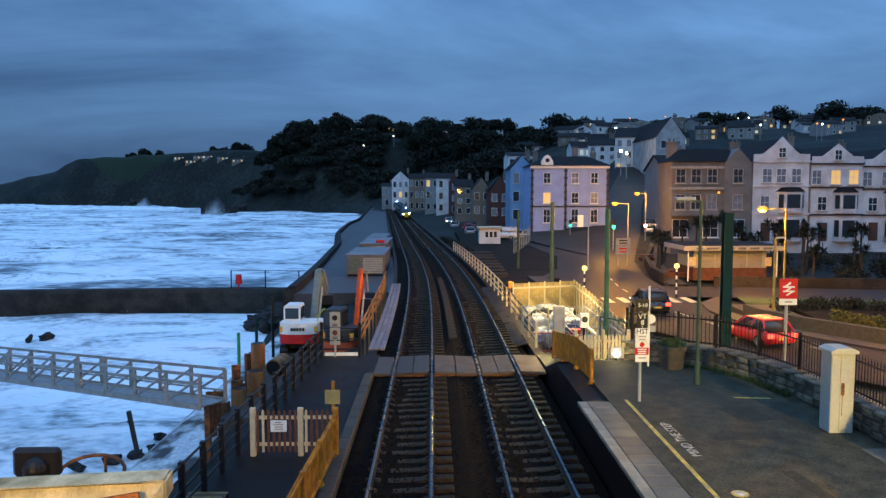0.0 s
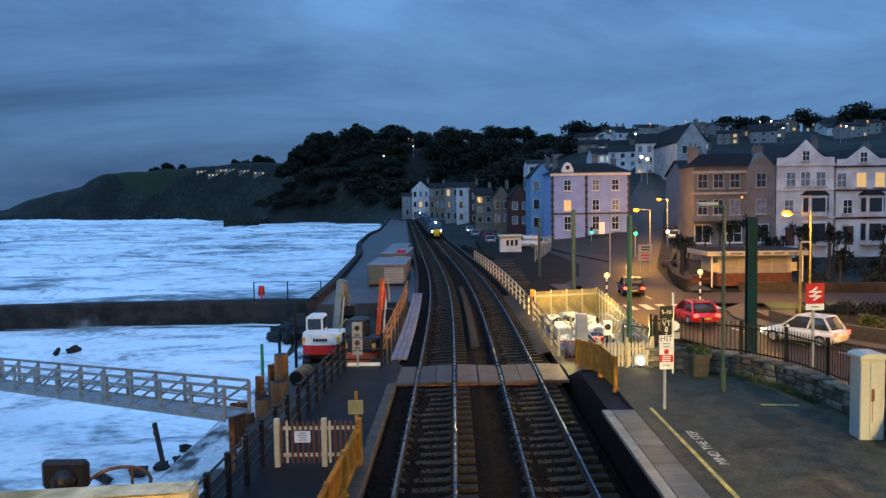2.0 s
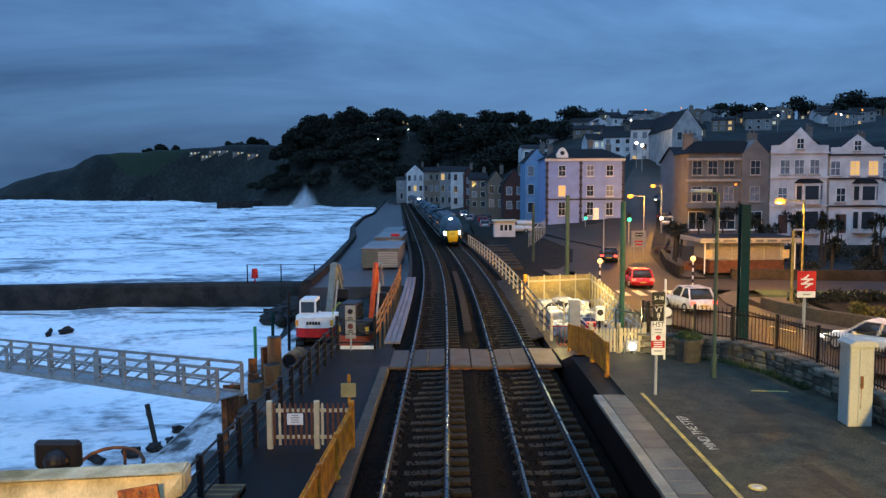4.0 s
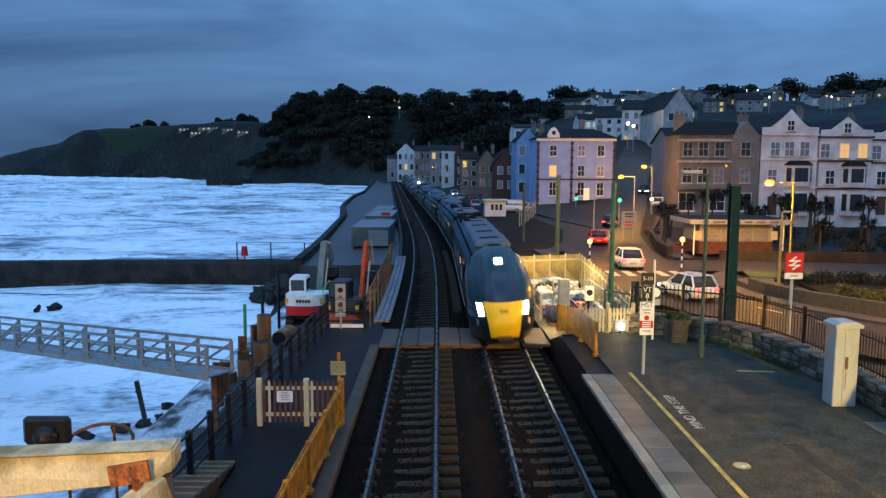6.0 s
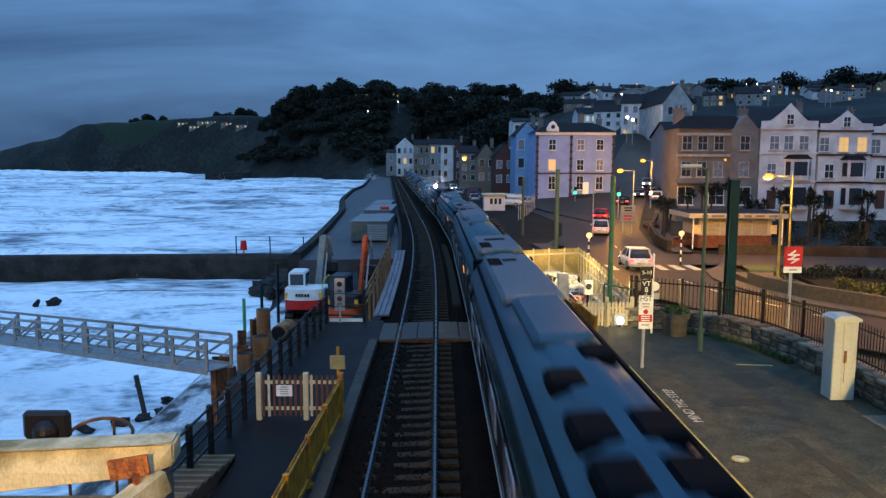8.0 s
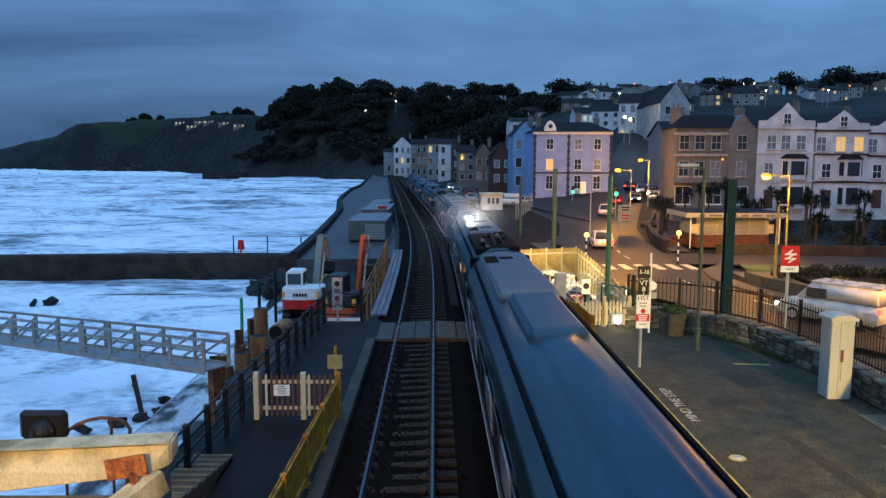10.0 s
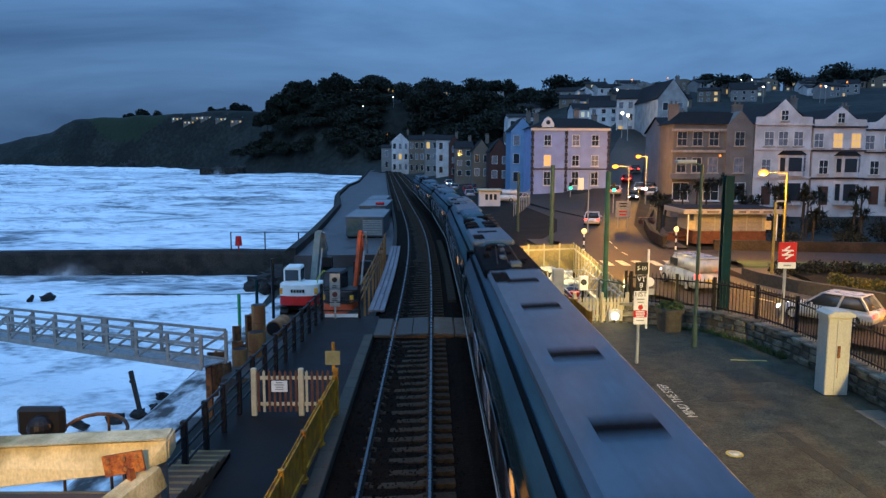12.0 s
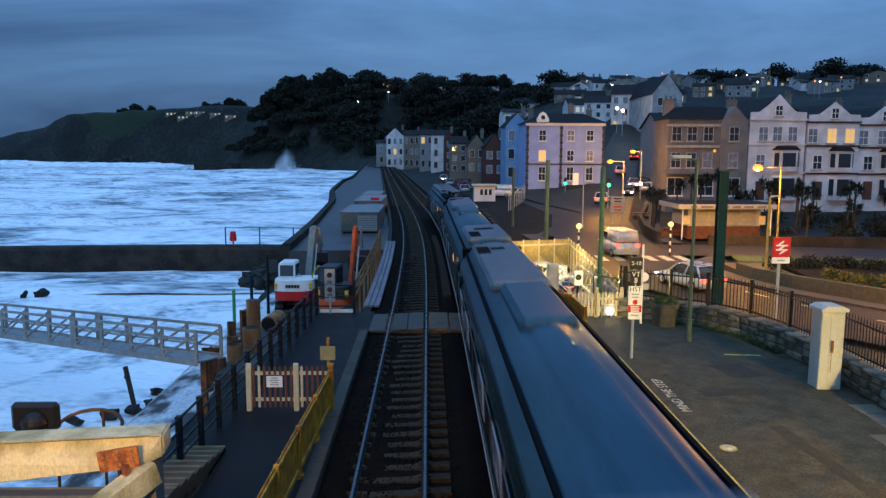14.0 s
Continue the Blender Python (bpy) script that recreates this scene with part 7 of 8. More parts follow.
def town_row():
    def at(px0, px1, py_e, py_b, Z, mat, label, rows, cols, across=True, seed=1, roof=2.0, d=10, litp=0.05, turn=0.0):
        k = Z / 1330
        x0, x1 = (px0 - 766) * k, (px1 - 766) * k
        plain_house(x0, x1, Z, d, 6.7 - (py_b - 344) * k, 6.7 - (py_e - 344) * k, 6.7 - (py_e - 344) * k + roof, mat, label, rows, cols, across, litp, seed, turn)
    at(903, 944, 300, 396, 150, BLUE_R, "pale blue three-storey house beside the lilac one", 3, 2, False, 3, 2.6)
    at(898, 946, 276, 330, 178, WHITE_R, "tall white house with dark windows behind the row", 2, 3, True, 4, 1.0)
    at(866, 902, 338, 388, 172, RED_R, "dark red brick house in the sea-front row", 2, 2, False, 5, 3.2)
    at(836, 868, 336, 384, 190, TAN_R, "tan rendered house in the sea-front row", 2, 2, False, 6, 3)
    at(806, 836, 330, 382, 215, TAN_R, "brown rendered house in the sea-front row", 3, 2, True, 7, 2)
    at(795, 812, 322, 380, 245, RED_R, "narrow red house in the sea-front row", 3, 1, False, 17, 2.5)
    at(772, 806, 316, 378, 262, WHITE_R, "pale grey house with curved gable in the row", 3, 2, True, 8, 1.8)
    at(752, 776, 315, 376, 290, GREY_R, "grey rendered house in the sea-front row", 3, 2, True, 9, 2.0)
    at(724, 752, 316, 374, 320, TAN_R, "tan house with lit windows in the row", 3, 3, True, 10, 2, 10, 0.09)
    at(694, 724, 318, 372, 335, WHITE_R, "white house with lit windows in the row", 3, 3, False, 12, 3.5, 10, 0.09)
    at(676, 694, 330, 368, 350, GREY_R, "low grey house ending the sea-front row", 2, 1, True, 13, 1.5)
    # street climbing the hill
    at(1088, 1136, 244, 306, 215, WHITE_R, "tall white terrace house on the climbing street", 3, 3, True, 14, 3.2, 14, 0.2, -18)
    at(1136, 1178, 250, 312, 205, PALE_R, "tall grey gabled house on the climbing street", 3, 2, False, 15, 5.0, 14, 0.1)
    at(1160, 1212, 244, 318, 190, PALE_R, "grey gabled house above the hotel", 3, 2, False, 16, 5.0, 14)
    at(1040, 1090, 258, 300, 240, WHITE_R, "white terrace house up the hill", 3, 3, True, 21, 2.4, 12, 0.2, -12)
    at(1012, 1045, 262, 296, 280, WHITE_R, "pale house on the hillside street", 2, 3, True, 22, 2.6, 12, 0.2)
    at(1176, 1228, 300, 372, 128, GREY_R, "grey house side beside the hotel", 3, 2, True, 23, 2.6, 12, 0.1)


town_row()


def ground_at(x, y):
    return land_z(x, y)


def hillside_houses():
    rng = random.Random(31)
    n = 0
    for tries in range(400):
        if n >= 86:
            break
        px = rng.uniform(690, 1600)
        k = (px - 766) / 1330
        Z = rng.uniform(300, 520)
        x = k * Z
        if x < 40 and Z < 380:
            continue
        z = ground_at(x, Z)
        if z < 22:
            continue
        w, d = rng.uniform(8, 15), rng.uniform(7, 9)
        e = rng.uniform(3.0, 5.2)
        plain_house(x - w / 2, x + w / 2, Z, d, z + 0.2, z + e, z + e + rng.uniform(1.4, 2.4), rng.choice((WHITE_R, WHITE_R, GREY_R, TAN_R)), "small pale house on the dark hillside", 1 if e < 4 else 2, 3, rng.random() < 0.75, 0.22, tries, rng.uniform(-25, 25), "hillside houses")
        n += 1


hillside_houses()


def headland_houses():
    rng = random.Random(4)
    for i, px in enumerate((322, 342, 356, 372, 398, 424, 690, 706, 634)):
        # the first ground that stands as high as the row of houses
        Z = 520.0
        while px < 500 and Z < 760 and ground_at((px - 766) / 1330 * Z, Z) < 6.7 + 0.040 * Z:
            Z += 4
        x = (px - 766) / 1330 * Z
        z = ground_at(x, Z)
        plain_house(x - 5, x + 5, Z, 8, z + 0.3, z + 3.0, z + 4.4, TAN_R, "low house with lit windows on the headland", 1, 3, True, 0.75, i + 50, 0, "headland houses")
    # low beach building with lamps
    x = (545 - 766) / 1330 * 520
    plain_house(x - 11, x + 11, 520, 6, -0.6, 3.0, 4.2, GREY_R, "long low beach building with lit windows", 1, 6, True, 0.6, 77)


headland_houses()


def hill_lamps():
    rng = random.Random(77)
    for i in range(34):
        px = rng.uniform(620, 1500)
        Z = rng.uniform(280, 500)
        x = (px - 766) / 1330 * Z
        z = ground_at(x, Z)
        if z < 10:
            continue
        bm = B()
        rod(bm, (x, Z, z - 0.5), (x, Z, z + 6), 0.12, seg=6)
        t = thing("street_lamp", bm, GREY_P, "small lit street lamp on the hillside", "street lamp", "hillside lamps")
        bm = B()
        bmesh.ops.translate(bm, vec=(x, Z, z + 6.2), verts=bmesh.ops.create_uvsphere(bm, u_segments=8, v_segments=5, radius=0.36)["verts"])
        part("bulb", bm, LAMP_W if rng.random() < 0.6 else LAMP_O, t, "glowing bulb")
    for px, py, Z, mt in ((522, 349, 500, LAMP_W), (569, 346, 500, LAMP_W), (475, 313, 560, LAMP_W), (1098, 268, 200, LAMP_W), (1108, 272, 195, LAMP_W), (1144, 400, 112, LAMP_W)):
        k = Z / 1330
        x, z = (px - 766) * k, 6.7 - (py - 344) * k
        bm = B()
        rod(bm, (x, Z, min(ground_at(x, Z), z - 3)), (x, Z, z), 0.1, seg=6)
        t = thing("street_lamp", bm, GREY_P, "tall lit white street lamp", "street lamp", "white street lamps")
        bm = B()
        bmesh.ops.translate(bm, vec=(x, Z, z), verts=bmesh.ops.create_uvsphere(bm, u_segments=8, v_segments=5, radius=0.0022 * Z)["verts"])
        part("bulb", bm, mt, t, "glowing bulb")


hill_lamps()
lamp("hill_street_light", "POINT", 1000, (1.0, 0.88, 0.68), pose(50, 190, 21), 0.4)


# ---- trees ----
def tree(x, y, h, r, seed, label="dark broad-leaved tree on the hillside", z=None, flat=0.7, n=4200, leaf=None, group="trees"):
    rng = random.Random(seed)
    z = ground_at(x, y) if z is None else z
    bm = B()
    rod(bm, (0, 0, -1), (0, 0, h * 0.6), h * 0.035, h * 0.018, seg=8)
    cl = []
    for i in range(13):
        a = rng.uniform(0, 6.28)
        q = rng.uniform(0.1, 0.7) * r
        c = (math.cos(a) * q, math.sin(a) * q, h * (0.88 - 0.62 * (q / r) * rng.uniform(0.5, 1.3)))
        rod(bm, (0, 0, h * rng.uniform(0.25, 0.5)), c, h * 0.014, h * 0.005, seg=5)
        cl.append((c, (r * rng.uniform(0.35, 0.6), r * rng.uniform(0.35, 0.6), h * 0.27 * rng.uniform(0.8, 1.2))))
    t = thing("tree", None, None, label, "tree", group, m=pose(x, y, z))
    part("trunk", bm, BARK, t)
    leaves(t, "crown", cl, n, leaf or r * 0.085, LEAF, seed)
    return t


def hill_trees():
    def at(px, py_top, Z, h, r, seed, flat=0.7, n=4200):
        x = (px - 766) / 1330 * Z
        ztop = 6.7 + (344 - py_top) / 1330 * Z
        tree(x, Z, h, r, seed, z=ztop - h * 1.02, flat=flat, n=n)
    # the wooded mount and its skyline pines
    for i, (px, py, h, r) in enumerate(((500, 240, 14, 9), (515, 228, 15, 10), (532, 219, 15, 11), (548, 216, 15, 10), (560, 224, 14, 10), (582, 212, 15, 8), (600, 205, 17, 10), (614, 212, 15, 9), (590, 225, 14, 10), (622, 232, 13, 9), (640, 240, 11, 8), (652, 222, 14, 3.5), (674, 224, 12, 5), (664, 240, 10, 7), (490, 256, 13, 9), (478, 270, 12, 9))):
        at(px, py, 525, h, r, i + 1)
    for i, (px, py, h, r) in enumerate(((405, 262, 13, 8), (425, 255, 16, 10), (440, 258, 14, 8), (382, 262, 12, 6), (345, 272, 9, 7), (262, 266, 14, 9), (240, 272, 9, 6), (288, 268, 10, 5), (455, 268, 14, 9), (320, 274, 9, 6), (365, 272, 9, 6))):
        at(px, py, 720, h, r, i + 40)
    for i, (px, py, h, r) in enumerate(((745, 228, 15, 9), (770, 219, 17, 8), (730, 240, 12, 8), (760, 238, 12, 10), (845, 232, 15, 10), (865, 236, 14, 10), (905, 236, 14, 8), (950, 236, 13, 8), (880, 246, 12, 8), (820, 250, 10, 7), (1000, 252, 12, 8), (1465, 212, 14, 6), (1530, 205, 18, 9), (1550, 196, 20, 9), (1565, 200, 18, 9), (1420, 236, 12, 9), (1300, 250, 10, 7), (1250, 262, 10, 7), (940, 262, 11, 8), (975, 258, 10, 7))):
        at(px, py, 430, h, r, i + 70)
    rng = random.Random(15)
    for i in range(172):
        px = rng.uniform(440, 920) if i < 140 else rng.uniform(920, 1568)
        Z = rng.uniform(330, 520)
        x = (px - 766) / 1330 * Z
        z = ground_at(x, Z)
        if z < 4:
            continue
        tree(x, Z, rng.uniform(7, 12), rng.uniform(6, 11), 200 + i, z=z, n=1300, leaf=0.75)
    # scrub over the face of the wooded mount
    for i in range(95):
        px, Z = rng.uniform(425, 700), rng.uniform(440, 545)
        x = (px - 766) / 1330 * Z
        z = ground_at(x, Z)
        if z < 3:
            continue
        tree(x, Z, rng.uniform(5, 9), rng.uniform(7, 12), 600 + i, "dark scrubby tree on the wooded mount", z=z - 1.5, n=1000, leaf=0.8)


hill_trees()


def palm(x, y, z, h, seed):
    rng = random.Random(seed)
    bm = B()
    rod(bm, (0, 0, 0), (0.1, 0, h * 0.75), 0.13, 0.09, seg=8)
    t = thing("palm_tree", None, None, "dark cabbage palm in the gardens", "palm tree", "palms", m=pose(x, y, z))
    part("trunk", bm, BARK, t)
    vs, fs = [], []
    for head in range(3):
        c = Vector((rng.uniform(-0.7, 0.7), rng.uniform(-0.5, 0.5), h * rng.uniform(0.72, 0.95)))
        for i in range(70):
            d = Vector((rng.uniform(-1, 1), rng.uniform(-1, 1), rng.uniform(-0.55, 1))).normalized()
            s = d.cross(Vector((0, 0, 1))).normalized() * 0.055
            L = rng.uniform(0.7, 1.2)
            a, b = c + d * L * 0.5, c + d * L + Vector((0, 0, -0.25 * L))
            k = len(vs)
            vs += [c - s * 0.6, c + s * 0.6, a + s, a - s, b]
            fs += [(k, k + 1, k + 2, k + 3), (k + 3, k + 2, k + 4)]
    me = bpy.data.meshes.new("fronds")
    me.from_pydata(vs, [], fs)
    me.materials.append(LEAF)
    o = new("fronds", me)
    o.parent = t


def garden_palms():
    rng = random.Random(5)
    for i in range(34):
        x = rng.uniform(34, 62)
        y = rng.uniform(66, 86)
        palm(x, y, -1.2, rng.uniform(3.5, 5.6), i)
    for x, y, h in ((31.0, 88, 5.5), (32.5, 89, 5.2), (34, 88, 5.8), (30.0, 90, 5.0), (23.5, 78, 4.2), (22.8, 75, 3.8), (24.5, 80, 4.0), (25.8, 83, 3.4)):
        palm(x, y, -1.0, h, int(x * 10))
    for i in range(26):
        x, y = rng.uniform(30, 60), rng.uniform(64, 84)
        o = leaves(None, "shrub", [((rng.uniform(-1, 1), rng.uniform(-0.6, 0.6), rng.uniform(0.3, 1.2)), (1.0, 0.8, 0.6)) for _ in range(5)], 420, 0.15, LEAF, 300 + i)
        o.matrix_world = pose(x, y, -1.2)
        tagged(o, "dark garden shrub among the palms", "shrub", "garden shrubs")


garden_palms()


def sea_rocks():
    rng = random.Random(2)
    for px, Z, h, r in ((238, 640, 7, 5), (188, 660, 5, 4), (428, 500, 5, 5), (222, 650, 5, 4)):
        bm = B()
        vs = blob(bm, (0, 0, 0), 1, 3, (r, r * 0.8, h), 0.9)
        thing("sea_rock", bm, ROCK, "dark rock standing in the surf", "rock", "sea rocks", m=pose((px - 766) / 1330 * Z, Z, -5.5))
    # far harbour arm
    bm = B()
    sweep(bm, [(-2.5, -8), (-2.3, -0.2), (2.3, -0.2), (2.5, -8)], [(-129, 420, 0), (-120, 423, 0), (-111, 427, 0)], closed=True)
    thing("far_breakwater", bm, SEAWALL, "dark stone breakwater under the headland", "breakwater", kind="structure")


sea_rocks()


def lineside_clutter():
    rng = random.Random(19)
    # verge shrubs by the embankment and low fence in front of the lilac house
    for i in range(12):
        y = 88 + i * 3.0
        o = leaves(None, "shrub", [((rng.uniform(-0.6, 0.6), rng.uniform(-0.6, 0.6), rng.uniform(0.2, 0.6)), (0.8, 0.8, 0.45)) for _ in range(4)], 260, 0.12, LEAF, 500 + i)
        o.matrix_world = pose(5.8 + bend(y) + rng.uniform(0, 1.5), y, -1.0)
        tagged(o, "low dark shrub on the railway bank", "shrub", "bank shrubs")
    rail_fence("street_fence", "low grey steel fence at the street corner", lerp((10.4, 96, 0), (14.5, 112, 0.8), 9), 1.1, (0.5, 1.05), 0.05, 0.03, GREY_P, -1.2)
    for i, (x, y) in enumerate(((22.3, 86.5), (22.8, 74.5), (20.2, 70.0))):
        t = thing("picnic_table", None, None, "brown timber picnic table on the pavement corner", "picnic table", "picnic tables", m=pose(x + 2.2, y - 1, -0.95, 0, 0, 20 * i))
        for nm, b in (("tabletop", (-0.9, 0.9, -0.35, 0.35, 0.7, 0.76)), ("bench", (-0.9, 0.9, -0.85, -0.6, 0.42, 0.47)), ("bench", (-0.9, 0.9, 0.6, 0.85, 0.42, 0.47)), ("leg", (-0.7, -0.6, -0.8, 0.8, 0.0, 0.42)), ("leg", (0.6, 0.7, -0.8, 0.8, 0.0, 0.42)), ("brace", (-0.68, -0.62, -0.1, 0.1, 0.42, 0.7)), ("brace", (0.62, 0.68, -0.1, 0.1, 0.42, 0.7))):
            bm = B()
            box(bm, *b)
            part(nm, bm, BROWN_W, t)


lineside_clutter()


# ---- train ----
TRAIN_G = material("dark_green_train_paint", (0.005, 0.018, 0.020), 0.22, vary=0.15, scale=1, bump=0.02, coat=0.3)
ROOF_G = material("blue_green_roof", (0.014, 0.050, 0.078), 0.42, spec=0.35, vary=0.25, scale=0.6, bump=0.1, fine=12, stretch=(1, 0.3, 1))
ROOF_P = material("grey_roof_panel", (0.085, 0.108, 0.13), 0.6, vary=0.25, scale=0.8, bump=0.1, fine=10)
ROOF_K = material("dark_roof_equipment", (0.004, 0.005, 0.006), 0.85, spec=0.04, vary=0.3, scale=2)
YELLOW_F = material("yellow_train_front", (0.80, 0.47, 0.015), 0.35, vary=0.12, scale=2, bump=0.03)
SCREEN = glass("windscreen", (0.012, 0.016, 0.022), 0.05)
HEAD = glow("head_light", (1.0, 0.95, 0.82), 60)
HEAD_OFF = material("unlit_lamp_glass", (0.16, 0.17, 0.19), 0.2, vary=0.1)
ORANGE_STRIPE = glow("door_light", (1.0, 0.42, 0.08), 0.7)
HALF = [(1.24, 0.25), (1.33, 0.7), (1.36, 1.3), (1.35, 2.1), (1.29, 2.56), (1.14, 2.98), (0.88, 3.31), (0.5, 3.54), (0.0, 3.64)]
LEN = 25.6
HALF = [HALF[0]] + [tuple(np.array(a) * (1 - u) * (1 - u) * 0.5 + np.array(b) * (0.5 + u - u * u) + np.array(c) * 0.5 * u * u) for a, b, c in zip(HALF, HALF[1:], HALF[2:]) for u in (0.0, 0.34, 0.67)] + [(0.35, 3.61), (0.15, 3.635), (0.0, 3.64)]
CARS = []


def half_width(z):
    return float(np.interp(z, [b for _, b in HALF], [a for a, _ in HALF]))


def nose_depth(x, z):
    """How far behind the tip the nose's skin lies at this height and distance from the middle."""
    c = float(np.interp(z, [0.25, 0.6, 1.0, 1.4, 1.75, 2.1, 2.5, 2.9, 3.2, 3.4, 3.55, 3.64], [0.35, 0.1, 0.0, 0.1, 0.30, 0.60, 1.08, 1.70, 2.35, 2.85, 3.35, 3.8]))
    w = half_width(min(z, 3.0))
    return c + 1.5 * (abs(x) / w) ** 2.6


def skin(bm, x0, x1, z0, z1, nx, nz, off, taper=0.0):
    """A patch of the nose between two widths and heights, lifted off the skin."""
    rows = []
    for j in range(nz + 1):
        z = z0 + (z1 - z0) * j / nz
        k = 1 - taper * (1 - j / nz)
        row = []
        for i in range(nx + 1):
            x = (x0 + (x1 - x0) * i / nx) * k
            x = max(-half_width(z), min(half_width(z), x))
            row.append(bm.verts.new((x, nose_depth(x, z) - off, z + off * 0.4)))
        rows.append(row)
    for a, b in zip(rows, rows[1:]):
        for i in range(nx):
            bm.faces.new((a[i], a[i + 1], b[i + 1], b[i]))


def nose(bm):
    zs = [0.25, 0.45, 0.7, 1.0, 1.2, 1.4, 1.6, 1.8, 2.0, 2.25, 2.5, 2.75, 3.0, 3.2, 3.38, 3.5, 3.58, 3.62]
    rows = []
    n = 16
    for z in zs:
        w = half_width(z)
        row = [bm.verts.new((-w, 4.45, z))]
        for i in range(n + 1):
            x = -w * math.cos(math.pi * i / n)
            row.append(bm.verts.new((x, min(4.4, nose_depth(x, z)), z)))
        row.append(bm.verts.new((w, 4.45, z)))
        rows.append(row)
    for a, b in zip(rows, rows[1:]):
        for i in range(len(a) - 1):
            bm.faces.new((a[i], a[i + 1], b[i + 1], b[i]))


def bogie(parent, y):
    bm = B()
    for s in (-1, 1):
        box(bm, s * 1.0 - 0.1, s * 1.0 + 0.1, y - 1.7, y + 1.7, 0.35, 0.6)
    box(bm, -0.95, 0.95, y - 0.3, y + 0.3, 0.35, 0.6)
    b = part("bogie", bm, BLACK, parent)
    for dy in (-1.3, 1.3):
        for s in (-1, 1):
            bm = B()
            rod(bm, (s * 0.69, y + dy, 0.43), (s * 0.82, y + dy, 0.43), 0.43, seg=18)
            part("wheel", bm, RAIL, b)


def roof_bits(c, k, y0, y1):
    """Panels and equipment on the roof; k picks the coach's own arrangement."""
    def put(nm, x0, x1, a, b, z0, z1, mat, bev=0.06):
        bm = B()
        box(bm, x0, x1, a, b, z0, z1, bevel=bev)
        return part(nm, bm, mat, c)
    for s in (-1, 1):
        bm = B()
        beam(bm, (s * 0.98, y0, 3.25), (s * 0.98, y1, 3.25), 0.07, 0.09)
        part("gutter", bm, ROOF_K, c)
    def louvres(p, y):
        for i in range(10):
            q = B()
            box(q, -0.72, -0.3, y + i * 0.16, y + 0.1 + i * 0.16, 3.70, 3.728)
            part("louvre", q, ROOF_K, p)
    def vent(p, y, x=0.42):
        q = B()
        box(q, -x, x, y, y + 0.5, 3.70, 3.725, bevel=0.01)
        part("vent", q, ROOF_K, p)
    if k % 5 in (0, 4):
        # driving coach: long pale panel; the shaded equipment well at the inner end is a near-black raised block
        f = 1 if k % 5 == 0 else -1
        inner, outer = (y1, y0) if f > 0 else (y0, y1)
        a, b = sorted((outer + f * 0.2, inner - f * 6.6))
        p = put("roof_panel", -0.80, 0.80, a, b, 3.42, 3.705, ROOF_P, 0.09)
        for u in (0.12, 0.35, 0.62, 0.85):
            vent(p, a + (b - a) * u)
        louvres(p, b - 2.0 if f > 0 else a + 0.4)
        a, b = sorted((inner - f * 6.2, inner - f * 0.5))
        put("dark_well_block", -0.86, 0.86, a, b, 3.40, 3.665, ROOF_K, 0.05)
        rng = random.Random(k)
        for i in range(9):
            x, yy = rng.uniform(-0.7, 0.4), a + 0.3 + i * 0.58
            put("insulator", x, x + rng.uniform(0.12, 0.4), yy, yy + rng.uniform(0.15, 0.45), 3.66, 3.70 + rng.uniform(0.02, 0.1), (ROOF_K, ROOF_P)[i % 3 == 0], 0.02)
        for i in range(3):
            q = B()
            rod(q, (-0.4 + i * 0.35, a + 0.6, 3.72), (-0.1 + i * 0.25, b - 0.9, 3.74), 0.02, seg=6)
            part("busbar", q, RAIL, c)
    else:
        p = put("roof_panel", -0.85, 0.85, y0 + 0.6, y0 + 5.4, 3.42, 3.705, ROOF_P, 0.10)
        louvres(p, y0 + 1.0)
        vent(p, y0 + 3.4)
        if k % 5 == 1:
            for i in range(4):
                x = (-0.72, 0.12)[i % 2]
                put("fan_unit", x, x + 0.6, y0 + 6.3 + (i // 2) * 1.5, y0 + 7.3 + (i // 2) * 1.5, 3.42, 3.70, ROOF_K, 0.06)
        p = put("roof_panel", -0.80, 0.80, y1 - 8.6, y1 - 0.9, 3.42, 3.71, ROOF_P, 0.10)
        louvres(p, y1 - 3.4)
        vent(p, y1 - 2.6, 0.24)
        put("roof_hood", -0.60, 0.60, y1 - 13.0, y1 - 9.0, 3.4, 3.78, ROOF_G, 0.12)
        if k % 5 == 1:
            for yy, x in ((-14.2, 0.1), (-15.6, -0.7)):
                put("fan_unit", x, x + 0.6, y1 + yy, y1 + yy + 0.8, 3.42, 3.70, ROOF_K, 0.06)


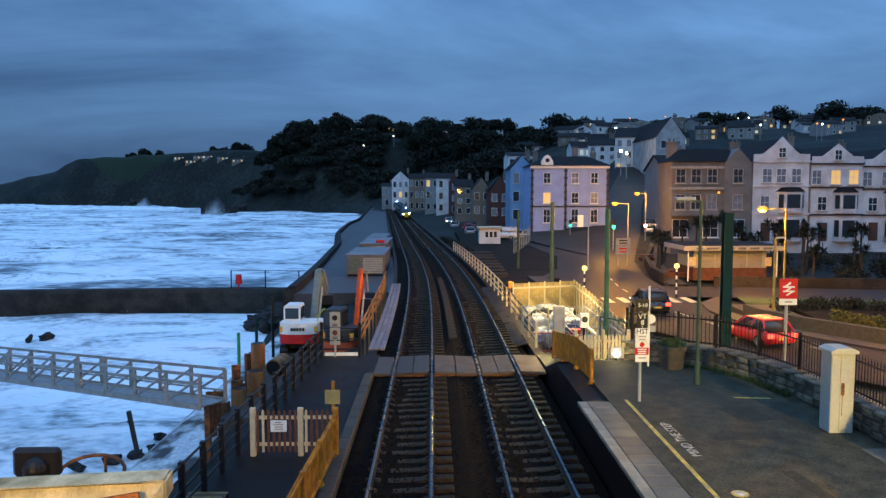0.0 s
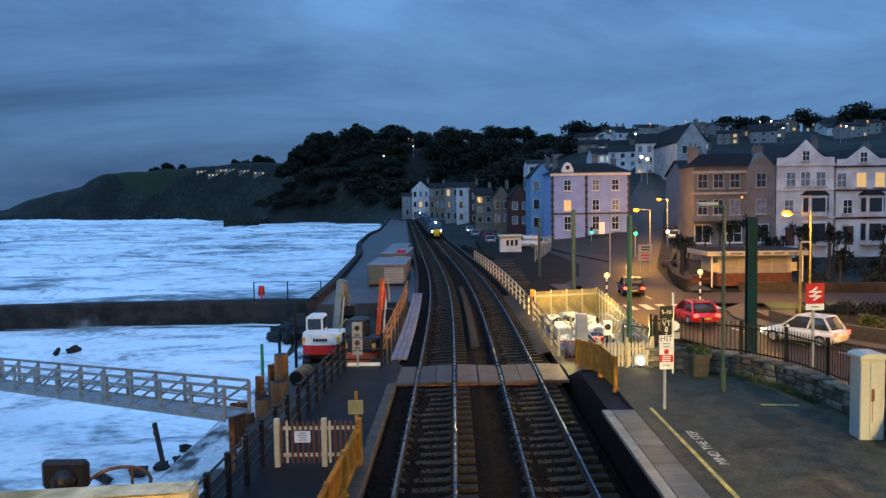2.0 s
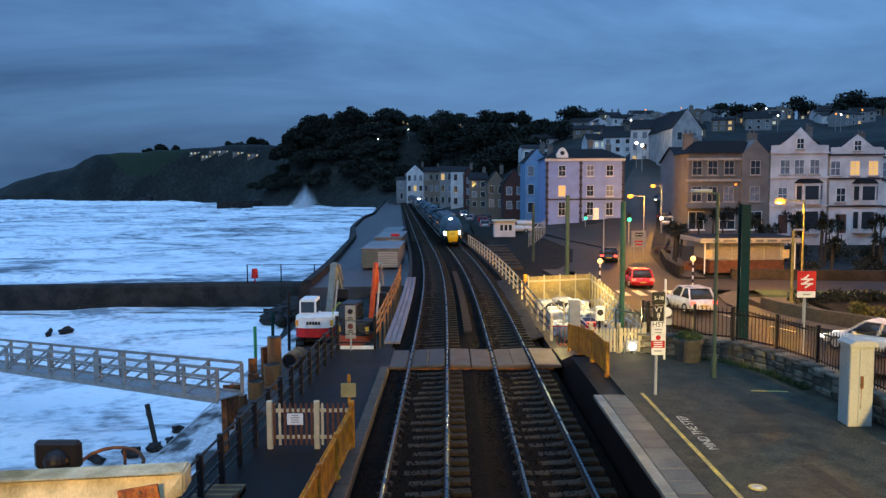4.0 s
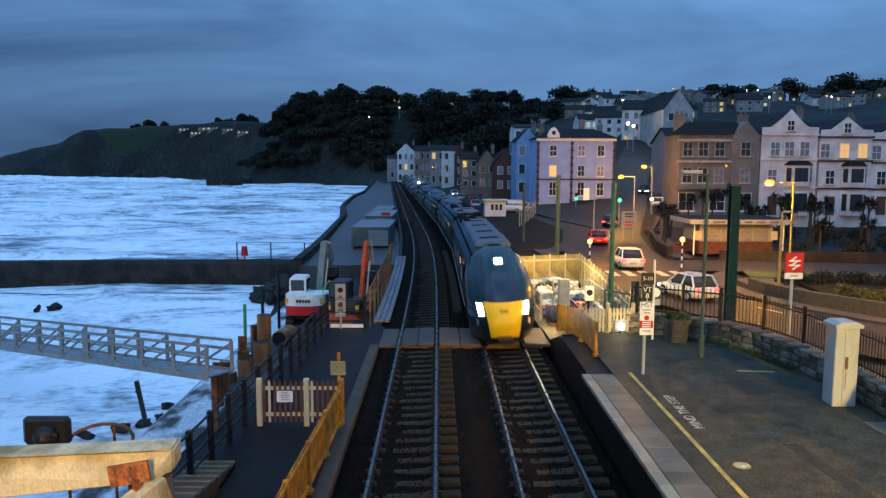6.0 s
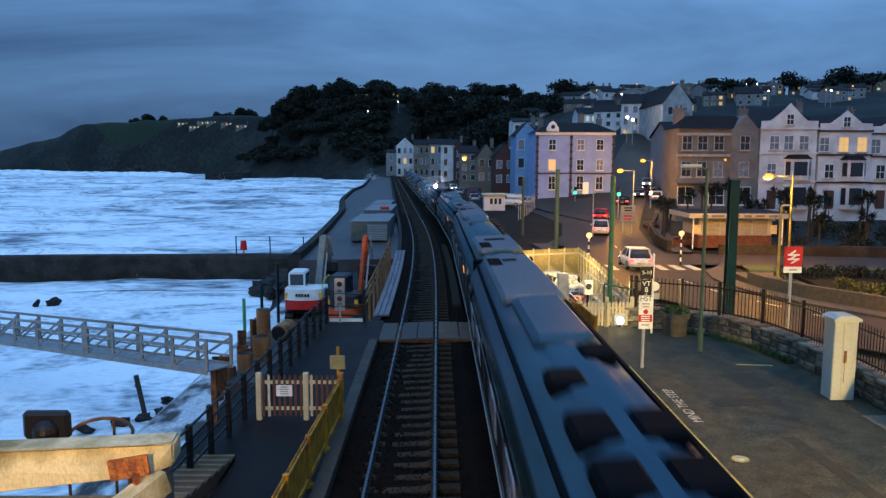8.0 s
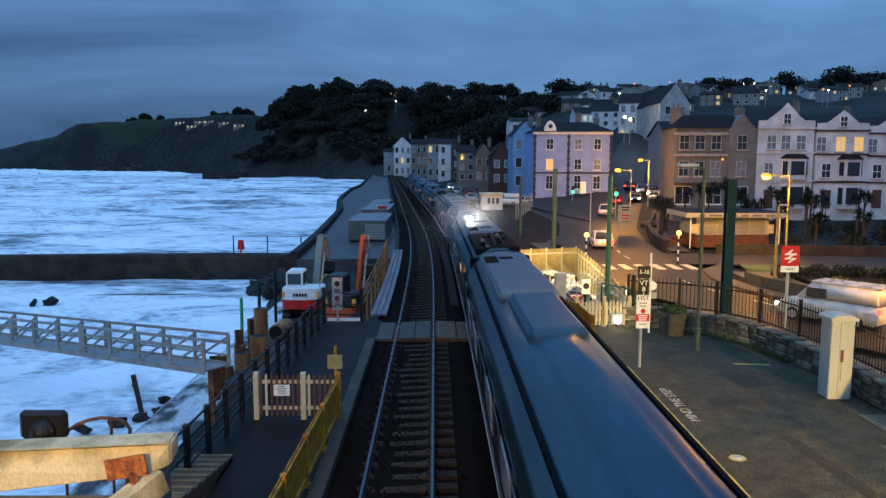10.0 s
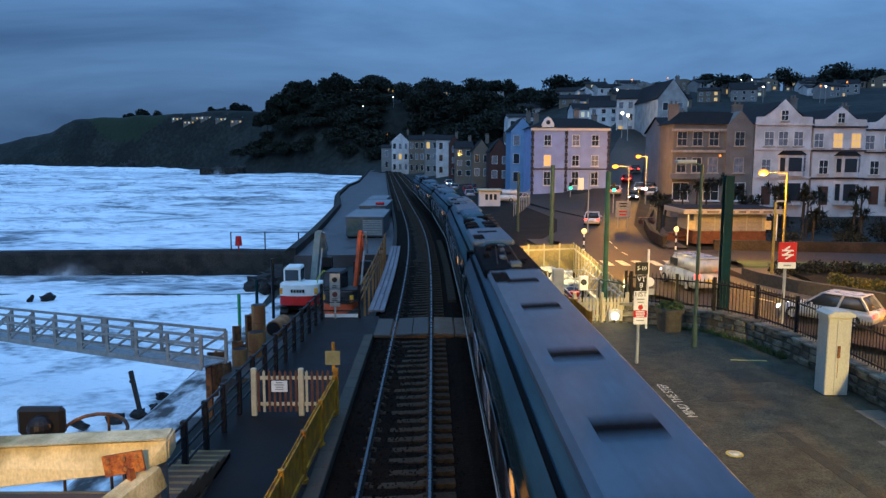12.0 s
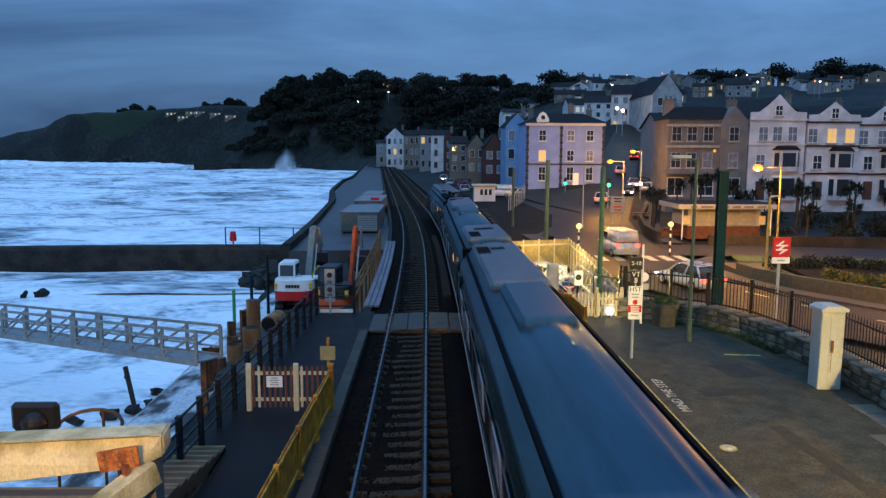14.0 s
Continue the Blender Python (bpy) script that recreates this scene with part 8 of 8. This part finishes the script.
def make_coach(k):
    lead, tail = k in (0, 5), k in (4, 9)
    flip = tail
    c = thing("train_coach", None, None, "dark green leading train coach with yellow front and headlights" if k == 0 else ("dark green coupled train cab coach with unlit lamp" if lead or tail else "dark green train coach with equipment on its roof"), "train coach", "express train coaches")
    sec = [(x, z) for x, z in HALF] + [(-x, z) for x, z in HALF[-2::-1]]
    y0 = 4.4 if lead else 0.0
    y1 = LEN - 4.4 if tail else LEN
    side = [(x, z) for x, z in HALF[:6]]
    bm = B()
    prism(bm, sec, y0, y1)
    part("body", bm, TRAIN_G, c)
    bm = B()
    up = [(x, z) for x, z in HALF if z > 2.75]
    cap = [(x * 1.006, z + 0.006) for x, z in up] + [(-x * 1.006, z + 0.006) for x, z in up[-2::-1]]
    prism(bm, cap, y0 + 0.02, y1 - 0.02)
    part("roof", bm, ROOF_G, c, "blue-green curved roof", smooth=True)
    for end in ([0] if lead else []) + ([1] if tail else []):
        m = pose(0, LEN, 0, 0, 0, 180) if end else pose(0, 0, 0)
        bm = B()
        nose(bm)
        nb = part("nose", bm, TRAIN_G, c, m=m, smooth=True)
        bm = B()
        skin(bm, -0.76, 0.76, 0.42, 1.80, 10, 10, 0.015, 0.28)
        part("front_panel", bm, YELLOW_F, nb, "yellow front panel", smooth=True)
        bm = B()
        skin(bm, -0.66, 0.66, 1.86, 2.80, 12, 10, 0.02, -0.04)
        part("windscreen", bm, SCREEN, nb, "dark windscreen", smooth=True)
        on = k == 0
        for s in (-1, 1):
            bm = B()
            skin(bm, s * 0.82, s * 1.03, 1.28, 1.70, 4, 6, 0.03, 0.06)
            part("headlight", bm, HEAD if on else HEAD_OFF, nb, "bright headlight" if on else "unlit headlight", smooth=True)
            bm = B()
            skin(bm, s * 0.97, s * 1.05, 0.85, 1.1, 3, 4, 0.03, 0)
            part("marker_light", bm, ORANGE_STRIPE if s > 0 and on else HEAD_OFF, nb)
        bm = B()
        skin(bm, -0.16, 0.16, 3.08, 3.25, 4, 4, 0.035, 0)
        part("top_lamp", bm, HEAD if on else HEAD_OFF, nb, "top lamp above the windscreen")
        for i in range(4):
            bm = B()
            skin(bm, -0.16 + i * 0.085, -0.12 + i * 0.085, 1.42, 1.55, 1, 2, 0.022, 0)
            part("emblem", bm, ROOF_K, nb)
        bm = B()
        box(bm, -0.3, 0.3, -0.25, 0.5, 0.3, 0.5, bevel=0.05)
        part("coupler_hatch", bm, BLACK, nb)
    # windows and doors along both sides
    for s in (-1, 1):
        yy = y0 + 2.4
        while yy < y1 - 3.2:
            bm = B()
            box(bm, -0.02, 0.02, yy, yy + 1.35, 1.62, 2.42, pose(s * 1.353, 0, 0, 0, 0, 0), bevel=0.015)
            part("window", bm, PANE if int(yy) % 3 else CURTAIN, c)
            yy += 1.75
        for yd in (y0 + 1.0, y1 - 1.6):
            bm = B()
            box(bm, s * 1.352 - 0.018, s * 1.352 + 0.018, yd - 0.5, yd + 0.5, 0.95, 2.75, bevel=0.01)
            d = part("door", bm, TRAIN_G, c)
            bm = B()
            box(bm, s * 1.375 - 0.01, s * 1.375 + 0.01, yd - 0.2, yd + 0.2, 1.6, 2.4)
            part("pane", bm, PANE, d)
        bm = B()
        beam(bm, (s * 1.368, y0, 0.98), (s * 1.368, y1, 0.98), 0.02, 0.05)
        part("stripe", bm, GREY_P, c)
    bm = B()
    box(bm, s * 1.37 - 2.76, s * 1.37 - 2.73, y0 + 3.0, y0 + 3.12, 2.45, 2.75)
    part("door_lamp", bm, ORANGE_STRIPE, c, "orange door indicator lamp")
    bogie(c, 4.2)
    bogie(c, LEN - 4.2)
    bm = B()
    box(bm, -1.15, 1.15, 6.5, LEN - 6.5, 0.3, 0.75)
    part("underframe", bm, BLACK, c)
    roof_bits(c, k, y0, y1)
    if not tail:
        bm = B()
        box(bm, -1.1, 1.1, LEN - 0.05, LEN + 0.45, 0.9, 3.4)
        part("gangway_bellows", bm, ROOF_K, c, "black rubber gangway bellows")
    if k == 4:
        bm = B()
        vs = bmesh.ops.create_uvsphere(bm, u_segments=14, v_segments=8, radius=0.17)["verts"]
        bmesh.ops.translate(bm, vec=(-0.45, 11.6, 3.86), verts=vs)
        part("roof_lamp", bm, glow("roof_lamp_glow", (1.0, 0.97, 0.90), 260), c, "dazzling white roof lamp")
    for ob in c.children_recursive:
        ob.data.transform(Matrix.Diagonal((0.957, 1, 0.957, 1)))
    return c


for _k in range(10):
    CARS.append(make_coach(_k))


# ---- cars ----
def car_material(name, c):
    return material(name, c, 0.3, 0.1, vary=0.1, scale=2, bump=0.02, coat=0.6)


CAR_COLOURS = {"red": car_material("red_car_paint", (0.45, 0.015, 0.02)), "white": car_material("white_car_paint", (0.62, 0.60, 0.57)), "black": car_material("black_car_paint", (0.02, 0.02, 0.024)), "silver": car_material("silver_car_paint", (0.35, 0.36, 0.38))}
TYRE = material("tyre_rubber", (0.015, 0.015, 0.015), 0.8)


def loft(bm, rings):
    vv = [[bm.verts.new(p) for p in r] for r in rings]
    n = len(vv[0])
    for a, b in zip(vv, vv[1:]):
        for i in range(n):
            bm.faces.new((a[i], a[(i + 1) % n], b[(i + 1) % n], b[i]))
    bm.faces.new(vv[0])
    bm.faces.new(vv[-1][::-1])


def make_car(colour, label, L=4.3, W=1.8, H=1.5, van=False, category="car", lights=True):
    """A car that faces +y, standing on z = 0."""
    m = CAR_COLOURS[colour]
    c = thing(category if category != "car" else "car", None, None, label, category)
    w = W / 2
    def ring(y, z0, z1, k=1.0):
        return [(-w * k, y, z0), (-w * k, y, (z0 + z1) / 2), (-w * k * 0.94, y, z1), (w * k * 0.94, y, z1), (w * k, y, (z0 + z1) / 2), (w * k, y, z0)]
    b = H * 0.58
    bm = B()
    loft(bm, [ring(-L / 2, 0.4, b * 0.85, 0.9), ring(-L / 2 + 0.15, 0.25, b, 0.97), ring(-L * 0.2, 0.22, b * 1.03), ring(L * 0.18, 0.22, b * 1.0), ring(L / 2 - 0.5, 0.25, b * 0.9, 0.97), ring(L / 2, 0.35, b * 0.65, 0.85)])
    bmesh.ops.bevel(bm, geom=list(bm.edges), offset=0.07, segments=2, affect="EDGES")
    part("body", bm, m, c, smooth=True)
    y0, y1 = (-L / 2 + 0.05, L * 0.30) if van else (-L / 2 + 0.25, L * 0.22)
    tb, tf = (y0 + 0.05, y1 - 0.75) if van else (y0 + 0.45, y1 - 0.85)
    bm = B()
    lo = [bm.verts.new(p) for p in ((-w * 0.93, y0, b * 0.98), (w * 0.93, y0, b * 0.98), (w * 0.93, y1, b * 0.98), (-w * 0.93, y1, b * 0.98))]
    hi = [bm.verts.new(p) for p in ((-w * 0.76, tb, H), (w * 0.76, tb, H), (w * 0.76, tf, H), (-w * 0.76, tf, H))]
    bm.faces.new(lo)
    bm.faces.new(hi[::-1])
    for i in range(4):
        bm.faces.new((lo[i], lo[(i + 1) % 4], hi[(i + 1) % 4], hi[i]))
    bmesh.ops.bevel(bm, geom=list(bm.edges), offset=0.09, segments=2, affect="EDGES")
    part("cabin", bm, m if van else PANE, c, smooth=True)
    bm = B()
    box(bm, -w * 0.78, w * 0.78, tb - 0.05, tf + 0.05, H - 0.03, H + 0.03, bevel=0.025)
    part("roof", bm, m, c)
    if not van:
        for s in (-1, 1):
            for ya, yb in ((y0, tb), (y1, tf), ((y0 + y1) / 2 - 0.1, (tb + tf) / 2 - 0.1)):
                bm = B()
                beam(bm, (s * w * 0.935, ya, b * 0.98), (s * w * 0.77, yb, H), 0.08, 0.08)
                part("pillar", bm, m, c)
    else:
        for s in (-1, 1):
            bm = B()
            box(bm, s * w * 0.9 - 0.02, s * w * 0.9 + 0.02, y1 - 1.5, y1 - 0.55, b * 1.08, H * 0.86)
            part("side_window", bm, PANE, c)
    for s in (-1, 1):
        for y in (-L * 0.3, L * 0.31):
            bm = B()
            rod(bm, (s * (w - 0.2), y, 0.32), (s * (w + 0.01), y, 0.32), 0.32, seg=18)
            wh = part("wheel", bm, TYRE, c)
            bm = B()
            rod(bm, (s * (w + 0.0), y, 0.32), (s * (w + 0.025), y, 0.32), 0.2, seg=14)
            part("rim", bm, GALV, wh)
        bm = B()
        box(bm, s * w * 0.78 - 0.16, s * w * 0.78 + 0.16, -L / 2 - 0.005, -L / 2 + 0.1, b * 0.72, b * 0.95, bevel=0.02)
        part("tail_light", bm, RED_G if lights else RED_P, c, "red tail light")
        bm = B()
        box(bm, s * w * 0.66 - 0.16, s * w * 0.66 + 0.16, L / 2 - 0.14, L / 2 + 0.015, b * 0.52, b * 0.7, bevel=0.02)
        part("headlight", bm, CAR_HEAD if lights else HEAD_OFF, c, "headlight")
        bm = B()
        box(bm, s * (w + 0.08) - 0.09, s * (w + 0.08) + 0.09, y1 - 0.55, y1 - 0.43, b, b + 0.14, bevel=0.02)
        part("mirror", bm, m, c)
    bm = B()
    box(bm, -0.26, 0.26, -L / 2 - 0.012, -L / 2 + 0.05, b * 0.55, b * 0.68)
    part("number_plate", bm, YELLOW_LINE, c, "plain yellow rear plate")
    return c


CAR_HEAD = glow("car_headlight", (1.0, 0.9, 0.7), 18)
CAR_RED = make_car("red", "red hatchback with lit tail lights driving away", 4.1, 1.75, 1.42)
CAR_BLACK = make_car("black", "black car with lit lamps on the road", 4.1, 1.75, 1.45)
CAR_SUV = make_car("white", "white off-road car driving along the road", 4.1, 1.75, 1.55)
CAR_HATCH = make_car("white", "white car following along the road", 4.1, 1.75, 1.5)
VAN = make_car("silver", "pale panel van driving along the road", 4.9, 1.9, 2.0, True, "van")
CAR_BLUE = make_car("silver", "silver-blue saloon car driving past the station", 4.5, 1.8, 1.45)
CAR_IN = make_car("black", "dark car coming down the hill with headlights on", 4.3, 1.8, 1.5)
CAR_IN2 = make_car("silver", "silver car coming towards the station with headlights on", 4.3, 1.8, 1.5)


def parked():
    for i, (x, y, t, col, van) in enumerate(((11.4, 123, 80, "white", True), (14.2, 124.5, 85, "white", False), (7.0, 142, 0, "silver", False), (8.8, 150, 0, "black", False), (7.4, 160, 0, "red", False), (5.0, 172, 0, "silver", False), (9.0, 172, 0, "black", False), (34.6, 118, -25, "white", False), (35.8, 124, -25, "black", False))):
        c = make_car(col, "parked white van by the corner house" if van else "parked car at the roadside", 5.0 if van else 4.2, 1.9, 2.0 if van else 1.45, van, "van" if van else "car", False)
        c.matrix_world = pose(x, y, -0.66 if i < 2 else land_z(x, y) + 0.45, 0, 0, t)
        c["group"] = "parked vehicles"
    c = make_car("silver", "parked car with bright headlights facing the line", 4.3, 1.8, 1.5)
    c.matrix_world = pose(4.3, 200, land_z(4.3, 200) + 0.4, 0, 0, 182)


parked()


# ---- what moves ----
# place of the leading nose along the line
TIP = [(0, 203), (1.5, 158.5), (3, 116), (4, 86.5), (5, 56.6), (5.5, 41.6), (6, 27), (6.5, 13.2), (7.2, -4.9), (8, -25.4), (9.5, -64.2), (11.5, -115.5), (12.5, -141.5), (13.5, -167.9), (14, -181.2)]


def tip(t):
    return float(np.interp(t, [a for a, _ in TIP], [b for _, b in TIP]))


def drive(ob, rows):
    """Moves a car through places on the road, heading along its way; z follows the road."""
    out = []
    for i, (t, x, y) in enumerate(rows):
        a, b = rows[max(i - 1, 0)], rows[min(i + 1, len(rows) - 1)]
        dx, dy = b[1] - a[1], b[2] - a[2]
        z = float(np.interp(y, [p[1] for p in ROADLINE], [p[2] for p in ROADLINE]))
        out.append((t, pose(x, y, z + 0.01, 0, 0, math.degrees(math.atan2(-dx, dy)))))
    walk(ob, out)


def motions():
    for k, ob in enumerate(CARS):
        rows = []
        for i in range(29):
            t = i * 0.5
            y = tip(t) + 26.0 * k + (0.4 if k > 4 else 0)
            a, b = RIGHT_X + bend(y + 4), RIGHT_X + bend(y + 21)
            turn = math.atan2(b - a, 17.0)
            rows.append((t, pose(a - 4 * math.tan(turn), y, 0, 0, -CANT, -math.degrees(turn))))
        walk(ob, rows)
        if k == 4:
            walk(GLARE, rows)
    # away from the station
    drive(CAR_RED, [(0, 17.1, 39.0), (1.5, 15.6, 45.5), (3, 14.9, 53), (5.5, 15.6, 71), (6.5, 17.2, 81.5), (7.5, 19.6, 91.5), (9, 24, 104), (11, 31, 124), (14, 44, 160)])
    drive(CAR_SUV, [(0, 25.2, 34), (1, 21.5, 37.4), (2, 18.8, 40.4), (3, 16.6, 43.4), (5.5, 14.6, 55), (6.5, 15.2, 62.5), (7.5, 16.4, 74), (9, 20, 90), (11, 26, 110), (14, 36, 140)])
    drive(CAR_BLACK, [(0, 14.5, 49.8), (1.5, 14.6, 59), (3, 15.4, 70.5), (5.5, 20.5, 91), (6.5, 23.5, 100), (8, 28, 113), (10, 34, 131), (14, 46, 165)])
    drive(CAR_HATCH, [(0, 40, 10), (3, 24.5, 29), (5.5, 15.5, 42.6), (6.5, 14.9, 46.6), (7.5, 14.8, 51.5), (8, 14.6, 55), (10.5, 15.4, 71), (11, 16.2, 75), (12.5, 19.5, 90.5), (14, 24.5, 105)])
    drive(VAN, [(0, 60, -12), (8, 28, 25), (10.5, 17.9, 37.8), (11, 16.9, 39.6), (11.5, 16.2, 42), (12.5, 15.2, 48), (14, 14.6, 57)])
    drive(CAR_BLUE, [(0, 75, -28), (9, 32, 19), (11, 20.8, 33.5), (12.5, 18.2, 36), (13, 16.9, 38), (14, 15.3, 43)])
    # down the hill
    drive(CAR_IN, [(0, 52, 176), (5.5, 38, 138), (8, 33, 123), (11, 31, 116), (14, 30.6, 114.5)])
    drive(CAR_IN2, [(0, 60, 196), (5.5, 46, 158), (8, 38, 136), (11, 34.5, 125), (14, 34, 123.5)])
    # the sea drifts shoreward
    for ob, dx, dy, dz in ((SEA_NEAR, 0.55, -0.35, 0.02), (SEA_MID, 0.5, -0.9, 0.02), (SEA_FAR, 0.0, -1.5, 0.0)):
        walk(ob, [(t, pose(dx * (t - 7), dy * (t - 7), dz * math.sin(t * 1.1))) for t in (0, 2, 4, 6, 8, 10, 12, 14)])

    for ob, (x, y), h, peaks in PLUMES:
        rows = []
        for i in range(36):
            t = i * 0.4
            up = max(max(0.0, 1 - ((t - p) / 0.75) ** 2) for p in peaks)
            rows.append((t, pose(x + 0.4 * (t - 7) * 0.3, y, -4.9 - h * (1 - up))))
        walk(ob, rows)
    for i, ob in enumerate(ROLLERS):
        v = 2.4 if i < 7 or i > 8 else 0.9
        walk(ob, [(t, pose(v * 0.35 * (t - 7), -v * 0.6 * (t - 7), 0.15 * math.sin(t + i))) for t in (0, 2.8, 5.6, 8.4, 11.2, 14)])


motions()
